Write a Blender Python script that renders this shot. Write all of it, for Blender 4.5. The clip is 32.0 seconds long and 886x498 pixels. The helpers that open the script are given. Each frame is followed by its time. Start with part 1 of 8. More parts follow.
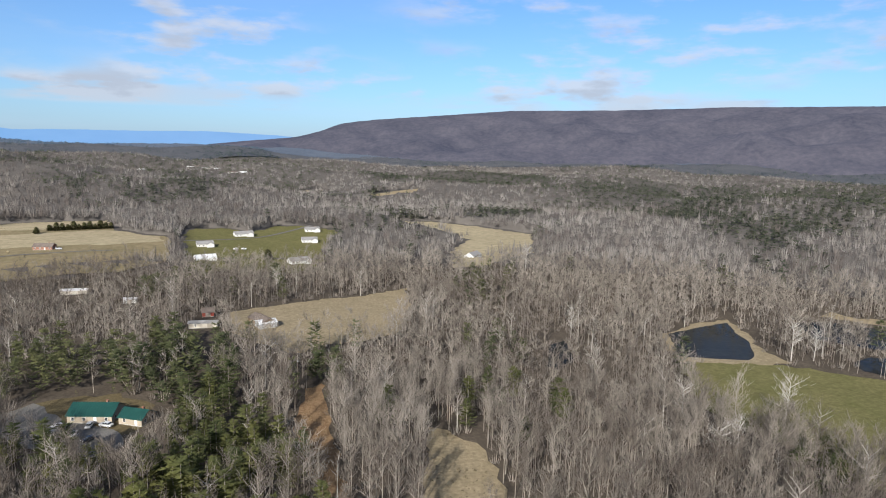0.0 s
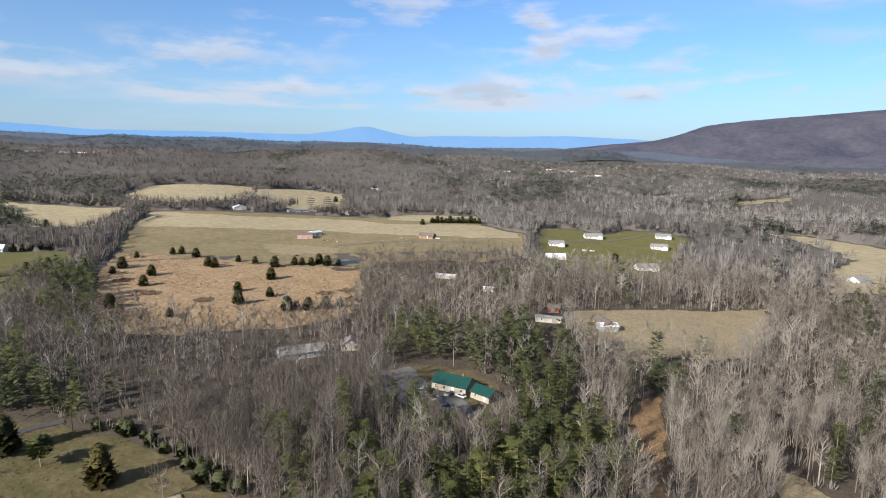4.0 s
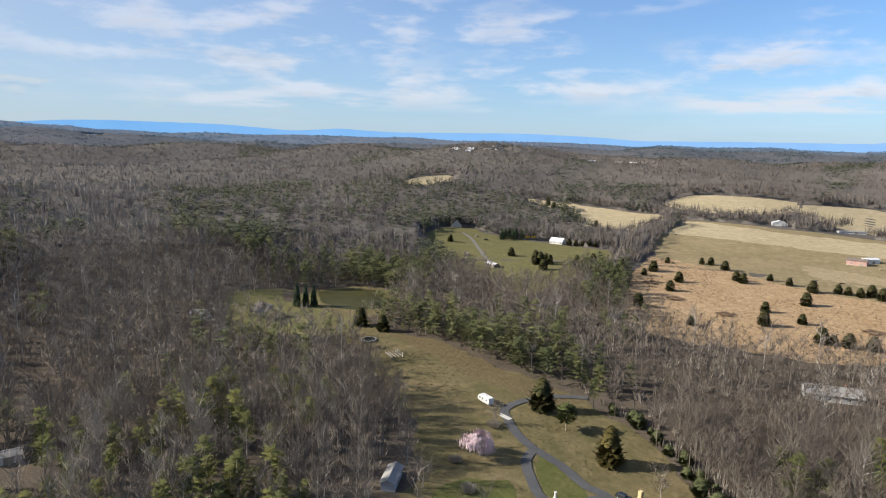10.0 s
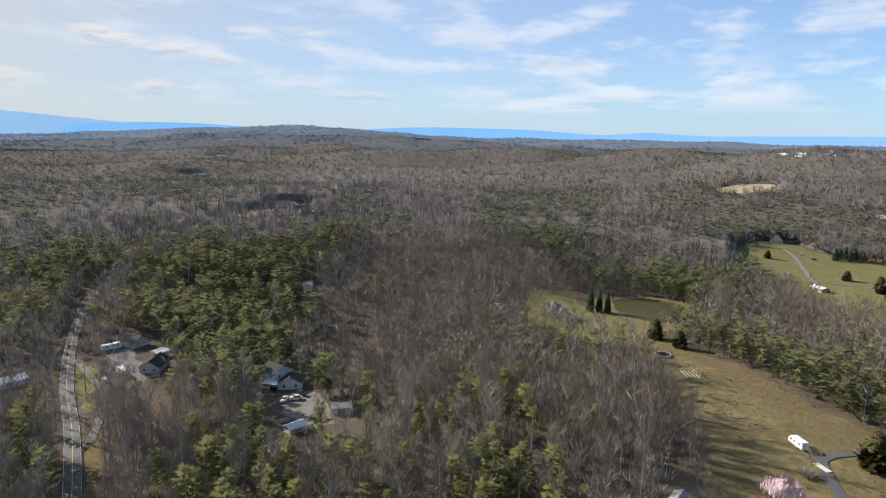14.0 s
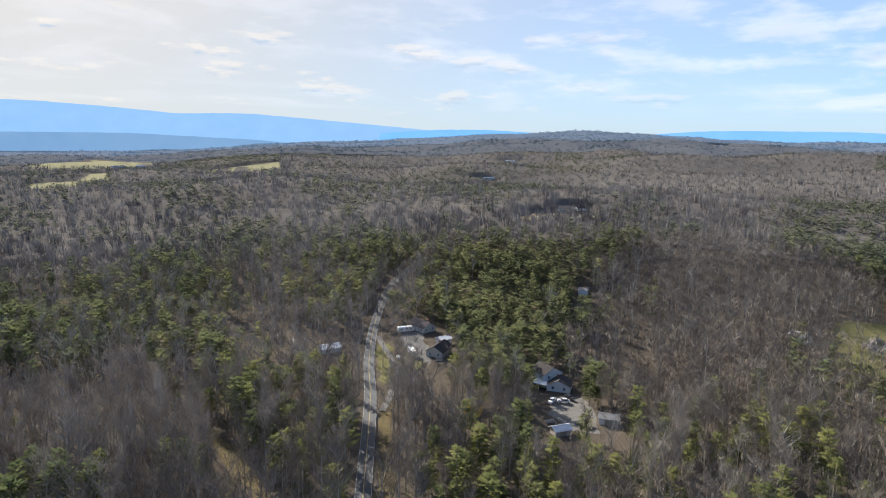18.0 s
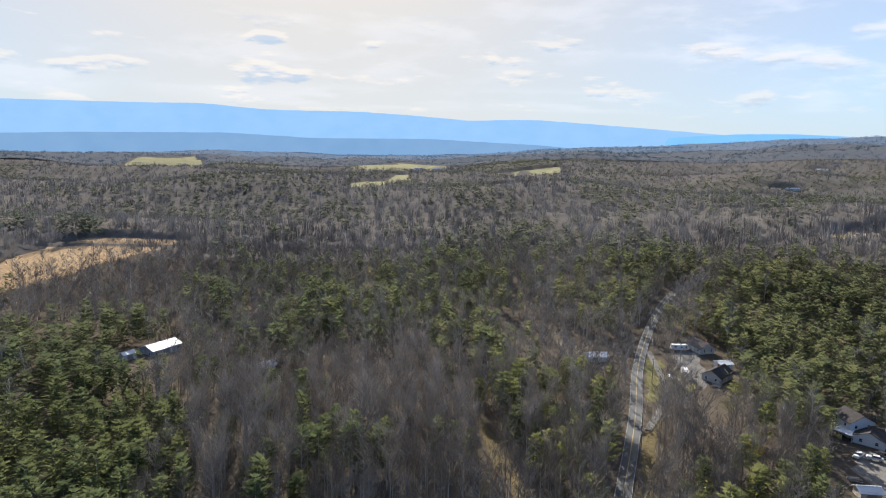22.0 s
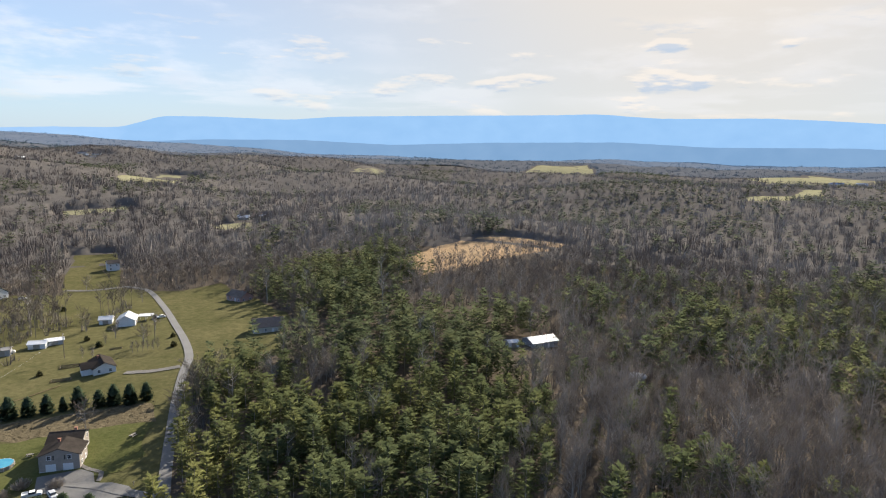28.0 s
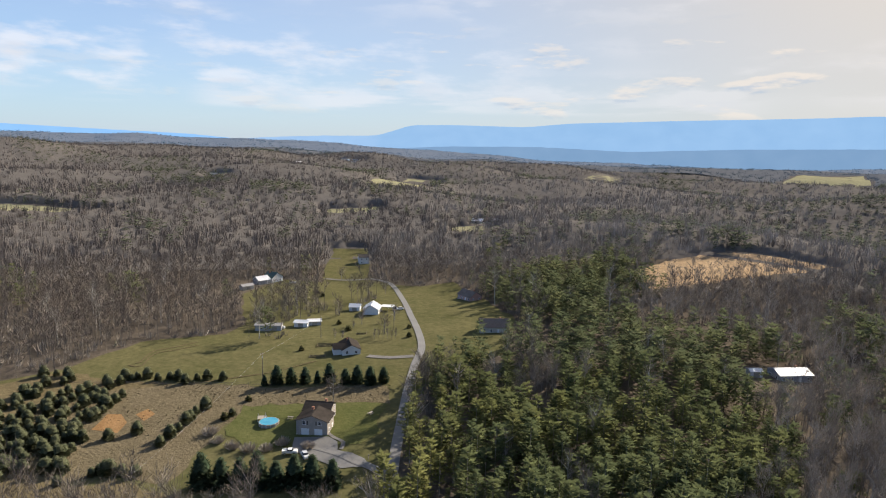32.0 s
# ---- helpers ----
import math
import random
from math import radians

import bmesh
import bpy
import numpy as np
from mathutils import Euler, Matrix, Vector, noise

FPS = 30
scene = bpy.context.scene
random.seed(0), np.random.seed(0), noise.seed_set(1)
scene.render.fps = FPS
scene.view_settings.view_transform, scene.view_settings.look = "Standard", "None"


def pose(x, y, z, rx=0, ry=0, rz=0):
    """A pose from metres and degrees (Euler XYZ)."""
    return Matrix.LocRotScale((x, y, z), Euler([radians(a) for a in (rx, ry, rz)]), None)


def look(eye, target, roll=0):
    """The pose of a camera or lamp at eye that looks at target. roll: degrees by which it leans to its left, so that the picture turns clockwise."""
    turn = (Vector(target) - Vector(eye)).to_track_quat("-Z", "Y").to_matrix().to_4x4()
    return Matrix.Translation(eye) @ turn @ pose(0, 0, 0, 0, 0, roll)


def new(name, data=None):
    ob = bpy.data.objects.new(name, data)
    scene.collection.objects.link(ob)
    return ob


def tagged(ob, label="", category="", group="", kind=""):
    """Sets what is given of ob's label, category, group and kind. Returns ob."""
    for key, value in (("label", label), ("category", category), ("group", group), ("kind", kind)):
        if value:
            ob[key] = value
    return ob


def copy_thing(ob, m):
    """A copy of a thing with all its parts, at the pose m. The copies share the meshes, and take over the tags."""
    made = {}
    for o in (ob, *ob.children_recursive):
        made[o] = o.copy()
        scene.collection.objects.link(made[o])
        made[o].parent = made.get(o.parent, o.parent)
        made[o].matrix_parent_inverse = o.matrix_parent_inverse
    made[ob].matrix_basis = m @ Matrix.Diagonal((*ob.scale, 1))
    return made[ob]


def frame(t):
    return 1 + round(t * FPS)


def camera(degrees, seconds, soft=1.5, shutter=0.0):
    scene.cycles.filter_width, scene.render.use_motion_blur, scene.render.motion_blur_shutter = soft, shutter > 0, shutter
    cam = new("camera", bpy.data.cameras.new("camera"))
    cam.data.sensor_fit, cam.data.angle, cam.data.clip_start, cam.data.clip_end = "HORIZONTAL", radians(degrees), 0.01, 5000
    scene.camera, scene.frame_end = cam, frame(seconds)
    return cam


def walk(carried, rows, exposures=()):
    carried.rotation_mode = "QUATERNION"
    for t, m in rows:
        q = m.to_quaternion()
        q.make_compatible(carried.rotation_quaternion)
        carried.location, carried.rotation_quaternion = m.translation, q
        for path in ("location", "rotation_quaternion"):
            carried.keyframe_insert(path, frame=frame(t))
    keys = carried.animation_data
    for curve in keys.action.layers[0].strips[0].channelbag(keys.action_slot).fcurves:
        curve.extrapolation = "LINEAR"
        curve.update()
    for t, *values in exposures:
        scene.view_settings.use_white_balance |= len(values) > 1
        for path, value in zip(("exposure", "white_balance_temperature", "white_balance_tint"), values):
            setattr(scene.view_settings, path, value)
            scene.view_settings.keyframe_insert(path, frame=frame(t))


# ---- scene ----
# camera: it turns on the spot, high over a wooded valley
HEIGHT = 95.0
cam = camera(69.90, 32.0, 1.1)
ROWS = [
    (0.0, -8.90, -1.20, -0.01),
    (0.5, -8.97, -1.12, 3.77),
    (1.0, -8.99, -1.16, 7.71),
    (1.5, -9.03, -1.19, 11.36),
    (2.0, -9.06, -1.19, 15.29),
    (2.5, -9.10, -1.19, 19.03),
    (3.0, -9.12, -1.11, 23.03),
    (3.5, -9.14, -1.08, 27.10),
    (5.5, -9.16, -1.00, 42.75),
    (6.0, -9.14, -0.98, 46.81),
    (6.5, -9.12, -0.91, 50.57),
    (7.0, -9.12, -0.96, 54.63),
    (7.5, -9.09, -1.00, 58.58),
    (8.0, -9.09, -1.00, 62.23),
    (8.5, -9.07, -1.02, 66.08),
    (9.0, -9.09, -1.07, 69.91),
    (9.5, -9.08, -1.05, 73.39),
    (10.0, -9.09, -1.08, 76.96),
    (10.5, -9.08, -1.07, 80.54),
    (11.0, -9.08, -1.01, 83.80),
    (11.5, -9.10, -1.05, 87.34),
    (12.0, -9.13, -1.06, 90.65),
    (12.5, -9.19, -1.10, 94.22),
    (13.0, -9.20, -1.16, 97.60),
    (13.5, -9.21, -1.17, 100.58),
    (14.0, -9.20, -1.16, 103.74),
    (14.5, -9.21, -1.12, 106.98),
    (16.5, -9.24, -1.02, 119.36),
    (17.0, -9.23, -1.01, 122.56),
    (17.5, -9.22, -1.06, 125.56),
    (18.0, -9.21, -1.05, 128.77),
    (18.5, -9.24, -1.02, 131.95),
    (19.0, -9.23, -1.04, 134.90),
    (19.5, -9.21, -1.00, 138.04),
    (20.0, -9.21, -1.10, 141.24),
    (20.5, -9.20, -1.09, 144.17),
    (21.0, -9.20, -1.20, 147.39),
    (21.5, -9.19, -1.22, 150.35),
    (22.0, -9.22, -1.22, 153.53),
    (22.5, -9.22, -1.26, 156.70),
    (23.0, -9.20, -1.27, 159.36),
    (23.5, -9.20, -1.32, 162.49),
    (24.0, -9.19, -1.31, 165.43),
    (24.5, -9.21, -1.30, 168.18),
    (25.0, -9.17, -1.30, 171.09),
    (25.5, -9.14, -1.32, 173.99),
    (27.5, -9.11, -1.29, 184.78),
    (28.0, -9.12, -1.29, 187.44),
    (28.5, -9.07, -1.28, 189.89),
    (29.0, -9.06, -1.29, 192.57),
    (29.5, -9.04, -1.30, 195.24),
    (30.0, -9.04, -1.29, 197.70),
    (30.5, -9.03, -1.29, 200.35),
    (31.0, -9.04, -1.26, 203.00),
    (31.5, -9.00, -1.31, 205.47),
    (32.0, -8.99, -1.36, 208.13),
]
walk(cam, [(t, pose(0, 0, HEIGHT, 90 + pitch, lean, turn)) for t, pitch, lean, turn in ROWS],
     exposures=[(0.0, 0.61, 6250, 10), (5.0, 0.79, 6350, 10), (9.0, 0.90, 6600, 10), (13.0, 1.05, 6750, 10), (18.0, 1.26, 6500, 10), (24.0, 1.28, 6550, 10), (29.0, 1.21, 6950, 11), (32.0, 1.12, 7050, 12)])

# ---------------------------------------------------------------- daylight
SUN_AZ, SUN_EL = 164.0, 28.0
world = bpy.data.worlds.new("sky")
scene.world = world
world.use_nodes = True
wn, wl = world.node_tree.nodes, world.node_tree.links
wn.clear()


def wmath(op, a, b=None, clamp=False):
    n = wn.new("ShaderNodeMath")
    n.operation, n.use_clamp = op, clamp
    for i, v in enumerate((a, b)):
        if v is None:
            continue
        if isinstance(v, (int, float)):
            n.inputs[i].default_value = v
        else:
            wl.new(v, n.inputs[i])
    return n.outputs[0]


def wmix(fac, a, b):
    n = wn.new("ShaderNodeMix")
    n.data_type = "RGBA"
    for i, v in ((0, fac), (6, a), (7, b)):
        if isinstance(v, (int, float, tuple)):
            n.inputs[i].default_value = v
        else:
            wl.new(v, n.inputs[i])
    return n.outputs[2]


sky = wn.new("ShaderNodeTexSky")
sky.sky_type, sky.sun_disc = "NISHITA", False
sky.sun_elevation, sky.sun_rotation = radians(SUN_EL), radians(-SUN_AZ)
sky.air_density, sky.dust_density, sky.ozone_density = 1.0, 0.6, 2.0
coord = wn.new("ShaderNodeTexCoord")
split = wn.new("ShaderNodeSeparateXYZ")
wl.new(coord.outputs["Generated"], split.inputs[0])
sx, sy, sz = split.outputs
up = wmath("MAXIMUM", sz, 0.0)
deep = wmath("ADD", up, 0.06)
plane = wn.new("ShaderNodeCombineXYZ")
wl.new(wmath("DIVIDE", sx, deep), plane.inputs[0])
wl.new(wmath("DIVIDE", sy, deep), plane.inputs[1])


def cloud(scale, detail, low, high, shift, stretch=1.0):
    m = wn.new("ShaderNodeMapping")
    m.inputs["Location"].default_value = shift
    m.inputs["Scale"].default_value = (scale, scale * stretch, scale)
    wl.new(plane.outputs[0], m.inputs[0])
    n = wn.new("ShaderNodeTexNoise")
    n.inputs["Scale"].default_value, n.inputs["Detail"].default_value, n.inputs["Roughness"].default_value = 1.0, detail, 0.58
    wl.new(m.outputs[0], n.inputs["Vector"])
    r = wn.new("ShaderNodeMapRange")
    r.interpolation_type = "SMOOTHSTEP"
    r.inputs[1].default_value, r.inputs[2].default_value = low, high
    wl.new(n.outputs[0], r.inputs[0])
    return r.outputs[0]


sun_dir = Vector((-math.sin(radians(SUN_AZ)) * math.cos(radians(SUN_EL)), math.cos(radians(SUN_AZ)) * math.cos(radians(SUN_EL)), math.sin(radians(SUN_EL))))
dot = wn.new("ShaderNodeVectorMath")
dot.operation = "DOT_PRODUCT"
dot.inputs[1].default_value = sun_dir
wl.new(coord.outputs["Generated"], dot.inputs[0])
near_sun = wmath("MAXIMUM", dot.outputs["Value"], 0.0)
wide_sun = wmath("MAXIMUM", wmath("DIVIDE", wmath("ADD", dot.outputs["Value"], 0.7), 1.7), 0.0)
veil = wmath("MULTIPLY", wmath("POWER", wide_sun, 1.9), 1.0, True)  # thin high cloud, thickest round the sun
glare = wmath("MULTIPLY", wmath("POWER", near_sun, 8.0), 0.9)
low_air = wmath("POWER", wmath("SUBTRACT", 1.0, up), 11.0)  # pale air near the horizon
streaks = cloud(0.26, 6.0, 0.46, 0.74, (7.4, 2.9, 0.0), 1.6)

# flat-based cumulus in rows, low over the horizon
ahead, across = wn.new("ShaderNodeVectorMath"), wn.new("ShaderNodeVectorMath")
for n, a in ((ahead, 104.0), (across, 14.0)):
    n.operation = "DOT_PRODUCT"
    n.inputs[1].default_value = (-math.sin(radians(a)), math.cos(radians(a)), 0.0)
    wl.new(coord.outputs["Generated"], n.inputs[0])
compass = wmath("ARCTAN2", across.outputs["Value"], ahead.outputs["Value"])
slope = wmath("ARCSINE", sz)


def fleece(wide, tall, rise, low, high, detail, seed):
    """Cloud by compass and height over the horizon; rise looks a little higher, for the shaded bases."""
    v = wn.new("ShaderNodeCombineXYZ")
    wl.new(wmath("MULTIPLY", compass, wide), v.inputs[0])
    wl.new(wmath("MULTIPLY", wmath("ADD", slope, rise), tall), v.inputs[1])
    v.inputs[2].default_value = seed
    n = wn.new("ShaderNodeTexNoise")
    n.inputs["Scale"].default_value, n.inputs["Detail"].default_value, n.inputs["Roughness"].default_value = 1.0, detail, 0.55
    wl.new(v.outputs[0], n.inputs["Vector"])
    r = wn.new("ShaderNodeMapRange")
    r.interpolation_type = "SMOOTHSTEP"
    r.inputs[1].default_value, r.inputs[2].default_value = low, high
    wl.new(n.outputs[0], r.inputs[0])
    return r.outputs[0]


def window(a, b, c, d):
    p, q = wn.new("ShaderNodeMapRange"), wn.new("ShaderNodeMapRange")
    for r, lo, hi in ((p, a, b), (q, d, c)):
        r.interpolation_type = "SMOOTHSTEP"
        r.inputs[1].default_value, r.inputs[2].default_value = radians(lo), radians(hi)
        wl.new(slope, r.inputs[0])
    return wmath("MULTIPLY", p.outputs[0], q.outputs[0])


row = window(2.9, 3.4, 4.2, 5.4)  # one long low bank of cumulus
high_puffs = wmath("MULTIPLY", window(3.4, 5.0, 10.0, 17.0), fleece(2.2, 9.0, 0.0, 0.35, 0.54, 2.0, 5.0))
bank = wmath("MULTIPLY", wmath("MULTIPLY", fleece(5.0, 36.0, 0.0, 0.40, 0.56, 6.0, 1.0), fleece(2.6, 3.0, 0.0, 0.42, 0.56, 2.0, 9.0)), row)
puffs = wmath("ADD", bank, wmath("MULTIPLY", fleece(8.0, 27.0, 0.0, 0.45, 0.66, 5.5, 2.0), high_puffs), True)
bellies = wmath("MULTIPLY", puffs, wmath("MAXIMUM", wmath("MULTIPLY", row, 0.35), fleece(8.0, 27.0, 0.013, 0.50, 0.66, 5.5, 2.0)))
tint = wn.new("ShaderNodeVectorMath")
tint.operation = "MULTIPLY"
tint.inputs[1].default_value = (0.70, 1.0, 1.38)
wl.new(sky.outputs[0], tint.inputs[0])
colour = tint.outputs[0]
colour = wmix(wmath("MULTIPLY", low_air, 0.55), colour, (4.2, 5.5, 7.7, 1))
colour = wmix(wmath("MULTIPLY", streaks, 0.13), colour, (5.6, 6.8, 8.3, 1))
colour = wmix(veil, colour, (3.0, 3.4, 3.95, 1))
colour = wmix(glare, colour, (5.6, 5.1, 4.5, 1))
colour = wmix(wmath("MULTIPLY", wmath("MULTIPLY", puffs, wmath("SUBTRACT", 1.0, wmath("MULTIPLY", veil, 0.8))), 0.74), colour, (6.4, 6.5, 7.0, 1))
colour = wmix(wmath("MULTIPLY", bellies, wmath("SUBTRACT", 0.6, wmath("MULTIPLY", veil, 0.5))), colour, (3.9, 4.4, 5.3, 1))
# small torn clouds on the sun's side, seen against the light: cream edges, grey-blue undersides
sunward = wmath("MULTIPLY", wmath("POWER", wide_sun, 3.0), window(2.4, 3.4, 8.0, 11.5))
lumps = wmath("MULTIPLY", fleece(7.5, 34.0, 0.0, 0.55, 0.64, 5.0, 14.0), sunward)
undersides = wmath("MULTIPLY", fleece(7.5, 34.0, 0.007, 0.59, 0.68, 5.0, 14.0), sunward)
colour = wmix(wmath("MULTIPLY", lumps, 0.7), colour, (6.0, 5.6, 5.2, 1))
colour = wmix(wmath("MULTIPLY", undersides, 0.8), colour, (2.7, 3.6, 4.9, 1))
back = wn.new("ShaderNodeBackground")
back.inputs[1].default_value = 0.072
wl.new(colour, back.inputs[0])
wo = wn.new("ShaderNodeOutputWorld")
wl.new(back.outputs[0], wo.inputs[0])

sun_data = bpy.data.lights.new("sun", "SUN")
sun_data.energy, sun_data.angle, sun_data.color = 5.0, radians(0.6), (1.0, 0.945, 0.86)
sun = new("sun", sun_data)
sun.matrix_world = look(sun_dir * 300.0, (0, 0, 0))


# ---------------------------------------------------------------- materials
def surface(name, a, b, scale=1.0, rough=0.9, metal=0.0, bump=0.0, fine=None, fine_amount=0.35, tinted=None, island=0.0, per_object=0.0, spec=0.0, stripes=None, glow_through=0.0, medium=0.0):
    """Two colours mixed by coarse and fine noise in metres; tinted: a third colour by the mesh's own tint."""
    a, b, tinted = [tuple(0.82 * v for v in c) if c else None for c in (a, b, tinted)]
    m = bpy.data.materials.new(name)
    m.use_nodes = True
    n, l = m.node_tree.nodes, m.node_tree.links
    bsdf = n["Principled BSDF"]
    bsdf.inputs["Roughness"].default_value, bsdf.inputs["Metallic"].default_value = rough, metal
    bsdf.inputs["Specular IOR Level"].default_value = spec
    geo = n.new("ShaderNodeNewGeometry")

    def noise_at(s, detail):
        t = n.new("ShaderNodeTexNoise")
        t.inputs["Scale"].default_value, t.inputs["Detail"].default_value, t.inputs["Roughness"].default_value = s, detail, 0.62
        l.new(geo.outputs["Position"], t.inputs["Vector"])
        r = n.new("ShaderNodeMapRange")
        r.inputs[1].default_value, r.inputs[2].default_value = 0.32, 0.68
        l.new(t.outputs[0], r.inputs[0])
        return r.outputs[0]

    def mixed(f, p, q):
        x = n.new("ShaderNodeMix")
        x.data_type = "RGBA"
        for i, v in ((0, f), (6, p), (7, q)):
            if isinstance(v, (int, float)):
                x.inputs[i].default_value = v
            elif isinstance(v, tuple):
                x.inputs[i].default_value = (*v, 1)
            else:
                l.new(v, x.inputs[i])
        return x.outputs[2]

    def times(p, k):
        x = n.new("ShaderNodeMath")
        x.operation = "MULTIPLY"
        l.new(p, x.inputs[0])
        x.inputs[1].default_value = k
        return x.outputs[0]

    coarse = noise_at(1.0 / scale, 5.0)
    colour = mixed(coarse, a, b)
    if medium:
        bright = tuple(min(1.0, 1.28 * max(p, q)) for p, q in zip(a, b))
        dim = tuple(0.62 * min(p, q) for p, q in zip(a, b))
        colour = mixed(times(noise_at(1.0 / (scale * 0.27), 4.0), medium), colour, bright)
        colour = mixed(times(noise_at(1.0 / (scale * 0.11), 4.0), medium), colour, dim)
    if tinted:
        at = n.new("ShaderNodeAttribute")
        at.attribute_name = "tint"
        colour = mixed(at.outputs["Fac"], colour, tinted)
    if fine:
        dark = tuple(0.45 * (p + q) / 2 for p, q in zip(a, b))
        small = noise_at(1.0 / fine, 3.0)
        colour = mixed(times(small, fine_amount), colour, dark)
    if stripes:
        axis, wide, shade, amount = stripes
        rot = n.new("ShaderNodeVectorRotate")
        rot.rotation_type = "Z_AXIS"
        rot.inputs["Angle"].default_value = radians(axis)
        l.new(geo.outputs["Position"], rot.inputs[0])
        w = n.new("ShaderNodeTexWave")
        w.inputs["Scale"].default_value = 0.314 / wide
        w.inputs["Distortion"].default_value, w.inputs["Detail"].default_value, w.inputs["Detail Scale"].default_value = 3.5, 3.0, 0.7
        l.new(rot.outputs[0], w.inputs[0])
        colour = mixed(times(w.outputs["Fac"], amount), colour, shade)
    if island or per_object:
        src = n.new("ShaderNodeObjectInfo").outputs["Random"] if per_object else geo.outputs["Random Per Island"]
        hsv = n.new("ShaderNodeHueSaturation")
        r = n.new("ShaderNodeMapRange")
        k = island or per_object
        r.inputs[3].default_value, r.inputs[4].default_value = 1.0 - k, 1.0 + k
        l.new(src, r.inputs[0])
        l.new(r.outputs[0], hsv.inputs["Value"])
        l.new(colour, hsv.inputs["Color"])
        colour = hsv.outputs[0]
    l.new(colour, bsdf.inputs["Base Color"])
    if glow_through:
        thin = n.new("ShaderNodeBsdfTranslucent")
        l.new(colour, thin.inputs[0])
        mx = n.new("ShaderNodeMixShader")
        mx.inputs[0].default_value = glow_through
        l.new(bsdf.outputs[0], mx.inputs[1])
        l.new(thin.outputs[0], mx.inputs[2])
        l.new(mx.outputs[0], n["Material Output"].inputs[0])
    if bump:
        bp = n.new("ShaderNodeBump")
        bp.inputs["Strength"].default_value, bp.inputs["Distance"].default_value = 0.6, bump
        l.new(noise_at(1.0 / (fine or scale * 0.1), 4.0), bp.inputs["Height"])
        l.new(bp.outputs[0], bsdf.inputs["Normal"])
    return m


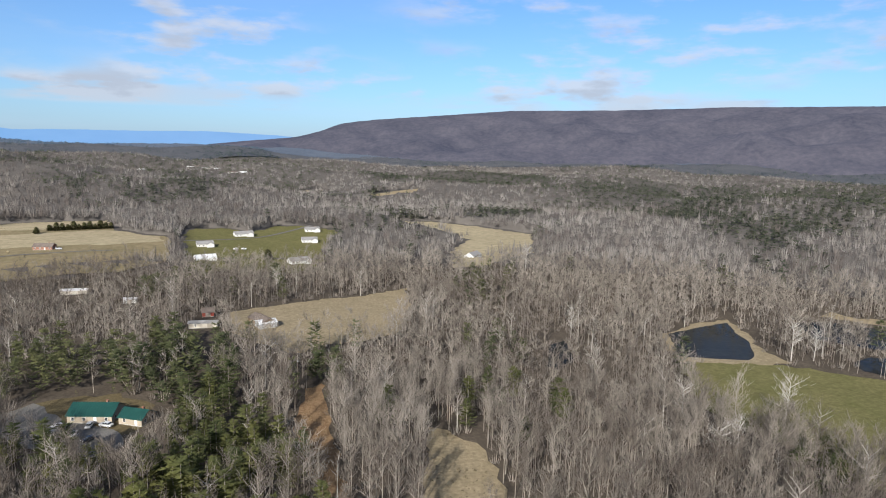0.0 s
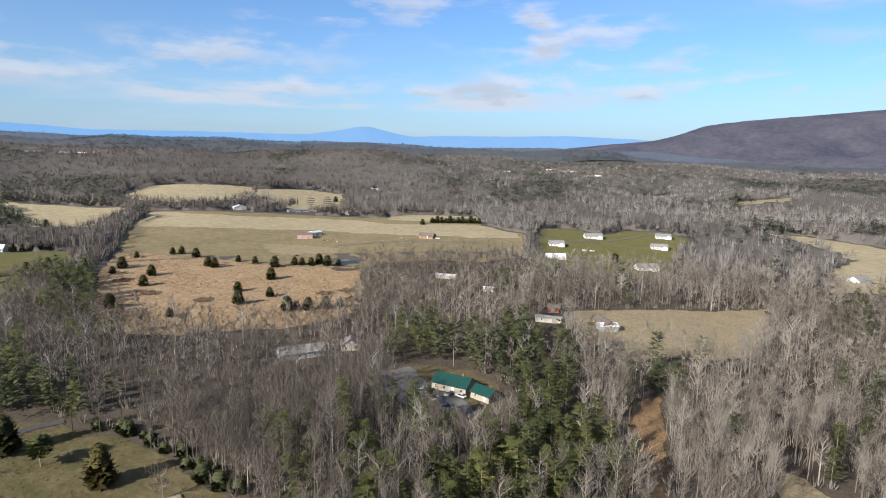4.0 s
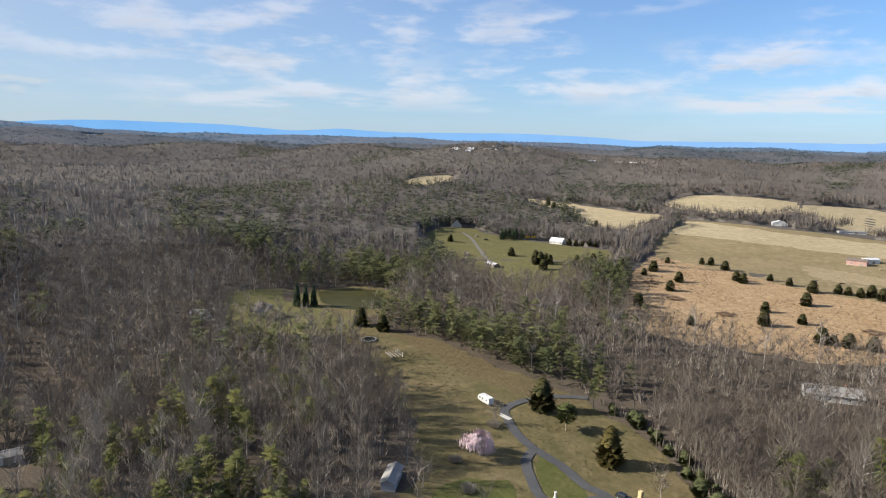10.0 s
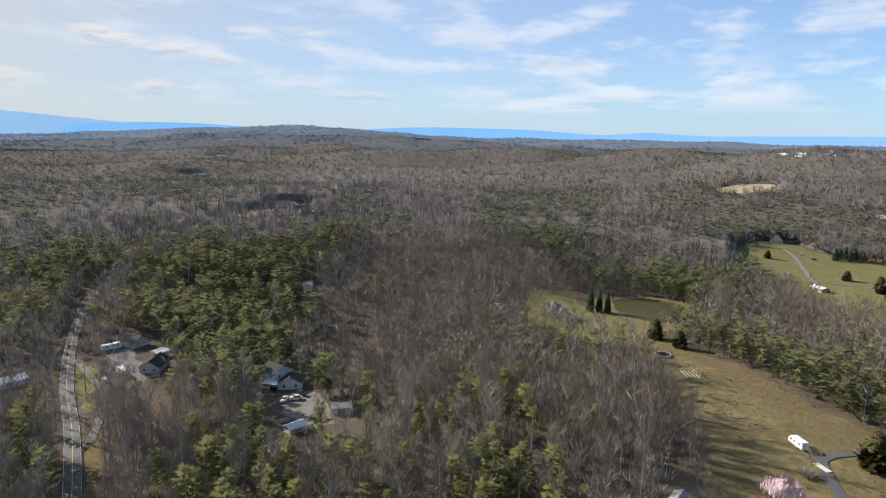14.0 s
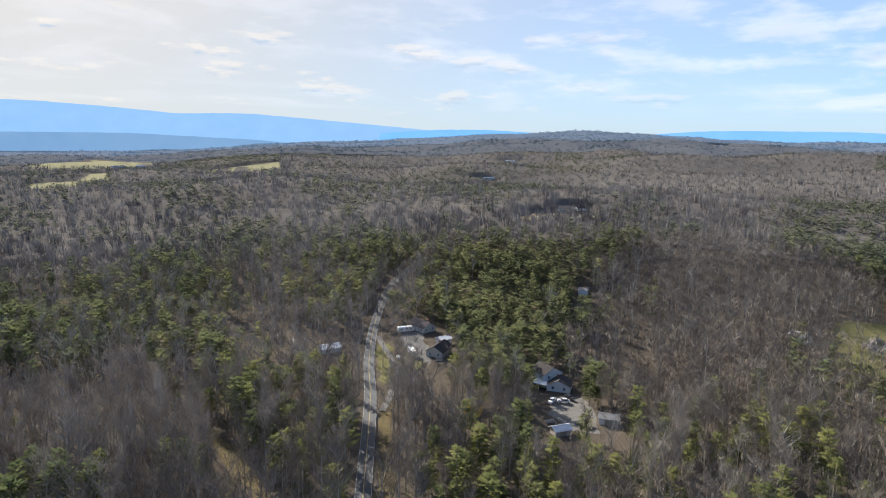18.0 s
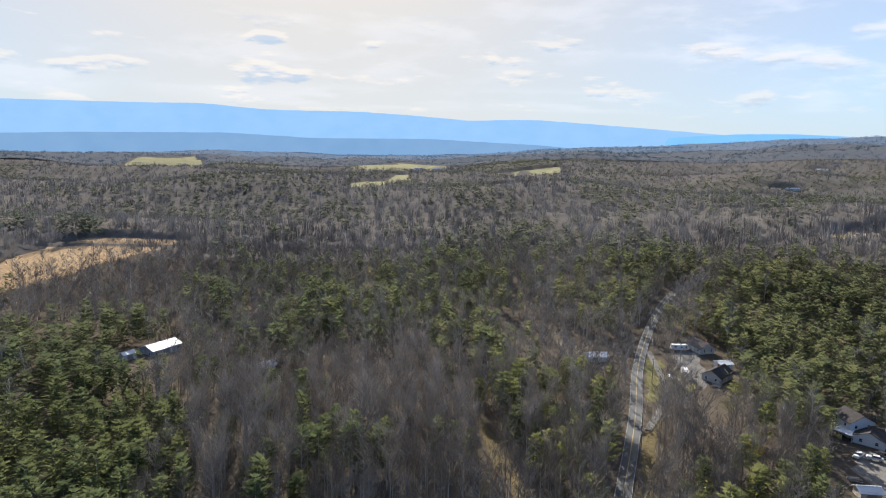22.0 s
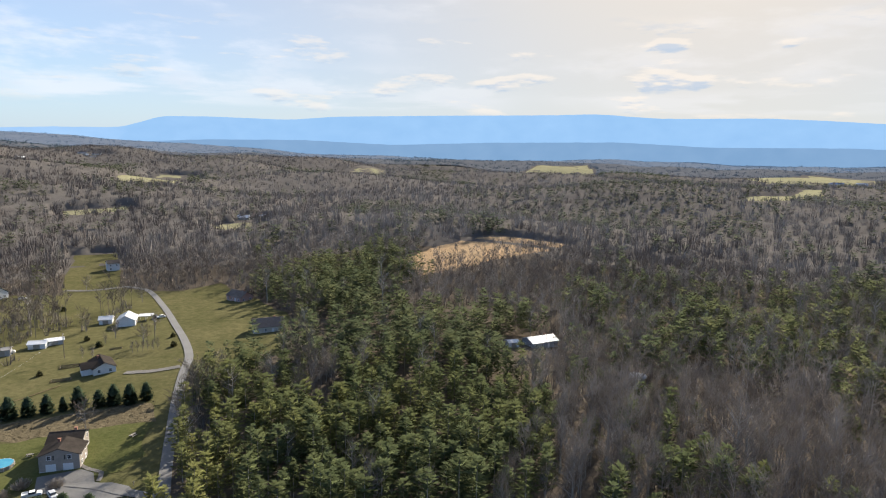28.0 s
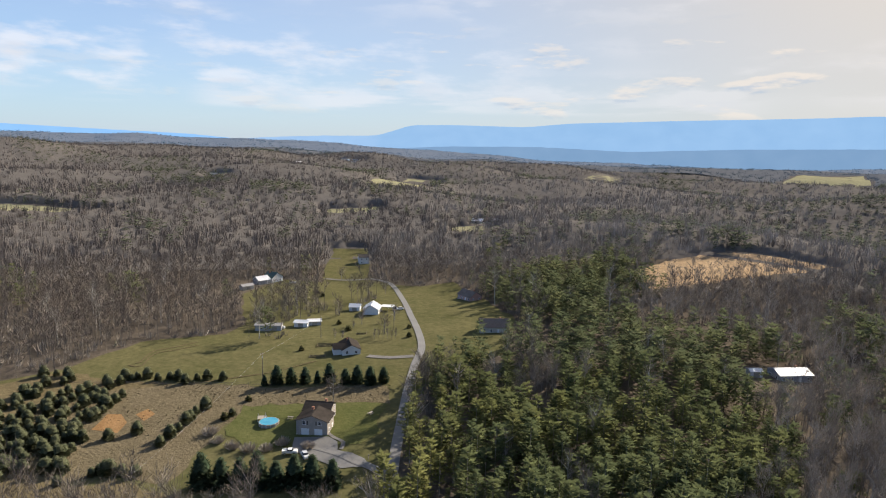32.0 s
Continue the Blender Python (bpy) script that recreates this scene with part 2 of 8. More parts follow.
M = {
    "litter": surface("leaf_litter", (0.104, 0.086, 0.067), (0.158, 0.130, 0.102), 14, fine=1.2, fine_amount=0.6),
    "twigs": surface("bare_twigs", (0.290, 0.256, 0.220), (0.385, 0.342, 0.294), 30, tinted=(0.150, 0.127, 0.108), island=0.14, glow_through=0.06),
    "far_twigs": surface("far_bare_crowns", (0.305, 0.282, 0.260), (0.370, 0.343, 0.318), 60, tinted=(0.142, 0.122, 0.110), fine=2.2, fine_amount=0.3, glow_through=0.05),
    # darker than the crowns: shade within the wood put into the colour
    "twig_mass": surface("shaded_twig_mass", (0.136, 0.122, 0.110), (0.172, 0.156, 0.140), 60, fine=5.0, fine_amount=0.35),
    "far_needles": surface("far_pine_crowns", (0.112, 0.124, 0.080), (0.140, 0.148, 0.094), 60, tinted=(0.088, 0.104, 0.072), fine=2.6, fine_amount=0.25, glow_through=0.22),
    "mid_needles": surface("dark_pine_needles", (0.130, 0.142, 0.066), (0.172, 0.171, 0.078), 25, tinted=(0.092, 0.110, 0.058), island=0.14, glow_through=0.2),
    "woods_floor": surface("woods_floor", (0.115, 0.104, 0.095), (0.15, 0.135, 0.122), 40, fine=6, fine_amount=0.3),
    "bark": surface("grey_bark", (0.33, 0.295, 0.25), (0.43, 0.39, 0.34), 1.5, fine=0.2, tinted=(0.21, 0.178, 0.148)),
    "light_bark": surface("light_grey_bark", (0.43, 0.40, 0.355), (0.54, 0.505, 0.455), 1.5, fine=0.3, fine_amount=0.3),
    "pale_bark": surface("pale_bark", (0.58, 0.55, 0.49), (0.70, 0.67, 0.62), 1.5, fine=0.3, fine_amount=0.3),
    "needles": surface("pine_needles", (0.138, 0.150, 0.055), (0.184, 0.179, 0.066), 25, tinted=(0.088, 0.106, 0.050), island=0.20, glow_through=0.18),
    "cedar_green": surface("cedar_foliage", (0.062, 0.070, 0.034), (0.105, 0.096, 0.045), 4, island=0.30, glow_through=0.25),
    "cedar_olive": surface("olive_cedar_foliage", (0.115, 0.102, 0.040), (0.160, 0.134, 0.054), 4, island=0.25, glow_through=0.3),
    "spruce_green": surface("spruce_foliage", (0.056, 0.084, 0.052), (0.086, 0.112, 0.066), 4, island=0.24, glow_through=0.3),
    "lawn": surface("lawn_grass", (0.125, 0.132, 0.056), (0.21, 0.182, 0.092), 14, fine=1.6, fine_amount=0.3, bump=0.1, medium=0.5),
    "hayfield": surface("hay_meadow", (0.150, 0.152, 0.058), (0.225, 0.198, 0.092), 16, fine=1.6, fine_amount=0.3, bump=0.1, medium=0.5),
    # paler hay for the far fields, haze mixed into the base colour
    "far_hay": surface("hazed_far_hay", (0.26, 0.25, 0.145), (0.345, 0.32, 0.20), 60, fine=8, fine_amount=0.2, medium=0.4),
    "pasture": surface("grazed_pasture", (0.235, 0.200, 0.112), (0.345, 0.272, 0.165), 40, fine=5, fine_amount=0.35, bump=0.2, medium=0.5),
    "valley": surface("valley_pasture", (0.094, 0.096, 0.040), (0.160, 0.143, 0.070), 22, fine=2.5, fine_amount=0.35, bump=0.15, medium=0.5),
    "fresh_lawn": surface("fresh_lawn_grass", (0.085, 0.100, 0.034), (0.138, 0.136, 0.056), 9, fine=1.2, fine_amount=0.3, bump=0.1, medium=0.4),
    "meadow": surface("winter_meadow", (0.098, 0.100, 0.042), (0.235, 0.182, 0.105), 34, fine=1.5, fine_amount=0.35, bump=0.15, medium=0.5),
    "hay": surface("hay_grass", (0.385, 0.322, 0.202), (0.47, 0.395, 0.258), 45, fine=6, fine_amount=0.22, bump=0.2, medium=0.5),
    "straw": surface("straw_grass", (0.325, 0.262, 0.162), (0.425, 0.342, 0.220), 14, fine=1.6, fine_amount=0.4, bump=0.2, medium=0.5),
    "orange": surface("broomsedge", (0.395, 0.268, 0.155), (0.485, 0.352, 0.216), 20, fine=2.2, fine_amount=0.4, bump=0.4, medium=0.5),
    "stubble": surface("straw_stubble", (0.142, 0.116, 0.070), (0.216, 0.176, 0.112), 9, fine=1.1, fine_amount=0.6, bump=0.3, medium=0.5),
    "clay": surface("orange_clay", (0.29, 0.160, 0.070), (0.36, 0.22, 0.11), 4, fine=0.9, fine_amount=0.4, bump=0.2, medium=0.5),
    "rust": surface("clay_grass", (0.27, 0.165, 0.09), (0.35, 0.235, 0.135), 7, fine=1.0, fine_amount=0.5, bump=0.3, medium=0.5),
    "verge": surface("rough_verge", (0.145, 0.116, 0.066), (0.20, 0.160, 0.090), 9, fine=1.2, fine_amount=0.5, bump=0.2, medium=0.5),
    "gravel": surface("gravel", (0.18, 0.17, 0.155), (0.255, 0.24, 0.22), 6, fine=0.5, fine_amount=0.35, bump=0.03, medium=0.5),
    "asphalt": surface("worn_asphalt", (0.082, 0.083, 0.087), (0.116, 0.117, 0.120), 8, rough=0.7, spec=0.14, fine=0.6, fine_amount=0.3),
    "pale_asphalt": surface("pale_asphalt", (0.155, 0.150, 0.142), (0.21, 0.204, 0.193), 8, rough=0.65, spec=0.3, fine=0.6, fine_amount=0.3),
    "line_yellow": surface("yellow_line", (0.44, 0.34, 0.15), (0.50, 0.40, 0.20), 2, rough=0.7),
    "line_white": surface("white_line", (0.36, 0.36, 0.35), (0.46, 0.46, 0.45), 2, rough=0.7),
    "water": surface("pond_water", (0.030, 0.030, 0.026), (0.042, 0.040, 0.032), 20, rough=0.06, fine=3, spec=0.35, bump=0.004),
    "murky": surface("murky_pond_water", (0.055, 0.052, 0.018), (0.075, 0.07, 0.026), 20, rough=0.35, fine=3, spec=0.15),
    "white": surface("white_siding", (0.72, 0.72, 0.70), (0.80, 0.80, 0.78), 3, rough=0.6, fine=0.8, fine_amount=0.12),
    "cream": surface("cream_siding", (0.56, 0.51, 0.43), (0.64, 0.59, 0.50), 3, rough=0.7, fine=0.8, fine_amount=0.15),
    "tan": surface("tan_block", (0.44, 0.38, 0.29), (0.52, 0.45, 0.35), 3, fine=0.6, fine_amount=0.2),
    "grey": surface("grey_sheet", (0.38, 0.39, 0.40), (0.48, 0.48, 0.48), 3, rough=0.6, fine=0.8, fine_amount=0.2),
    "taupe": surface("taupe_siding", (0.34, 0.30, 0.26), (0.42, 0.375, 0.325), 3, fine=0.6, fine_amount=0.2),
    "brown_roof": surface("worn_brown_shingles", (0.042, 0.036, 0.032), (0.070, 0.060, 0.052), 3, fine=0.5, fine_amount=0.3),
    "young_pine": surface("young_pine_foliage", (0.150, 0.166, 0.098), (0.200, 0.208, 0.122), 4, island=0.22, glow_through=0.5),
    "brick": surface("red_brick", (0.33, 0.16, 0.11), (0.40, 0.22, 0.16), 2, fine=0.3, fine_amount=0.3),
    "brownboard": surface("brown_boards", (0.22, 0.16, 0.11), (0.30, 0.22, 0.16), 2, fine=0.3, fine_amount=0.3),
    "redboard": surface("red_boards", (0.33, 0.08, 0.06), (0.40, 0.12, 0.09), 2, fine=0.3, fine_amount=0.3),
    "redwhite": surface("pale_red_boards", (0.50, 0.30, 0.26), (0.60, 0.40, 0.36), 3, fine=0.4, fine_amount=0.25),
    "glassy": surface("poly_sheet", (0.55, 0.60, 0.58), (0.66, 0.70, 0.68), 2, rough=0.3, fine=0.5, fine_amount=0.15),
    "green_metal": surface("green_metal_roof", (0.012, 0.062, 0.051), (0.018, 0.084, 0.068), 3, rough=0.4, fine=0.5, fine_amount=0.15, spec=0.5),
    "white_metal": surface("white_metal_roof", (0.74, 0.75, 0.76), (0.82, 0.82, 0.82), 4, rough=0.4, fine=0.8, fine_amount=0.12, spec=0.5),
    "rust_metal": surface("brown_shingles", (0.185, 0.150, 0.128), (0.26, 0.215, 0.188), 3, fine=0.5, fine_amount=0.3),
    "grey_roof": surface("grey_shingles", (0.30, 0.29, 0.28), (0.38, 0.37, 0.36), 3, fine=0.5, fine_amount=0.3),
    "dark_roof": surface("dark_shingles", (0.07, 0.063, 0.06), (0.11, 0.10, 0.095), 3, fine=0.5, fine_amount=0.3),
    "blue_metal": surface("blue_metal_roof", (0.16, 0.24, 0.42), (0.22, 0.30, 0.48), 3, rough=0.4),
    "glass": surface("window_glass", (0.03, 0.035, 0.04), (0.05, 0.055, 0.06), 2, rough=0.08, spec=0.6),
    "trim": surface("white_trim", (0.76, 0.76, 0.74), (0.82, 0.82, 0.80), 2, rough=0.5),
    "rubber": surface("black_rubber", (0.02, 0.02, 0.02), (0.035, 0.035, 0.035), 1, rough=0.8),
    "black_paint": surface("black_car_paint", (0.02, 0.02, 0.022), (0.03, 0.03, 0.034), 2, rough=0.25, spec=0.6),
    "silver_paint": surface("silver_car_paint", (0.5, 0.5, 0.5), (0.6, 0.6, 0.6), 2, rough=0.3, spec=0.6),
    "pole_wood": surface("weathered_pole", (0.22, 0.18, 0.14), (0.32, 0.27, 0.22), 1, fine=0.2),
    "pool_water": surface("pool_water", (0.03, 0.25, 0.38), (0.07, 0.34, 0.46), 2, rough=0.08, spec=0.5),
    "pink": surface("pink_blossom", (0.60, 0.46, 0.51), (0.72, 0.59, 0.63), 2, island=0.15),
    "white_blossom": surface("white_blossom", (0.44, 0.40, 0.38), (0.54, 0.49, 0.46), 2, island=0.15),
    "yellow": surface("yellow_blossom", (0.62, 0.42, 0.03), (0.75, 0.55, 0.06), 2, island=0.2),
    "straw_bale": surface("straw_bale", (0.60, 0.47, 0.25), (0.70, 0.56, 0.32), 1, fine=0.2),
    "wood_plank": surface("grey_plank", (0.34, 0.30, 0.25), (0.44, 0.40, 0.34), 1.5, fine=0.2),
    "concrete": surface("concrete", (0.52, 0.50, 0.46), (0.62, 0.60, 0.56), 3, fine=0.4, fine_amount=0.2),
    "dead_brush": surface("dead_brush", (0.26, 0.19, 0.14), (0.34, 0.25, 0.18), 3, island=0.25),
}

M["water"].node_tree.nodes["Principled BSDF"].inputs["IOR"].default_value = 1.08
M["murky"].node_tree.nodes["Principled BSDF"].inputs["IOR"].default_value = 1.18


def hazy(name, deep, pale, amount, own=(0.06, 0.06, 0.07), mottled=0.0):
    """Far blue ridges: a plain backdrop, its blue air painted on as emission."""
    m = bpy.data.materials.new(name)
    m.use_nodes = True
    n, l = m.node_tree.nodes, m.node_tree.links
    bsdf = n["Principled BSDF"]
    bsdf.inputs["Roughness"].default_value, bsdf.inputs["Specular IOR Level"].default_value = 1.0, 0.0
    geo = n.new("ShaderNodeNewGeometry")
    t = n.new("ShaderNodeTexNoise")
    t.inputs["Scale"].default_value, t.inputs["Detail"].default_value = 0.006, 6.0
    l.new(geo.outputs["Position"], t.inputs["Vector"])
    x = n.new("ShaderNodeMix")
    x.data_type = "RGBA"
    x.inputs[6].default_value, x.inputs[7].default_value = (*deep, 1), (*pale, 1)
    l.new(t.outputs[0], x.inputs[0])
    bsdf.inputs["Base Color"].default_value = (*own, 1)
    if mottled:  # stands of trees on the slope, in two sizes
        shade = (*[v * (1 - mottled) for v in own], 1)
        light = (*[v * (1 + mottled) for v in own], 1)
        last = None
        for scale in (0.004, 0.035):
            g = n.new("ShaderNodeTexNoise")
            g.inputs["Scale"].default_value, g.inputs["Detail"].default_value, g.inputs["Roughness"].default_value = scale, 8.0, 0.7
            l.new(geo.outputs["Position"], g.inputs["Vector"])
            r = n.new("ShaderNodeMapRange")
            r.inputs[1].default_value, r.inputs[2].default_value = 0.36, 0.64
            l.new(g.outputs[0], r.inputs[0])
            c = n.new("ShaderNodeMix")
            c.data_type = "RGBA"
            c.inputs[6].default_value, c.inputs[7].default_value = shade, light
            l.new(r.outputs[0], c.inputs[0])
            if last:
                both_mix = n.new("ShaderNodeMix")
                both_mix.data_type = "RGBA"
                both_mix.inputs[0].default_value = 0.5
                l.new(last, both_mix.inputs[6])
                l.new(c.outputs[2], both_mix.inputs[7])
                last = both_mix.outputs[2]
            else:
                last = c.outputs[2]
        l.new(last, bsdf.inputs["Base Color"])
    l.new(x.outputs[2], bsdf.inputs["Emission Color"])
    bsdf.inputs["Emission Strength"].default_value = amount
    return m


def painted_air(name, a, b, air, amount):
    """Backdrop woods at the rim of the land: their own dim colour plus blue air painted as emission."""
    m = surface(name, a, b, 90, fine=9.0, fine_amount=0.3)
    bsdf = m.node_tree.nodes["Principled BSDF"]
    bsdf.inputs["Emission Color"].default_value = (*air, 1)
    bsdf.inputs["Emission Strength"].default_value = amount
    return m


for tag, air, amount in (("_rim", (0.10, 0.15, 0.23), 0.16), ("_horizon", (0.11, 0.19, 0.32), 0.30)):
    M["air_twigs" + tag] = painted_air("hazed_twigs" + tag, (0.085, 0.080, 0.076), (0.115, 0.108, 0.102), air, amount)
    M["air_needles" + tag] = painted_air("hazed_needles" + tag, (0.060, 0.068, 0.052), (0.080, 0.086, 0.064), air, amount)
# ridge colours are mostly painted haze, given as emission
M["mountain"] = hazy("hazed_mountain_woods", (0.030, 0.045, 0.088), (0.080, 0.092, 0.135), 0.62, (0.050, 0.043, 0.044), 0.55)
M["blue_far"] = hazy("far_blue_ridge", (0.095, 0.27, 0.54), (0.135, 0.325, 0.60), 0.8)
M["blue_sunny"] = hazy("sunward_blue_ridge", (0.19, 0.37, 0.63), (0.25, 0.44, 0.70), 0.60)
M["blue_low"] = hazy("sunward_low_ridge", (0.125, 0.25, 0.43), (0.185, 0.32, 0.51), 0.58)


# ---------------------------------------------------------------- land
# skyline of the land by compass (degrees anticlockwise from +y): its elevation in degrees seen from the camera
SKYLINE_AZ = (-60, -35, 8, 18, 26, 36, 60, 88, 104, 112, 118, 124, 130, 138, 155, 185, 200, 214, 222, 238, 262)
SKYLINE_EL = (-0.7, -0.7, -0.4, 0.3, 0.0, 0.4, 0.7, 0.85, 1.05, 1.4, 1.5, 1.35, 1.0, 0.2, -0.7, -0.9, -0.6, 0.0, 0.45, 0.55, 0.3)
# knolls: compass, distance, height, half-width
KNOLLS = ((122, 640, 24, 130), (111, 760, 16, 150), (188, 610, 20, 110), (197, 250, 9, 80), (100, 900, 18, 160),
          (140, 900, 24, 170), (56, 1100, 12, 150), (20, 800, 10, 160), (170, 1300, 26, 260), (335, 900, 14, 220),
          (222, 1200, 25, 250), (240, 1900, 40, 350), (40, 2200, 30, 400), (75, 2000, 38, 400), (205, 1800, 25, 300), (97, 520, 14, 60), (112, 480, 8, 70))
RIM = 4300.0


# level ground round the ponds: centre, radius and height
FLATS = ((145, 317, 47, -0.7), (222, 322, 43, -0.7), (205, 277, 31, -0.7), (57, 291, 28, -1.3), (-389, 34, 33, 0.6), (-327, 397, 15, 0.4))


def rough_land(x, y):
    """Height of the ground before the ponds are levelled."""
    x, y = np.asarray(x, float), np.asarray(y, float)
    r = np.hypot(x, y)
    az = (np.degrees(np.arctan2(-x, y)) + 60.0) % 360.0 - 60.0
    el = sum(np.interp(az + d, SKYLINE_AZ, SKYLINE_EL) for d in (-5, -2.5, 0, 2.5, 5)) / 5.0
    s = np.clip((r - 550.0) / (RIM - 550.0), 0.0, 1.0)
    far = np.clip((r - 300.0) / 1500.0, 0.0, 1.0)
    z = (95.0 + RIM * np.tan(np.radians(el - 0.25))) * s ** 1.25
    z = z + far * (7.0 * np.sin(x / 210.0 + 1.3) * np.cos(y / 260.0) + 9.0 * np.sin((x - y) / 420.0) * (s > 0))
    roll = np.clip((r - 520.0) / 700.0, 0.0, 1.0) * np.clip(1.0 - (r - 2400.0) / 3200.0, 0.3, 1.0)
    z = z + roll * (11.0 * np.sin(x / 118.0 + 1.7 * np.sin(y / 300.0)) * np.cos(y / 131.0 + 1.3 * np.sin(x / 260.0)) + 7.0 * np.sin((x + 1.7 * y) / 170.0))
    z = z + 2.0 * np.sin(x / 61.0) * np.sin(y / 74.0 + 0.6)
    for a, d, h, w in KNOLLS:
        z = z + h * np.exp(-((x + d * math.sin(math.radians(a))) ** 2 + (y - d * math.cos(math.radians(a))) ** 2) / (2.0 * w * w))
    return z


def land(x, y):
    """Height of the bare ground, for numbers or arrays."""
    z = rough_land(x, y)
    for px, py, radius, level in FLATS:
        w = np.clip((1.7 * radius - np.hypot(np.asarray(x, float) - px, np.asarray(y, float) - py)) / (0.7 * radius), 0.0, 1.0)
        z = z + (level - z) * w * w * (3.0 - 2.0 * w)
    return z
from mathutils import geometry

# ---------------------------------------------------------------- building blocks
def mesh_of(name, verts, faces, material, smooth=False):
    me = bpy.data.meshes.new(name)
    verts = np.asarray(verts, np.float32)
    faces = np.asarray(faces, np.int32)
    k = faces.shape[1]
    me.vertices.add(len(verts))
    me.vertices.foreach_set("co", verts.ravel())
    me.loops.add(faces.size)
    me.loops.foreach_set("vertex_index", faces.ravel())
    me.polygons.add(len(faces))
    me.polygons.foreach_set("loop_start", np.arange(0, faces.size, k, dtype=np.int32))
    if smooth:
        me.polygons.foreach_set("use_smooth", np.ones(len(faces), bool))
    me.materials.append(material)
    me.update(calc_edges=True)
    return me


def part(name, bm, material, parent, label=""):
    me = bpy.data.meshes.new(name)
    bmesh.ops.recalc_face_normals(bm, faces=bm.faces)
    bm.to_mesh(me)
    bm.free()
    me.materials.append(material)
    ob = new(name, me)
    ob.parent = parent
    return tagged(ob, label)


def box(bm, size, at=(0, 0, 0), turn=None, bevel=0.0):
    m = Matrix.Translation(at) @ (turn or Matrix()) @ Matrix.Diagonal((*size, 1))
    r = bmesh.ops.create_cube(bm, size=1.0, matrix=m)
    if bevel:
        edges = list({e for v in r["verts"] for e in v.link_edges})
        bmesh.ops.bevel(bm, geom=edges, offset=bevel, segments=1, affect="EDGES")
    return bm


def boxes(*specs):
    bm = bmesh.new()
    for s in specs:
        box(bm, *s)
    return bm


def rod(bm, a, b, r1, r2=None, sides=8):
    a, b = Vector(a), Vector(b)
    m = Matrix.Translation((a + b) / 2) @ (b - a).to_track_quat("Z", "Y").to_matrix().to_4x4()
    bmesh.ops.create_cone(bm, cap_ends=True, segments=sides, radius1=r1, radius2=r1 if r2 is None else r2, depth=(b - a).length, matrix=m)
    return bm


def ground(x, y):
    return float(land(x, y))


def root(name, x, y, turn=0.0, z=None, label="", category="", group="", lift=0.0):
    ob = new(name)
    ob.matrix_world = pose(x, y, (ground(x, y) if z is None else z) + lift, 0, 0, turn)
    return tagged(ob, label, category, group)


def inside(px, py, poly):
    """Which of the points lie inside the polygon."""
    poly = np.asarray(poly, float)
    res = np.zeros(len(px), bool)
    box_in = (px >= poly[:, 0].min()) & (px <= poly[:, 0].max()) & (py >= poly[:, 1].min()) & (py <= poly[:, 1].max())
    if not box_in.any():
        return res
    x, y = px[box_in], py[box_in]
    hit = np.zeros(len(x), bool)
    j = len(poly) - 1
    for i in range(len(poly)):
        (xi, yi), (xj, yj) = poly[i], poly[j]
        if yi != yj:
            hit ^= ((yi > y) != (yj > y)) & (x < (xj - xi) * (y - yi) / (yj - yi) + xi)
        j = i
    res[box_in] = hit
    return res


def near_line(px, py, line, width):
    res = np.zeros(len(px), bool)
    for (ax, ay), (bx, by) in zip(line[:-1], line[1:]):
        dx, dy = bx - ax, by - ay
        t = np.clip(((px - ax) * dx + (py - ay) * dy) / (dx * dx + dy * dy + 1e-9), 0, 1)
        res |= np.hypot(px - ax - t * dx, py - ay - t * dy) < width
    return res


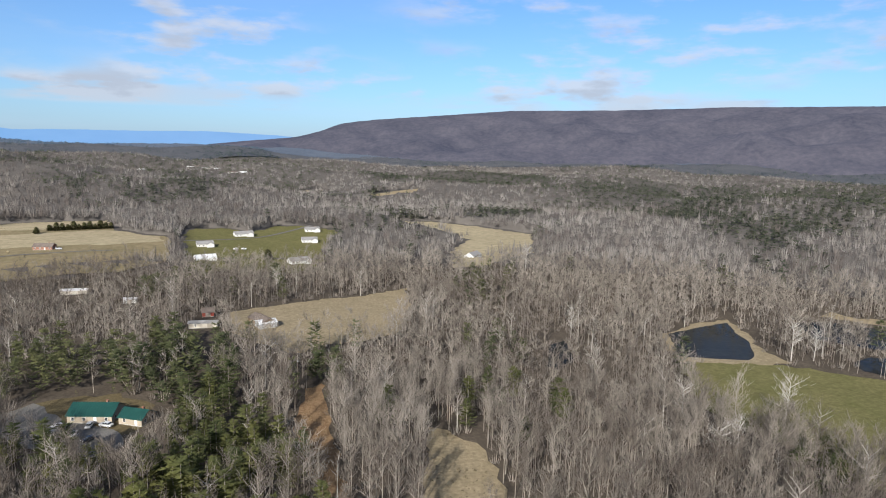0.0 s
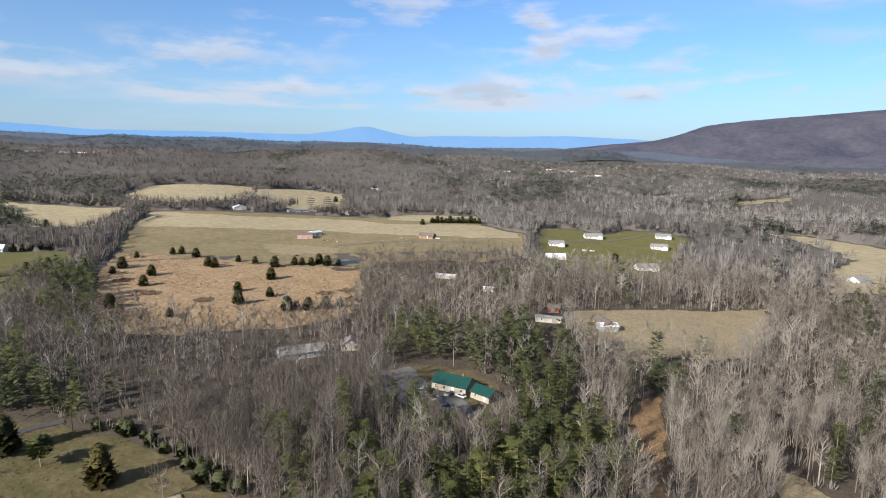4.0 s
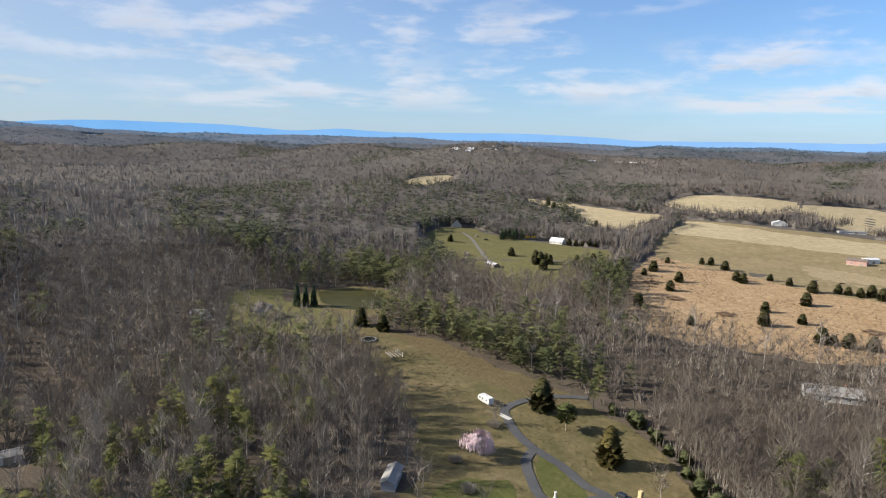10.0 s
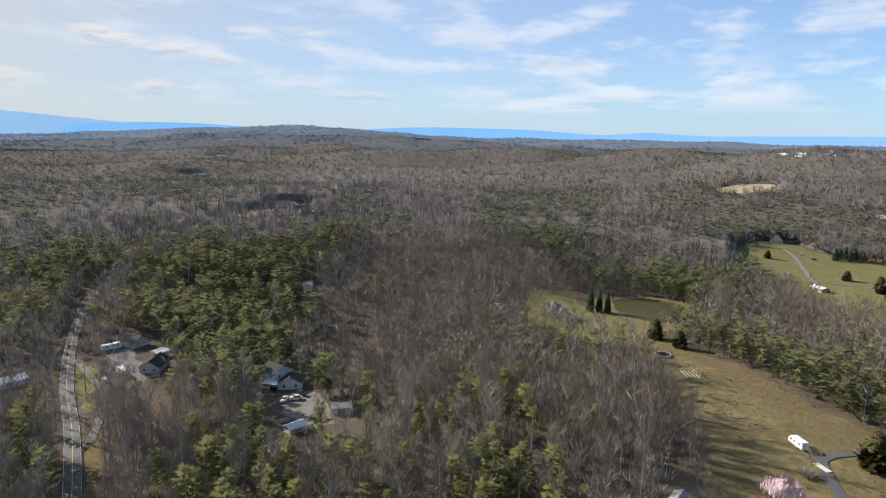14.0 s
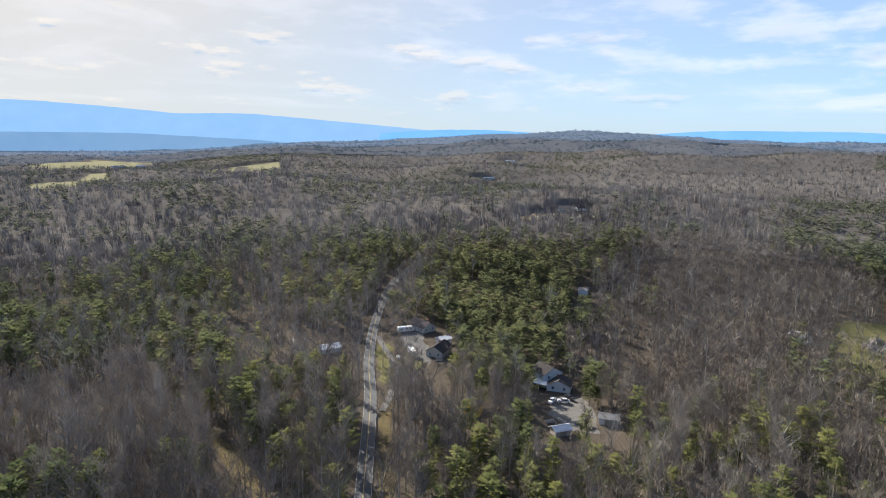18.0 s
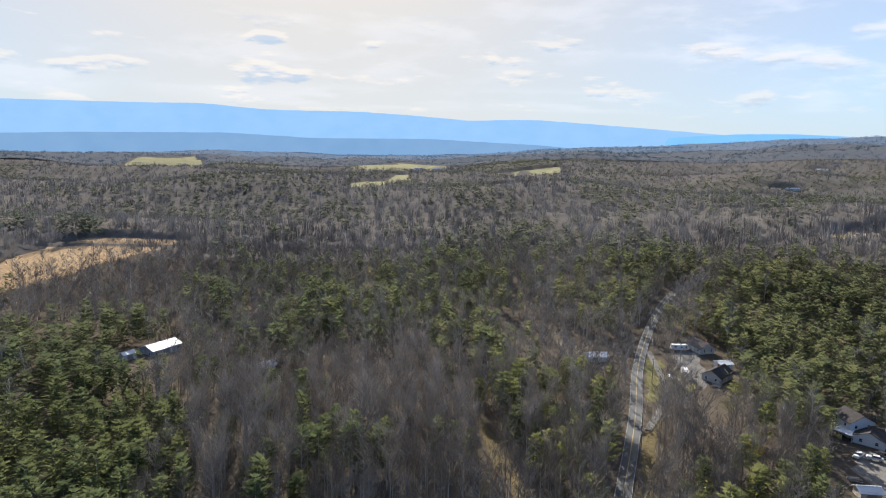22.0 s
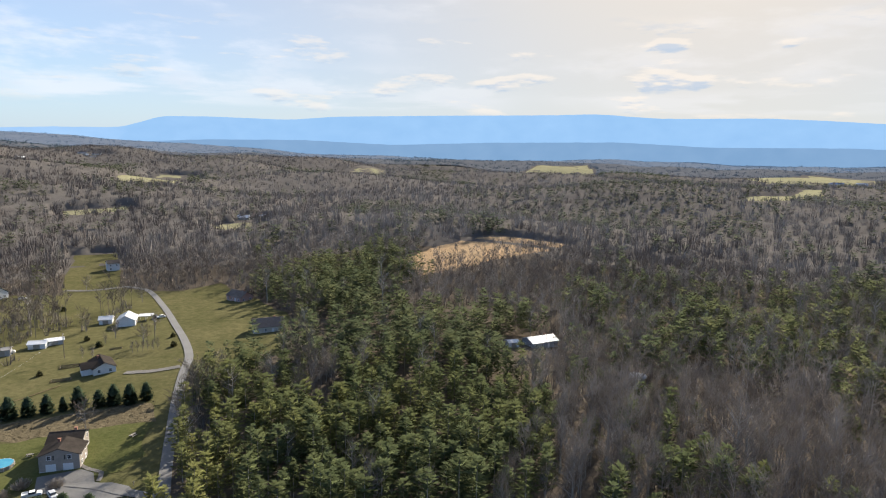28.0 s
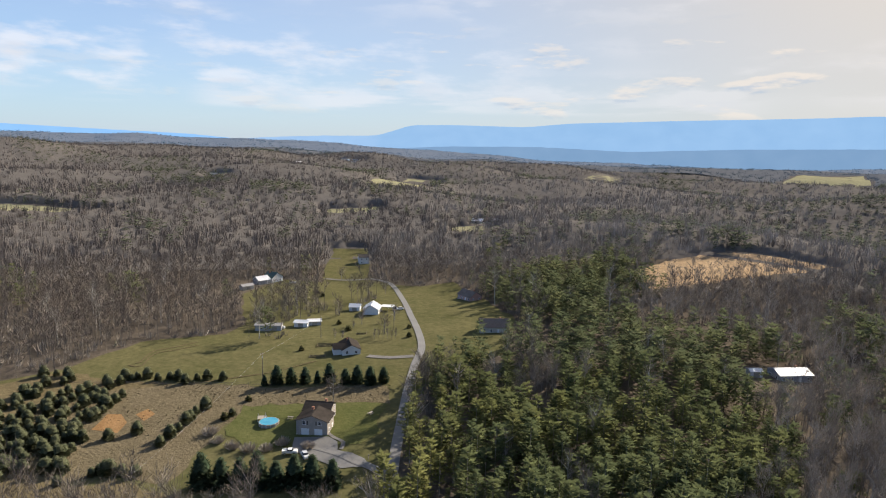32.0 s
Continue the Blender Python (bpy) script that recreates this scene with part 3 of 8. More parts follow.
# ---------------------------------------------------------------- plan, in metres from the point under the camera
FIELDS = [
    ("hay_field_green", "hayfield", [(111.1, 282.1), (147.7, 287.3), (173.3, 276.3), (195.8, 264.8), (223.7, 253.0), (148.1, 161.9), (128.6, 169.4), (120.9, 180.0), (118.6, 194.2), (111.5, 205.5), (107.6, 218.2), (101.8, 229.1), (109.7, 274.7)]),
    ("pond_bank", "straw", [(118.4, 328.4), (151.1, 355.5), (171.1, 363.5), (167.3, 335.6), (160.8, 301.6), (167.7, 284.7), (145.5, 282.7), (110.7, 284.6)]),
    ("pond_bank", "straw", [(223.7, 367.8), (239.6, 377.5), (262.2, 361.0), (279.4, 348.1), (271.9, 337.9), (255.7, 351.4), (232.2, 364.9)]),
    ("stubble_clearing", "straw", [(-3.3, 207.2), (3.2, 203.9), (12.4, 194.5), (17.1, 184.3), (18.7, 172.7), (20.4, 157.5), (22.3, 142.9), (-1.3, 143.0), (-2.4, 157.4), (-3.6, 172.3), (-3.2, 189.4)]),
    ("clay_cut", "rust", [(-50.9, 237.0), (-47.2, 244.3), (-38.4, 212.7), (-29.7, 181.0), (-23.1, 161.3), (-31.1, 161.1), (-41.0, 181.7), (-48.9, 202.9), (-50.9, 226.9)]),
    ("straw_field", "straw", [(-118.4, 349.9), (-98.8, 363.5), (-88.2, 372.5), (-72.0, 385.3), (-45.6, 400.6), (-24.0, 425.0), (-18.1, 391.4), (-20.6, 319.2), (-34.0, 301.4), (-54.5, 292.2), (-65.5, 277.2), (-90.0, 292.6), (-104.5, 308.9)]),
    ("hay_field", "hay", [(-52.4, 768.3), (-14.7, 772.9), (46.0, 742.3), (98.8, 690.2), (85.7, 577.7), (58.1, 537.6), (36.9, 509.9), (11.3, 498.8), (10.5, 592.2), (29.1, 653.9), (-6.7, 696.1), (-43.5, 734.4)]),
    ("estate_lawn", "hayfield", [(-258.3, 632.7), (-256.1, 660.7), (-225.9, 670.5), (-199.7, 651.2), (-183.1, 699.1), (-157.6, 708.3), (-116.8, 691.5), (-111.3, 659.4), (-112.3, 597.1), (-97.0, 529.9), (-110.5, 466.3), (-128.7, 473.3), (-160.4, 475.4), (-176.6, 454.4), (-204.1, 502.2)]),
    ("hill_pasture", "pasture", [(-608.8, 368.6), (-701.8, 433.5), (-729.0, 490.6), (-669.8, 522.8), (-617.8, 547.5), (-590.5, 572.5), (-541.2, 594.8), (-484.0, 614.3), (-392.1, 655.9), (-349.2, 668.4), (-312.1, 604.7), (-269.5, 608.2), (-248.9, 580.6), (-217.3, 492.7), (-234.7, 453.0), (-264.1, 444.7), (-296.8, 414.7), (-302.6, 382.7), (-334.2, 369.1), (-369.0, 352.4), (-416.3, 337.3), (-451.8, 327.5), (-498.7, 310.5)]),
    ("hay_strip", "hay", [(-724.8, 487.8), (-595.9, 528.1), (-524.2, 576.2), (-465.1, 590.6), (-421.2, 585.9), (-327.4, 627.5), (-272.9, 603.3), (-256.4, 579.6), (-287.7, 553.4), (-377.7, 526.2), (-470.6, 508.7), (-560.5, 453.9), (-658.0, 410.2)]),
    ("broomsedge_field", "orange", [(-512.0, 315.8), (-485.0, 326.1), (-421.9, 341.8), (-386.0, 349.1), (-342.4, 371.3), (-307.2, 385.4), (-249.7, 318.5), (-222.2, 270.0), (-238.3, 232.4), (-258.6, 209.7), (-270.5, 195.9), (-290.9, 180.6), (-326.1, 187.2), (-437.6, 252.7)]),
    ("hay_field", "hay", [(-1007.8, 357.0), (-929.7, 421.0), (-854.1, 455.9), (-778.4, 490.4), (-746.5, 474.7), (-708.9, 429.5), (-665.6, 369.0), (-714.7, 350.8), (-860.4, 372.7), (-937.3, 363.8)]),
    ("hay_field", "hay", [(-850.3, 535.9), (-872.3, 598.6), (-851.0, 628.7), (-771.4, 701.6), (-734.7, 674.3), (-709.2, 622.6), (-693.4, 582.0), (-737.7, 535.0), (-797.3, 526.8)]),
    ("hay_field", "hay", [(-757.7, 701.6), (-729.6, 785.9), (-672.1, 798.8), (-588.2, 721.6), (-544.3, 631.1), (-585.8, 620.9), (-660.8, 628.9), (-709.2, 645.3)]),
    ("farm_lawn", "lawn", [(-669.8, 138.1), (-724.2, 167.6), (-725.6, 205.4), (-689.0, 208.1), (-649.6, 233.3), (-611.6, 263.6), (-550.0, 298.4), (-464.2, 246.6), (-453.0, 216.8), (-417.5, 187.1), (-384.5, 153.8), (-397.9, 138.1), (-441.4, 140.6), (-496.7, 129.6), (-584.4, 120.0)]),
    ("front_meadow", "meadow", [(-339.0, 13.8), (-335.5, 33.7), (-308.7, 47.4), (-291.4, 66.4), (-267.0, 76.6), (-246.2, 85.7), (-230.0, 97.4), (-210.1, 107.0), (-204.6, 105.5), (-185.8, 114.1), (-166.4, 113.3), (-149.2, 110.2), (-134.0, 109.0), (-111.2, 106.7), (-136.4, 31.0), (-148.9, 30.9), (-156.6, 25.7), (-173.5, 34.4), (-203.6, 38.6), (-225.1, 35.4), (-250.6, 31.5), (-279.0, 27.8), (-320.1, 18.3)]),
    ("loop_lawn", "fresh_lawn", [(-175.4, 73.4), (-168.1, 75.8), (-155.1, 79.1), (-150.8, 79.7), (-148.9, 70.9), (-154.3, 67.1), (-164.3, 67.4)]),
    ("side_green", "fresh_lawn", [(-163.1, 37.1), (-167.4, 48.3), (-162.6, 58.9), (-147.7, 58.6), (-134.7, 52.1), (-139.8, 33.2)]),
    ("dry_strip", "verge", [(-309.4, 43.3), (-290.3, 66.2), (-267.0, 76.5), (-245.2, 85.4), (-229.1, 97.1), (-210.2, 106.6), (-211.3, 94.4), (-224.0, 80.5), (-244.1, 67.6), (-282.2, 53.6)]),
    ("pond_lawn", "lawn", [(-397.4, -43.9), (-411.5, -20.5), (-421.1, 35.3), (-318.7, 29.7), (-310.6, 14.8), (-315.9, -10.4), (-324.9, -30.5)]),
    ("pond_bank", "meadow", [(-415.2, 11.6), (-420.9, 23.9), (-422.8, 39.3), (-418.8, 56.3), (-400.7, 59.5), (-364.0, 54.9), (-346.2, 48.4), (-341.7, 33.5), (-351.0, 19.9), (-372.0, 13.0)]),
    ("gravel_yard", "gravel", [(-209.9, -111.4), (-217.0, -104.1), (-204.4, -90.4), (-190.8, -83.5), (-186.2, -93.3), (-192.9, -104.3)]),
    ("gravel_lot", "gravel", [(-232.4, -212.6), (-242.7, -207.2), (-227.8, -190.6), (-206.1, -170.7), (-207.0, -179.5), (-216.3, -189.7), (-220.2, -199.5)]),
    ("roadside_lawn", "lawn", [(-209.0, -206.8), (-216.3, -203.8), (-201.3, -187.4), (-177.7, -167.7), (-171.5, -166.7)]),
    ("side_lawn", "lawn", [(-214.6, -191.6), (-210.2, -182.2), (-199.9, -169.8), (-183.7, -165.8), (-196.0, -180.7)]),
    ("clay_bank", "verge", [(-150.9, -147.7), (-167.1, -155.6), (-160.3, -150.3), (-135.1, -125.8), (-114.6, -105.9), (-106.6, -99.0), (-104.0, -101.7), (-131.4, -128.3)]),
    ("ditch_verge", "verge", [(-106.3, -180.3), (-102.5, -160.8), (-98.8, -145.6), (-94.6, -132.0), (-90.8, -123.0), (-87.3, -126.8), (-90.9, -137.2), (-94.0, -146.2), (-97.0, -157.8), (-100.1, -170.0)]),
    ("valley_pasture", "valley", [(253.0, -146.9), (258.0, -187.2), (234.9, -217.0), (241.2, -234.4), (298.9, -291.2), (311.3, -341.6), (282.3, -350.3), (319.7, -404.0), (357.4, -460.0), (333.2, -479.2), (256.8, -373.2), (231.2, -367.0), (213.7, -368.2), (199.0, -390.5), (158.5, -350.2), (117.1, -306.7), (99.4, -247.6), (104.3, -231.9), (115.9, -223.8), (113.1, -201.0), (107.5, -182.5), (100.7, -162.1), (89.8, -140.7), (86.3, -128.5), (78.8, -116.3), (174.1, -62.6), (273.5, -103.4), (259.1, -126.4)]),
    ("stubble_rows", "stubble", [(229.4, -130.5), (198.4, -162.6), (168.8, -174.8), (125.6, -196.2), (117.4, -183.5), (155.4, -163.6), (158.1, -144.9), (151.3, -127.2), (143.1, -110.2), (164.7, -104.7), (168.2, -92.2), (194.2, -102.4)]),
    ("house_lawn", "fresh_lawn", [(162.9, -157.3), (147.5, -166.6), (126.2, -178.4), (117.4, -182.1), (107.2, -157.9), (112.9, -150.7), (122.5, -148.7), (137.4, -134.5), (152.4, -139.5)]),
    ("house_apron", "pale_asphalt", [(129.7, -148.4), (120.9, -153.0), (112.7, -148.1), (102.8, -147.0), (98.2, -143.2), (106.1, -138.8), (116.5, -140.3), (126.0, -139.5)]),
    ("hilltop_field", "orange", [(88.0, -462.1), (75.3, -504.9), (46.5, -544.3), (12.9, -565.5), (-43.1, -564.3), (-16.5, -529.5), (19.4, -488.2), (49.6, -444.0), (70.2, -420.4)]),
    ("bare_ground", "straw", [(-448.7, 420.4), (-412.3, 438.3), (-375.0, 440.4), (-356.0, 407.2), (-375.3, 392.2), (-414.7, 395.7)]),
    ("orange_patch", "clay", [(192.7, -120.5), (198.6, -129.5), (194.4, -131.9), (187.2, -128.9), (184.2, -121.7)]),
    ("orange_patch", "clay", [(190.2, -134.3), (190.5, -139.5), (184.8, -138.0), (183.3, -132.5)]),
    ("plantation_floor", "verge", [(273.5, -103.4), (256.3, -125.0), (249.4, -144.7), (225.9, -150.6), (196.8, -161.3), (228.5, -129.9), (194.2, -102.4), (168.3, -92.3), (158.7, -104.0), (137.9, -106.1), (133.2, -86.3), (174.1, -62.6)]),
    ("hay_field", "far_hay", [(325.5, -620.3), (305.8, -658.3), (266.1, -633.2), (265.6, -583.8), (277.3, -560.1)]),
    ("hay_field", "far_hay", [(664.7, -964.3), (755.0, -1344.2), (618.1, -1099.8), (622.6, -916.2)]),
    ("hay_field", "far_hay", [(516.5, -651.0), (474.7, -712.6), (460.0, -684.6), (487.5, -622.0)]),
    ("hay_field", "far_hay", [(583.0, -1890.2), (549.0, -1958.9), (493.9, -2293.7), (421.0, -1875.3), (382.8, -1365.7)]),
    ("hay_field", "far_hay", [(1.2, -2698.2), (-77.2, -3082.1), (-314.6, -3364.5), (-250.9, -2252.4), (-93.8, -1551.8)]),
    ("hay_field", "far_hay", [(-332.8, -1019.0), (-471.9, -1204.8), (-756.5, -1745.3), (-535.2, -1230.6), (-382.0, -972.3), (-307.8, -923.5)]),
    ("hay_field", "far_hay", [(-944.5, -1600.5), (-1034.9, -1596.6), (-1168.6, -1557.6), (-963.9, -1280.3), (-914.0, -1359.4)]),
    ("village_lawn", "far_hay", [(-724.5, -2457.7), (-1170.6, -2839.0), (-1182.4, -2291.7), (-857.1, -1729.6), (-691.4, -1917.4)]),
    ("hay_field", "far_hay", [(815.9, -391.4), (768.7, -427.6), (694.6, -461.6), (704.6, -415.1), (764.2, -365.8)]),
    ("hay_field", "far_hay", [(680.3, -986.6), (826.4, -1358.6), (757.6, -1379.7), (626.2, -1072.3), (641.7, -975.9)]),
    ("hay_field", "far_hay", [(518.2, -649.6), (476.0, -710.6), (467.9, -685.4), (488.5, -628.9)]),
    ("hay_field", "hay", [(-1121.0, 179.6), (-1210.5, 243.5), (-1237.9, 304.7), (-1118.7, 276.4), (-1054.8, 196.0)]),
    ("orchard_rows", "straw", [(-503.0, -314.0), (-525.0, -309.0), (-538.0, -294.0), (-516.0, -291.0), (-493.0, -303.0)]),
    ("hay_field", "straw", [(-347.1, 1290.8), (-274.0, 1386.4), (-255.4, 1353.0), (-279.6, 1075.1)]),
    ("hay_field", "straw", [(-143.5, 1220.3), (-47.9, 1272.7), (-51.3, 1220.1), (-117.9, 1181.7)]),
    ("hay_field", "hay", [(-470.4, 654.9), (-369.9, 698.5), (-348.0, 663.3), (-384.3, 628.8), (-439.6, 611.2)]),
    ("house_lot", "gravel", [(-156.9, 207.7), (-145.8, 218.3), (-125.3, 204.7), (-108.2, 200.8), (-99.7, 187.9), (-103.8, 179.3), (-116.2, 180.5), (-134.3, 188.1)]),
    ("house_clearing", "verge", [(-151.6, 207.7), (-148.3, 217.8), (-137.2, 225.1), (-120.7, 228.4), (-103.9, 220.1), (-98.1, 202.3), (-105.2, 193.7), (-119.8, 186.2), (-144.6, 199.4)]),
]
LAYER = {"hay_strip": 1, "stubble_rows": 1, "house_lawn": 2, "dry_strip": 1, "house_lot": 1, "house_apron": 3, "bare_ground": 2, "orange_patch": 2, "plantation_floor": 1, "loop_lawn": 2, "side_green": 1, "pond_bank": 1, "pond_lawn": 0}
FIELD_LABEL = {"lawn": "green early-spring grass with worn patches", "straw": "pale straw-coloured rough grass", "hayfield": "pale yellow-green hay meadow", "fresh_lawn": "bright green mown lawn", "stubble": "pale straw stubble clearing",
               "far_hay": "far hay meadow among woods, paled by painted haze", "rust": "rust-brown grass over bare clay", "clay": "bare orange clay patch", "hay": "pale tan hay field", "pasture": "grazed tan and green pasture", "orange": "orange-tan broomsedge field with scrub",
               "meadow": "tan and green winter meadow", "gravel": "pale gravel yard", "verge": "rough brown grass verge", "valley": "yellow-green valley pasture", "pale_asphalt": "worn grey parking apron before the house"}
PONDS = [
    ("pond", [(123.8, 330.8), (147.3, 345.9), (166.5, 355.4), (162.3, 335.7), (161.2, 320.1), (154.5, 298.0), (147.3, 288.7), (130.1, 290.0), (115.8, 292.7)]),
    ("pond", [(202.4, 356.5), (228.1, 363.8), (251.6, 345.5), (268.1, 336.9), (242.0, 302.4), (225.9, 308.3), (211.3, 315.9), (199.5, 325.9)]),
    ("pond", [(194.0, 286.5), (210.1, 296.7), (217.1, 295.5), (235.2, 293.3), (212.7, 263.6), (199.3, 269.9), (193.4, 275.5)]),
    ("pond", [(55.7, 308.5), (65.2, 316.3), (63.3, 284.5), (54.1, 271.3), (49.2, 275.5)]),
    ("olive_pond", [(-408.0, 12.8), (-413.7, 23.5), (-415.7, 38.7), (-409.9, 53.2), (-385.9, 54.5), (-363.8, 48.1), (-359.1, 35.2), (-366.2, 23.4), (-380.2, 14.7)]),
    ("pond", [(-338.9, 395.0), (-324.1, 409.9), (-316.1, 399.3), (-327.8, 385.7)]),
]
ROADS = [
    ("main_road", "asphalt", 4.6, [(-332.9, -294.8), (-314.0, -287.7), (-292.7, -276.9), (-258.4, -252.3), (-222.0, -222.1), (-190.4, -192.7), (-161.7, -163.0), (-139.9, -141.8), (-123.5, -126.4), (-109.4, -113.1), (-95.7, -99.9)]),
    ("valley_road", "pale_asphalt", 3.4, [(260.3, -378.2), (237.2, -369.2), (202.0, -328.8), (171.5, -288.8), (150.4, -260.6), (136.2, -238.8), (128.4, -220.1), (117.1, -195.5), (107.2, -175.5), (97.0, -155.2), (87.1, -136.7)]),
    ("house_drive", "pale_asphalt", 3.2, [(90.2, -141.5), (97.6, -143.8), (104.2, -144.6), (111.6, -146.0), (120.3, -146.0)]),
    ("meadow_drive", "asphalt", 3.4, [(-125.5, 80.5), (-146.8, 84.9), (-155.7, 80.4), (-168.5, 77.8), (-179.1, 73.5), (-189.7, 71.5), (-202.7, 71.9), (-209.0, 73.5), (-214.3, 81.7), (-216.4, 96.6), (-213.0, 108.4)]),
    ("meadow_loop", "asphalt", 3.2, [(-178.3, 72.6), (-172.7, 68.1), (-161.4, 65.9), (-152.5, 65.5), (-147.8, 70.4), (-149.4, 79.9), (-148.5, 84.0)]),
    ("farm_lane", "gravel", 3.4, [(-682.8, 182.5), (-644.2, 181.6), (-582.3, 172.6), (-515.5, 162.5)]),
    ("estate_street", "gravel", 4.0, [(-252.3, 584.7), (-214.8, 603.6), (-178.3, 637.3), (-147.7, 713.5)]),
    ("field_lane", "gravel", 4.0, [(-387.6, 451.0), (-353.1, 492.6), (-307.9, 517.6), (-277.8, 529.8)]),
    ("green_house_drive", "gravel", 6.0, [(-150.0, 206.1), (-143.5, 208.3), (-133.4, 202.0), (-122.4, 197.5), (-112.0, 196.1)]),
    ("woods_lane", "verge", 3.2, [(-103.9, -178.0), (-99.3, -162.7), (-94.2, -150.2), (-87.6, -142.2), (-80.5, -134.2)]),
    ("cross_lane", "gravel", 4.0, [(288.4, -361.1), (272.8, -364.1), (259.1, -376.5)]),
    ("tyre_track", "verge", 0.7, [(234.7, -163.9), (230.7, -164.1), (229.7, -167.1), (235.2, -174.0), (237.9, -181.0), (234.6, -186.9), (231.7, -197.1)]),
    ("tyre_track", "verge", 0.7, [(234.0, -166.6), (233.7, -169.0), (238.2, -175.2), (240.9, -182.1), (238.1, -189.2), (235.6, -200.4)]),
    ("tyre_track", "verge", 0.8, [(196.8, -161.3), (188.1, -173.1), (177.5, -187.2), (169.4, -206.0)]),
    ("garden_path", "gravel", 1.3, [(126.7, -160.0), (124.4, -155.9), (118.9, -153.3), (114.6, -152.3), (112.6, -148.2)]),
    ("mid_drive", "gravel", 3.5, [(152.8, -220.3), (142.5, -222.4), (133.9, -227.9)]),
    ("lot_lane", "gravel", 2.6, [(-219.2, -215.9), (-189.7, -175.1), (-169.4, -159.4), (-154.0, -149.1)]),
]
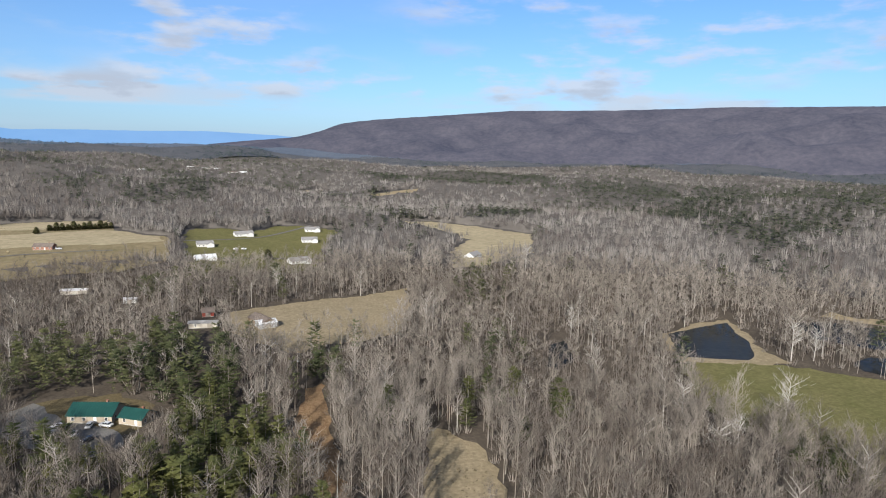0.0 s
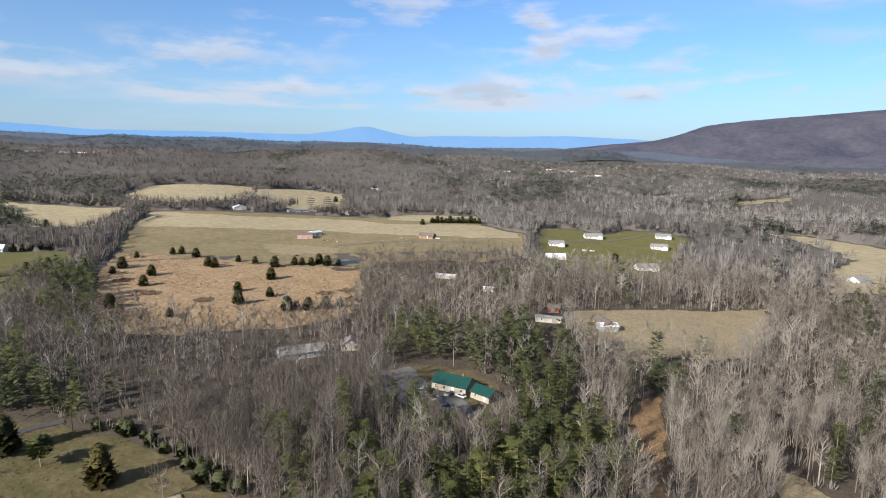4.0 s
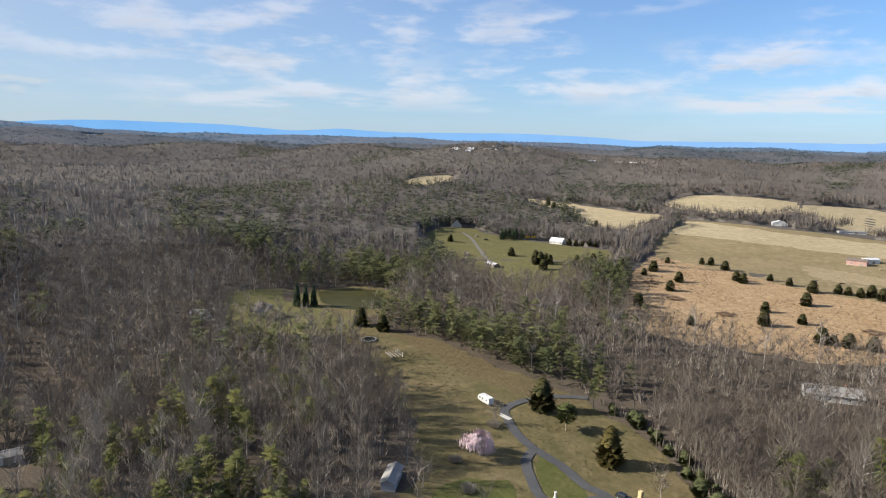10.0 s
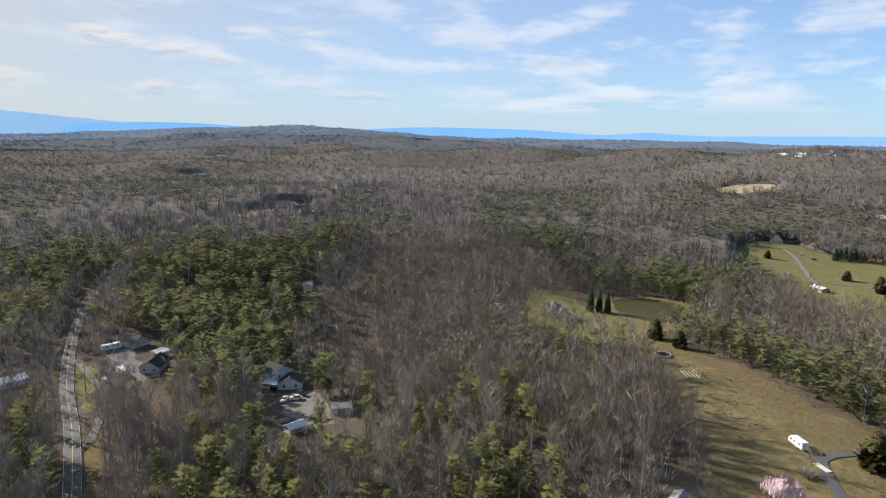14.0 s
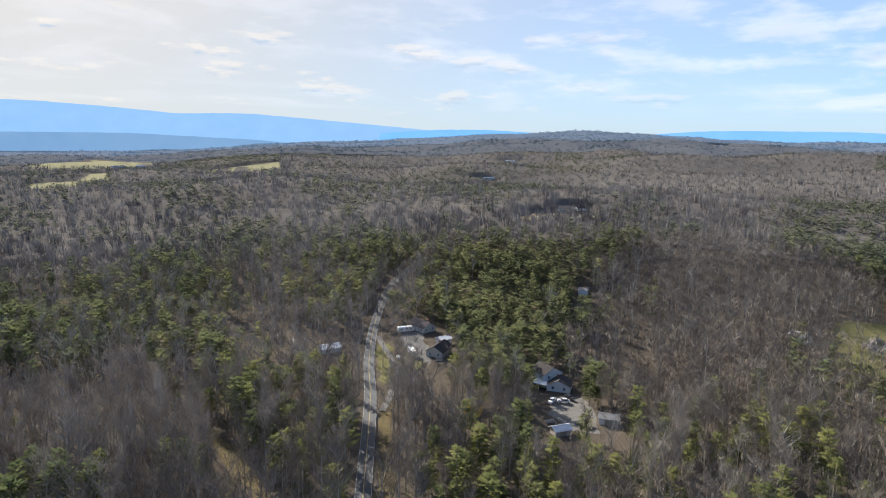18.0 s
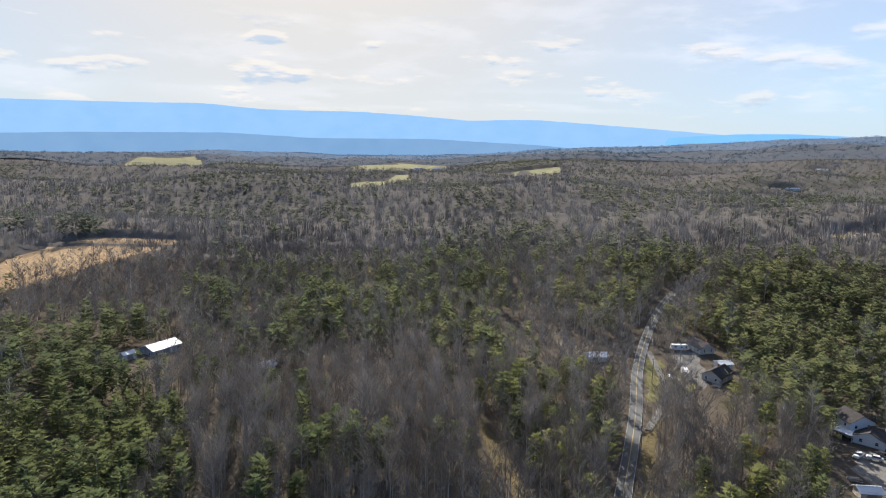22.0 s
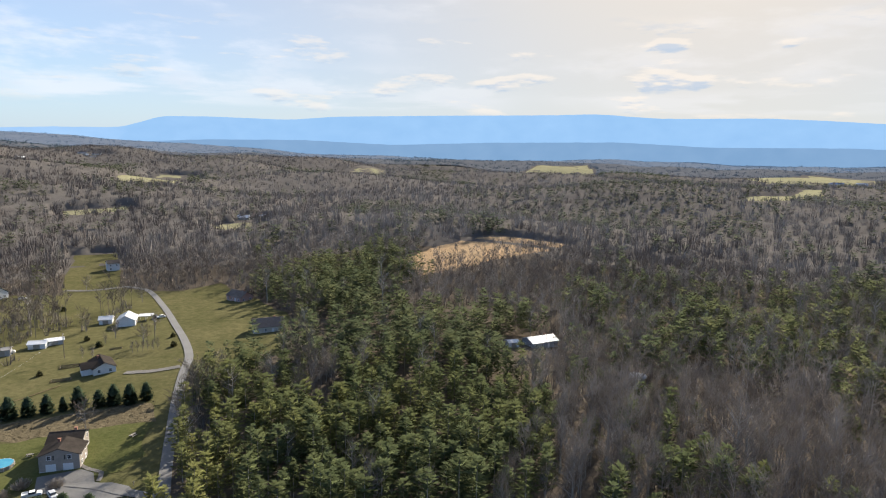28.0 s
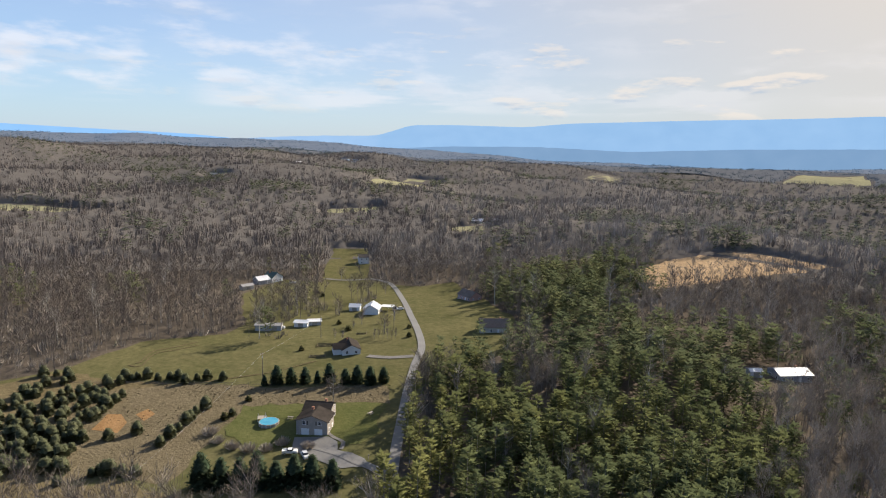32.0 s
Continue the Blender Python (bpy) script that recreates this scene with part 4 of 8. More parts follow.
# share of pines, and the outline of the stand
PINES = [
    (0.50, [(-1300.0, 1500.0), (-700.0, 2300.0), (-230.0, 2100.0), (-323.0, 1062.0), (-551.0, 919.0), (-740.0, 1150.0)]),
    (0.70, [(-179.6, 271.6), (-140.0, 288.6), (-85.1, 258.2), (-56.0, 217.8), (-46.4, 179.5), (-82.9, 185.3), (-132.0, 209.0)]),
    (0.80, [(-128.8, 176.0), (-52.4, 182.6), (-38.0, 130.6), (-97.2, 129.9)]),
    (0.6, [(-47.3, 247.3), (-33.2, 263.3), (-23.0, 205.1), (-35.7, 195.5)]),
    (0.48, [(90.5, 1788.4), (2621.5, 3774.6), (638.6, 774.6), (310.2, 665.0), (157.6, 1048.1)]),
    (0.60, [(-222.5, 1125.2), (-28.1, 1394.2), (18.9, 1196.3), (-80.5, 1102.5)]),
    (0.20, [(682.6, 2039.2), (849.1, 2092.8), (613.8, 1504.6), (378.4, 1121.8)]),
    (0.80, [(-376.8, 43.4), (-305.8, 82.6), (-245.2, 126.4), (-200.0, 102.6), (-238.8, 83.3), (-293.5, 37.9)]),
    (0.68, [(-143.1, 163.1), (-114.5, 180.6), (-75.2, 181.4), (-54.4, 135.9), (-85.6, 103.1)]),
    (0.70, [(-825.6, 119.0), (-758.6, 179.1), (-498.6, 126.4), (-414.7, 83.4), (-412.3, 55.8)]),
    (0.85, [(-1087.6, 180.9), (-1049.8, 297.5), (-919.0, 357.0), (-823.7, 297.8), (-731.9, 193.9), (-716.4, 120.4)]),
    (0.60, [(-511.1, 277.3), (-493.7, 295.8), (-349.9, 211.2), (-335.7, 174.0), (-408.4, 195.2)]),
    (0.40, [(-122.9, 193.2), (-125.9, 253.8), (-96.9, 254.0), (-94.4, 201.7)]),
    (0.90, [(-275.0, 42.2), (-277.4, 63.3), (-219.2, 109.9), (-193.5, 98.6), (-243.1, 69.7)]),
    (0.60, [(-248.0, -41.2), (-225.8, -6.6), (-139.5, -5.4), (-149.9, -40.2)]),
    (0.60, [(-690.6, -146.9), (-825.7, -14.3), (-599.0, 114.7), (-418.9, 87.8), (-412.8, 14.2), (-494.4, -72.3)]),
    (0.85, [(-398.7, -289.9), (-401.6, -192.6), (-209.1, -100.9), (-192.9, -129.2), (-272.2, -227.5)]),
    (0.55, [(-202.2, -82.0), (-237.7, -44.4), (-205.4, -3.1), (-132.2, -0.8), (-120.2, -62.5)]),
    (0.55, [(-739.1, -46.5), (-835.1, 93.4), (-479.8, 89.1), (-401.9, -9.2)]),
    (0.75, [(-412.9, -197.8), (-644.8, -170.6), (-564.2, -144.0), (-393.3, -180.8)]),
    (0.36, [(-155.2, -561.1), (-305.2, -561.4), (-249.5, -262.3), (-114.7, -122.1), (-102.7, -173.9), (-70.0, -263.9)]),
    (0.80, [(-356.2, -285.7), (-403.6, -226.5), (-310.0, -145.4), (-218.8, -105.0), (-191.4, -151.5)]),
    (0.50, [(-122.2, -116.0), (-226.9, -31.5), (-166.3, -20.5), (-92.9, -87.5)]),
    (0.50, [(-368.5, -614.4), (-406.5, -391.9), (-355.9, -313.0), (-298.5, -308.6)]),
    (0.97, [(129.8, -213.6), (111.0, -264.9), (62.7, -307.8), (6.0, -327.6), (-20.5, -277.1), (-6.9, -206.2), (0.3, -128.2), (80.7, -116.6)]),
    (0.85, [(167.2, -391.8), (141.2, -417.4), (90.1, -440.1), (57.3, -309.8), (87.7, -258.4)]),
    (0.36, [(-34.2, -516.9), (-338.7, -640.1), (-82.9, -140.8), (-21.9, -131.4), (-22.4, -238.2)]),
    (0.40, [(253.5, -512.0), (220.0, -651.9), (103.8, -506.2), (177.4, -447.3)]),
    (0.90, [(-866.9, 364.4), (-862.3, 385.2), (-691.9, 339.8), (-645.7, 310.3), (-752.6, 328.7)]),
    (0.80, [(-463.8, 223.2), (-516.1, 285.1), (-366.7, 215.0), (-385.3, 191.5)]),
    (0.38, [(-178.0, -982.1), (-641.0, -642.0), (-367.0, -366.5), (-101.0, -575.9)]),
    (0.32, [(-743.3, -657.2), (-1507.7, -266.9), (-651.0, -110.0), (-405.5, -223.1)]),
    (0.34, [(228.7, -1111.2), (-811.8, -1560.0), (-338.7, -640.1), (-35.4, -538.3), (111.7, -544.4)]),
    (0.85, [(172.4, -398.4), (90.8, -486.9), (56.9, -317.1), (83.9, -250.8)]),
    (0.70, [(121.9, -202.4), (115.0, -227.2), (70.8, -240.7), (34.9, -127.0), (70.2, -108.0)]),
    (0.35, [(573.8, -700.8), (453.7, -1116.1), (128.9, -598.6), (300.3, -585.8)]),
    (0.70, [(-230.0, 1700.0), (131.0, 2000.0), (346.0, 1800.0), (571.0, 1800.0), (970.0, 1900.0), (339.0, 1096.0), (221.0, 1194.0), (71.0, 1300.0), (-153.0, 1350.0)]),
    (0.55, [(339.0, 1096.0), (970.0, 1900.0), (1100.0, 1500.0), (290.0, 555.0), (281.0, 648.0)]),
    (0.80, [(32.0, 764.0), (107.0, 781.0), (146.0, 900.0), (49.0, 880.0)]),
]
# trees that stand inside the open land
GROVES = [
    [(224.0, -215.0), (219.0, -226.0), (210.0, -231.0), (203.0, -227.0), (211.0, -214.0)],
    [(-911.0, 382.9), (-905.1, 404.3), (-744.5, 365.7), (-702.1, 337.4), (-801.8, 350.2)],
    [(250.1, -247.4), (259.3, -270.0), (267.4, -293.2), (255.0, -310.7), (224.9, -285.1), (219.6, -260.3), (226.1, -247.6), (232.1, -233.3)],
    [(-647.7, 392.2), (-702.5, 438.1), (-724.8, 487.8), (-686.4, 468.9), (-645.8, 418.3), (-564.7, 351.8), (-521.7, 315.5)],
    [(-787.1, 520.0), (-730.3, 529.6), (-685.7, 575.5), (-706.1, 619.9), (-681.4, 603.7), (-654.0, 548.9), (-697.6, 505.9), (-752.9, 502.1)],
    [(212.2, -272.9), (229.3, -336.5), (215.5, -322.5), (202.9, -265.8)],
    [(19.4, -488.2), (-16.5, -529.5), (-43.1, -564.3), (-38.4, -543.0), (10.8, -499.7), (51.2, -458.2), (74.3, -444.6)],
]
# name, centre, turn, length, depth, wall height, roof rise, wall, roof, gable to the front
HOUSES = [
    ("green_house", -118.4, 208.9, 2, 15.0, 10.0, 2.7, 2.6, "tan", "green_metal", 0),
    ("green_annex", -103.2, 206.4, -13, 9.0, 7.0, 2.5, 2.0, "tan", "green_metal", 0),
    ("long_barn", -93.1, 323.4, -48, 16.0, 8.0, 3.0, 1.8, "brownboard", "rust_metal", 0),
    ("tin_barn", -90.0, 319.4, 34, 9.0, 8.0, 2.8, 1.0, "grey", "white_metal", 0),
    ("red_shed", -127.5, 339.5, 21, 6.0, 5.0, 2.6, 1.8, "redboard", "rust_metal", 0),
    ("grey_trailer", -121.6, 317.0, 11, 14.0, 4.5, 2.6, 0.7, "cream", "grey_roof", 0),
    ("estate_house", -215.1, 571.4, 28, 14.0, 9.0, 2.7, 2.3, "white", "grey_roof", 0),
    ("estate_house", -192.3, 510.4, 32, 16.0, 9.0, 2.7, 2.3, "white", "white_metal", 0),
    ("estate_house", -199.7, 634.9, 31, 18.0, 9.0, 2.7, 2.3, "white", "grey_roof", 0),
    ("estate_house", -131.2, 625.4, 19, 15.0, 9.0, 2.7, 2.3, "white", "grey_roof", 0),
    ("estate_house", -139.4, 679.8, 20, 15.0, 9.0, 2.7, 2.3, "white", "grey_roof", 0),
    ("estate_house", -117.0, 515.3, 38, 17.0, 9.0, 2.7, 2.3, "white", "grey_roof", 0),
    ("hill_house", 28.5, 551.9, 59, 15.0, 9.0, 3.0, 2.6, "white", "grey_roof", 0),
    ("brick_house", -333.5, 527.5, 9, 15.0, 9.0, 2.7, 2.4, "brick", "rust_metal", 0),
    ("long_trailer", -230.4, 390.8, 16, 15.0, 4.2, 2.6, 0.6, "cream", "white_metal", 0),
    ("white_van_box", -184.7, 369.1, 9, 7.0, 3.0, 2.8, 0.3, "white", "white_metal", 0),
    ("aframe_house", -729.6, 187.1, 78, 12.0, 11.0, 3.2, 6.0, "cream", "dark_roof", 1),
    ("porch_house", -612.2, 267.0, 42, 14.0, 10.0, 3.0, 3.2, "white", "white_metal", 0),
    ("equipment_shed", -491.6, 157.6, 19, 12.0, 6.0, 2.4, 1.0, "brownboard", "white_metal", 0),
    ("small_shed", -551.1, 152.1, 64, 4.0, 3.0, 2.2, 1.0, "brownboard", "rust_metal", 0),
    ("far_barn", -643.8, 564.4, 58, 16.0, 10.0, 3.5, 2.5, "white", "white_metal", 1),
    ("loafing_shed", -582.5, 606.9, 64, 28.0, 6.0, 2.6, 0.8, "white", "grey_roof", 0),
    ("red_barn", -440.9, 469.0, 35, 15.0, 9.0, 4.0, 1.5, "redwhite", "rust_metal", 0),
    ("open_barn", -444.2, 486.3, 80, 11.0, 8.0, 3.5, 1.0, "white", "white_metal", 0),
    ("far_house", -514.7, 632.1, 69, 13.0, 9.0, 3.0, 3.0, "cream", "rust_metal", 0),
    ("far_house", -651.0, 862.6, 44, 13.0, 9.0, 3.0, 2.5, "white", "white_metal", 0),
    ("far_house", -608.1, 852.2, 40, 13.0, 9.0, 3.0, 2.0, "white", "grey_roof", 0),
    ("woods_house", -196.6, 205.0, 58, 20.0, 9.0, 2.8, 2.2, "grey", "grey_roof", 0),
    ("woods_house", -184.8, 225.7, 40, 9.0, 8.0, 2.8, 2.2, "cream", "grey_roof", 1),
    ("tin_shed", -168.6, 25.7, 68, 4.0, 10.0, 2.4, 0.9, "grey", "grey_roof", 1),
    ("meadow_house", -138.3, 75.3, 70, 17.0, 9.0, 2.7, 2.2, "cream", "rust_metal", 0),
    ("two_storey_house", -222.0, -121.5, 66, 9.0, 9.0, 5.4, 2.4, "white", "dark_roof", 0),
    ("house_wing", -219.1, -113.8, 111, 9.0, 7.0, 2.7, 2.0, "white", "dark_roof", 1),
    ("white_shed", -201.3, -84.8, 112, 6.5, 4.5, 2.4, 1.0, "white", "grey_roof", 0),
    ("tarp_shed", -182.1, -93.4, 149, 6.0, 4.0, 2.0, 1.0, "cream", "white_metal", 0),
    ("woods_cabin", -352.4, -170.3, 104, 5.0, 4.0, 3.0, 1.0, "white", "grey_roof", 0),
    ("ridge_house", -557.7, -292.0, 118, 15.0, 9.0, 3.0, 2.6, "cream", "rust_metal", 0),
    ("ridge_house", -569.9, -283.1, 140, 9.0, 7.0, 2.8, 2.0, "white", "dark_roof", 0),
    ("far_house", -1205.5, -838.7, 180, 29.2, 9.0, 3.0, 2.5, "white", "grey_roof", 0),
    ("far_house", -571.3, -456.5, 129, 12.0, 8.0, 2.8, 2.3, "cream", "dark_roof", 0),
    ("far_house", -579.7, -424.5, 101, 15.0, 8.0, 2.8, 2.0, "cream", "grey_roof", 0),
    ("far_house", -1707.4, -1099.7, 84, 40.0, 9.0, 3.0, 2.5, "white", "grey_roof", 0),
    ("pond_house", -352.8, -51.3, 69, 9.0, 6.0, 2.8, 2.0, "cream", "grey_roof", 0),
    ("lot_house", -244.4, -207.7, 81, 11.0, 8.0, 2.7, 2.4, "cream", "rust_metal", 0),
    ("lot_house", -220.8, -177.4, -164, 12.0, 8.0, 2.7, 2.4, "cream", "dark_roof", 0),
    ("lot_shed", -234.4, -185.7, 165, 6.0, 5.0, 2.6, 0.8, "white", "white_metal", 0),
    ("greenhouse", -187.3, -215.3, 159, 9.0, 6.0, 2.4, 1.2, "glassy", "white_metal", 0),
    ("cluster_house", -773.4, -1393.9, 88, 40.0, 9.0, 3.0, 2.5, "white", "blue_metal", 0),
    ("cluster_house", -832.4, -1429.5, -148, 40.0, 10.0, 3.0, 2.5, "white", "blue_metal", 0),
    ("far_house", -1521.6, -3251.3, 136, 40.0, 10.0, 3.5, 3.0, "white", "white_metal", 0),
    ("far_house", -840.3, -1856.9, -171, 40.0, 9.0, 3.0, 2.5, "white", "blue_metal", 0),
    ("far_house", -903.2, -1854.5, 171, 27.2, 9.0, 3.0, 2.5, "white", "white_metal", 0),
    ("far_house", -1133.1, -3515.8, 158, 40.0, 10.0, 3.5, 3.0, "white", "white_metal", 0),
    ("far_house", -1516.0, -2753.1, 113, 25.9, 9.0, 3.0, 2.5, "white", "white_metal", 0),
    ("far_house", -1711.2, -1103.1, 123, 27.4, 9.0, 3.0, 2.5, "cream", "white_metal", 0),
    ("far_house", -1659.4, -1027.0, 133, 40.0, 9.0, 3.0, 2.5, "white", "grey_roof", 0),
    ("far_house", -1222.3, -843.9, 159, 28.0, 8.0, 2.8, 2.2, "white", "white_metal", 0),
    ("roadside_shed", -353.5, -170.6, 129, 5.0, 4.0, 2.8, 1.0, "white", "grey_roof", 0),
    ("white_roof_house", -10.0, -290.4, -146, 14.0, 9.0, 3.0, 1.6, "grey", "white_metal", 0),
    ("white_roof_shed", 2.9, -282.2, -150, 5.0, 4.0, 2.5, 0.6, "white", "white_metal", 0),
    ("red_house", 163.4, -345.0, 152, 13.0, 9.0, 3.0, 2.6, "redwhite", "rust_metal", 0),
    ("dark_house", 118.5, -279.1, -150, 14.0, 9.0, 3.2, 3.0, "cream", "rust_metal", 0),
    ("white_barn", 197.2, -288.7, -155, 8.5, 10.0, 3.4, 2.4, "white", "white_metal", 1),
    ("ranch_house", 164.6, -223.4, -136, 8.0, 12.0, 2.7, 2.0, "white", "brown_roof", 1),
    ("field_shed", 212.7, -247.5, -157, 7.0, 5.0, 2.4, 0.8, "white", "white_metal", 0),
    ("open_carport", 209.4, -253.3, -140, 7.0, 5.0, 2.2, 0.3, "grey", "white_metal", 0),
    ("tin_house", 222.5, -233.7, -149, 13.0, 4.5, 2.9, 0.5, "grey", "grey_roof", 0),
    ("farm_house", 312.4, -333.2, -95, 10.0, 9.0, 3.4, 3.2, "white", "green_metal", 1),
    ("farm_wing", 312.9, -322.4, -103, 9.0, 7.0, 3.0, 2.2, "grey", "white_metal", 0),
    ("farm_shed", 306.8, -302.3, -105, 8.0, 5.0, 2.6, 1.0, "cream", "grey_roof", 0),
    ("tall_white_house", 300.7, -426.9, -137, 8.0, 9.0, 5.6, 1.6, "white", "dark_roof", 0),
    ("garage_house", 128.2, -155.1, -158, 10.4, 7.5, 4.8, 1.9, "taupe", "brown_roof", 1),
    ("rear_house", 131.9, -162.0, -158, 9.0, 8.0, 4.8, 1.6, "taupe", "brown_roof", 0),
    ("barn_annex", 209.8, -290.1, -155, 6.0, 5.0, 2.6, 1.2, "white", "white_metal", 0),
    ("far_house", -1729.1, 472.5, 75, 14.7, 9.0, 3.0, 2.4, "white", "white_metal", 0),
    ("far_house", -1816.4, 581.4, 116, 22.9, 9.0, 3.0, 2.4, "cream", "grey_roof", 0),
    ("far_house", -3468.2, 1176.9, 128, 40.0, 9.0, 3.0, 2.4, "white", "rust_metal", 0),
    ("far_house", -3462.8, 1267.7, 106, 40.0, 9.0, 3.0, 2.4, "grey", "white_metal", 0),
    ("far_house", -3546.5, 1374.6, 104, 40.0, 9.0, 3.0, 2.4, "white", "grey_roof", 0),
    ("far_house", -3066.8, 1227.9, 107, 38.6, 9.0, 3.0, 2.4, "cream", "rust_metal", 0),
    ("far_house", -1705.4, 748.2, 148, 40.0, 9.0, 3.0, 2.4, "white", "white_metal", 0),
    ("far_house", -1868.5, 884.5, 104, 25.5, 9.0, 3.0, 2.4, "grey", "grey_roof", 0),
    ("far_house", -1806.8, 977.1, 73, 21.0, 9.0, 3.0, 2.4, "white", "rust_metal", 0),
    ("far_house", -1757.4, 1000.0, 49, 20.6, 9.0, 3.0, 2.4, "cream", "white_metal", 0),
    ("far_house", -3473.6, 3015.8, 49, 40.0, 9.0, 3.0, 2.4, "white", "grey_roof", 0),
    ("far_house", -677.1, 1775.9, -15, 21.0, 9.0, 3.0, 2.4, "grey", "rust_metal", 0),
    ("far_house", -589.1, 1671.5, -19, 19.1, 9.0, 3.0, 2.4, "white", "white_metal", 0),
    ("far_house", -811.8, 1723.4, 38, 18.0, 9.0, 3.0, 2.4, "cream", "grey_roof", 0),
    ("far_house", -1767.7, 490.1, 63, 19.6, 9.0, 3.0, 2.4, "white", "white_metal", 0),
    ("far_house", -1751.4, 537.8, 95, 20.9, 9.0, 3.0, 2.4, "cream", "grey_roof", 0),
    ("far_house", -1747.3, 569.7, 104, 22.8, 9.0, 3.0, 2.4, "white", "rust_metal", 0),
    ("far_house", -1829.6, 648.6, 146, 40.0, 9.0, 3.0, 2.4, "grey", "white_metal", 0),
    ("far_house", -2895.2, 1142.1, 55, 33.8, 9.0, 3.0, 2.4, "white", "grey_roof", 0),
    ("far_house", -1725.5, 762.1, 148, 40.0, 9.0, 3.0, 2.4, "cream", "rust_metal", 0),
    ("far_house", -1830.7, 898.4, 101, 26.7, 9.0, 3.0, 2.4, "white", "white_metal", 0),
    ("far_house", -1792.2, 970.4, 72, 21.5, 9.0, 3.0, 2.4, "grey", "grey_roof", 0),
    ("far_house", -1774.4, 1002.6, 50, 21.4, 9.0, 3.0, 2.4, "white", "rust_metal", 0),
    ("far_house", -1194.5, 160.3, 11, 38.9, 9.0, 3.0, 2.4, "cream", "white_metal", 0),
    ("far_house", -698.0, 1772.0, -13, 21.1, 9.0, 3.0, 2.4, "white", "white_metal", 0),
    ("far_house", -637.6, 1721.4, -29, 26.3, 9.0, 3.0, 2.4, "cream", "grey_roof", 0),
    ("far_house", -522.3, 1593.5, 4, 21.0, 9.0, 3.0, 2.4, "white", "rust_metal", 0),
    ("far_house", -496.8, 1593.2, 3, 16.5, 9.0, 3.0, 2.4, "grey", "white_metal", 0),
    ("far_house", -564.0, 3950.1, 24, 40.0, 9.0, 3.0, 2.4, "white", "grey_roof", 0),
    ("far_house", -508.2, 4008.1, 18, 40.0, 9.0, 3.0, 2.4, "cream", "rust_metal", 0),
    ("far_house", -280.0, 2445.2, 94, 40.0, 9.0, 3.0, 2.4, "white", "white_metal", 0),
    ("far_house", -199.7, 2390.8, 92, 40.0, 9.0, 3.0, 2.4, "grey", "grey_roof", 0),
    ("far_house", -166.7, 2698.9, -41, 40.0, 9.0, 3.0, 2.4, "white", "rust_metal", 0),
    ("far_house", -810.2, 1717.6, 25, 16.5, 9.0, 3.0, 2.4, "cream", "white_metal", 0),
    ("far_house", 1668.9, 2872.2, 20, 40.0, 9.0, 3.0, 2.4, "white", "grey_roof", 0),
    ("far_house", 490.1, 788.5, 16, 21.0, 9.0, 3.0, 2.4, "grey", "rust_metal", 0),
    ("far_house", -1800.2, 455.4, 26, 26.3, 9.0, 3.0, 2.4, "white", "white_metal", 0),
    ("far_house", -1733.0, 473.3, 74, 17.0, 9.0, 3.0, 2.4, "cream", "grey_roof", 0),
    ("far_house", -1747.3, 568.9, 109, 21.0, 9.0, 3.0, 2.4, "white", "rust_metal", 0),
    ("far_house", -2975.0, 1101.9, 70, 26.2, 9.0, 3.0, 2.4, "grey", "white_metal", 0),
    ("far_house", -3035.6, 1203.7, 106, 33.0, 9.0, 3.0, 2.4, "white", "grey_roof", 0),
    ("far_house", -2910.8, 1254.9, 133, 40.0, 9.0, 3.0, 2.4, "cream", "rust_metal", 0),
    ("far_house", -3247.9, -906.2, 130, 38.2, 9.0, 3.0, 2.4, "white", "white_metal", 0),
    ("far_house", -1811.4, -1131.7, 145, 20.3, 9.0, 3.0, 2.4, "grey", "grey_roof", 0),
    ("far_house", -1668.2, -1058.6, 122, 21.0, 9.0, 3.0, 2.4, "white", "rust_metal", 0),
    ("far_house", 1246.3, -1677.5, -157, 17.3, 9.0, 3.0, 2.4, "white", "white_metal", 0),
    ("far_house", 1201.2, -1650.9, -157, 17.0, 9.0, 3.0, 2.4, "cream", "grey_roof", 0),
    ("far_house", 1259.7, -1466.8, -81, 28.0, 9.0, 3.0, 2.4, "white", "rust_metal", 0),
    ("far_house", 316.6, -684.7, -170, 13.0, 9.0, 3.0, 2.4, "grey", "white_metal", 0),
    ("far_house", 306.1, -699.3, -171, 17.0, 9.0, 3.0, 2.4, "white", "grey_roof", 0),
    ("far_house", 291.2, -688.3, -172, 21.0, 9.0, 3.0, 2.4, "cream", "rust_metal", 0),
    ("far_house", -1785.2, -3844.8, -168, 40.0, 9.0, 3.0, 2.4, "white", "white_metal", 0),
    ("far_house", -892.7, -1838.8, -167, 19.4, 9.0, 3.0, 2.4, "grey", "grey_roof", 0),
    ("far_house", 1294.9, -1497.2, -78, 40.0, 9.0, 3.0, 2.4, "white", "white_metal", 0),
    ("far_house", 1272.5, -1702.5, -172, 25.1, 9.0, 3.0, 2.4, "cream", "grey_roof", 0),
    ("far_house", 1224.1, -1698.3, -173, 24.8, 9.0, 3.0, 2.4, "white", "rust_metal", 0),
    ("far_house", 1472.8, -1096.0, -127, 15.9, 9.0, 3.0, 2.4, "grey", "white_metal", 0),
    ("far_house", 1391.7, -1079.0, -165, 19.5, 9.0, 3.0, 2.4, "white", "grey_roof", 0),
    ("far_house", 314.0, -693.2, -148, 21.0, 9.0, 3.0, 2.4, "cream", "rust_metal", 0),
    ("far_house", 291.4, -683.4, -149, 13.0, 9.0, 3.0, 2.4, "white", "white_metal", 0),
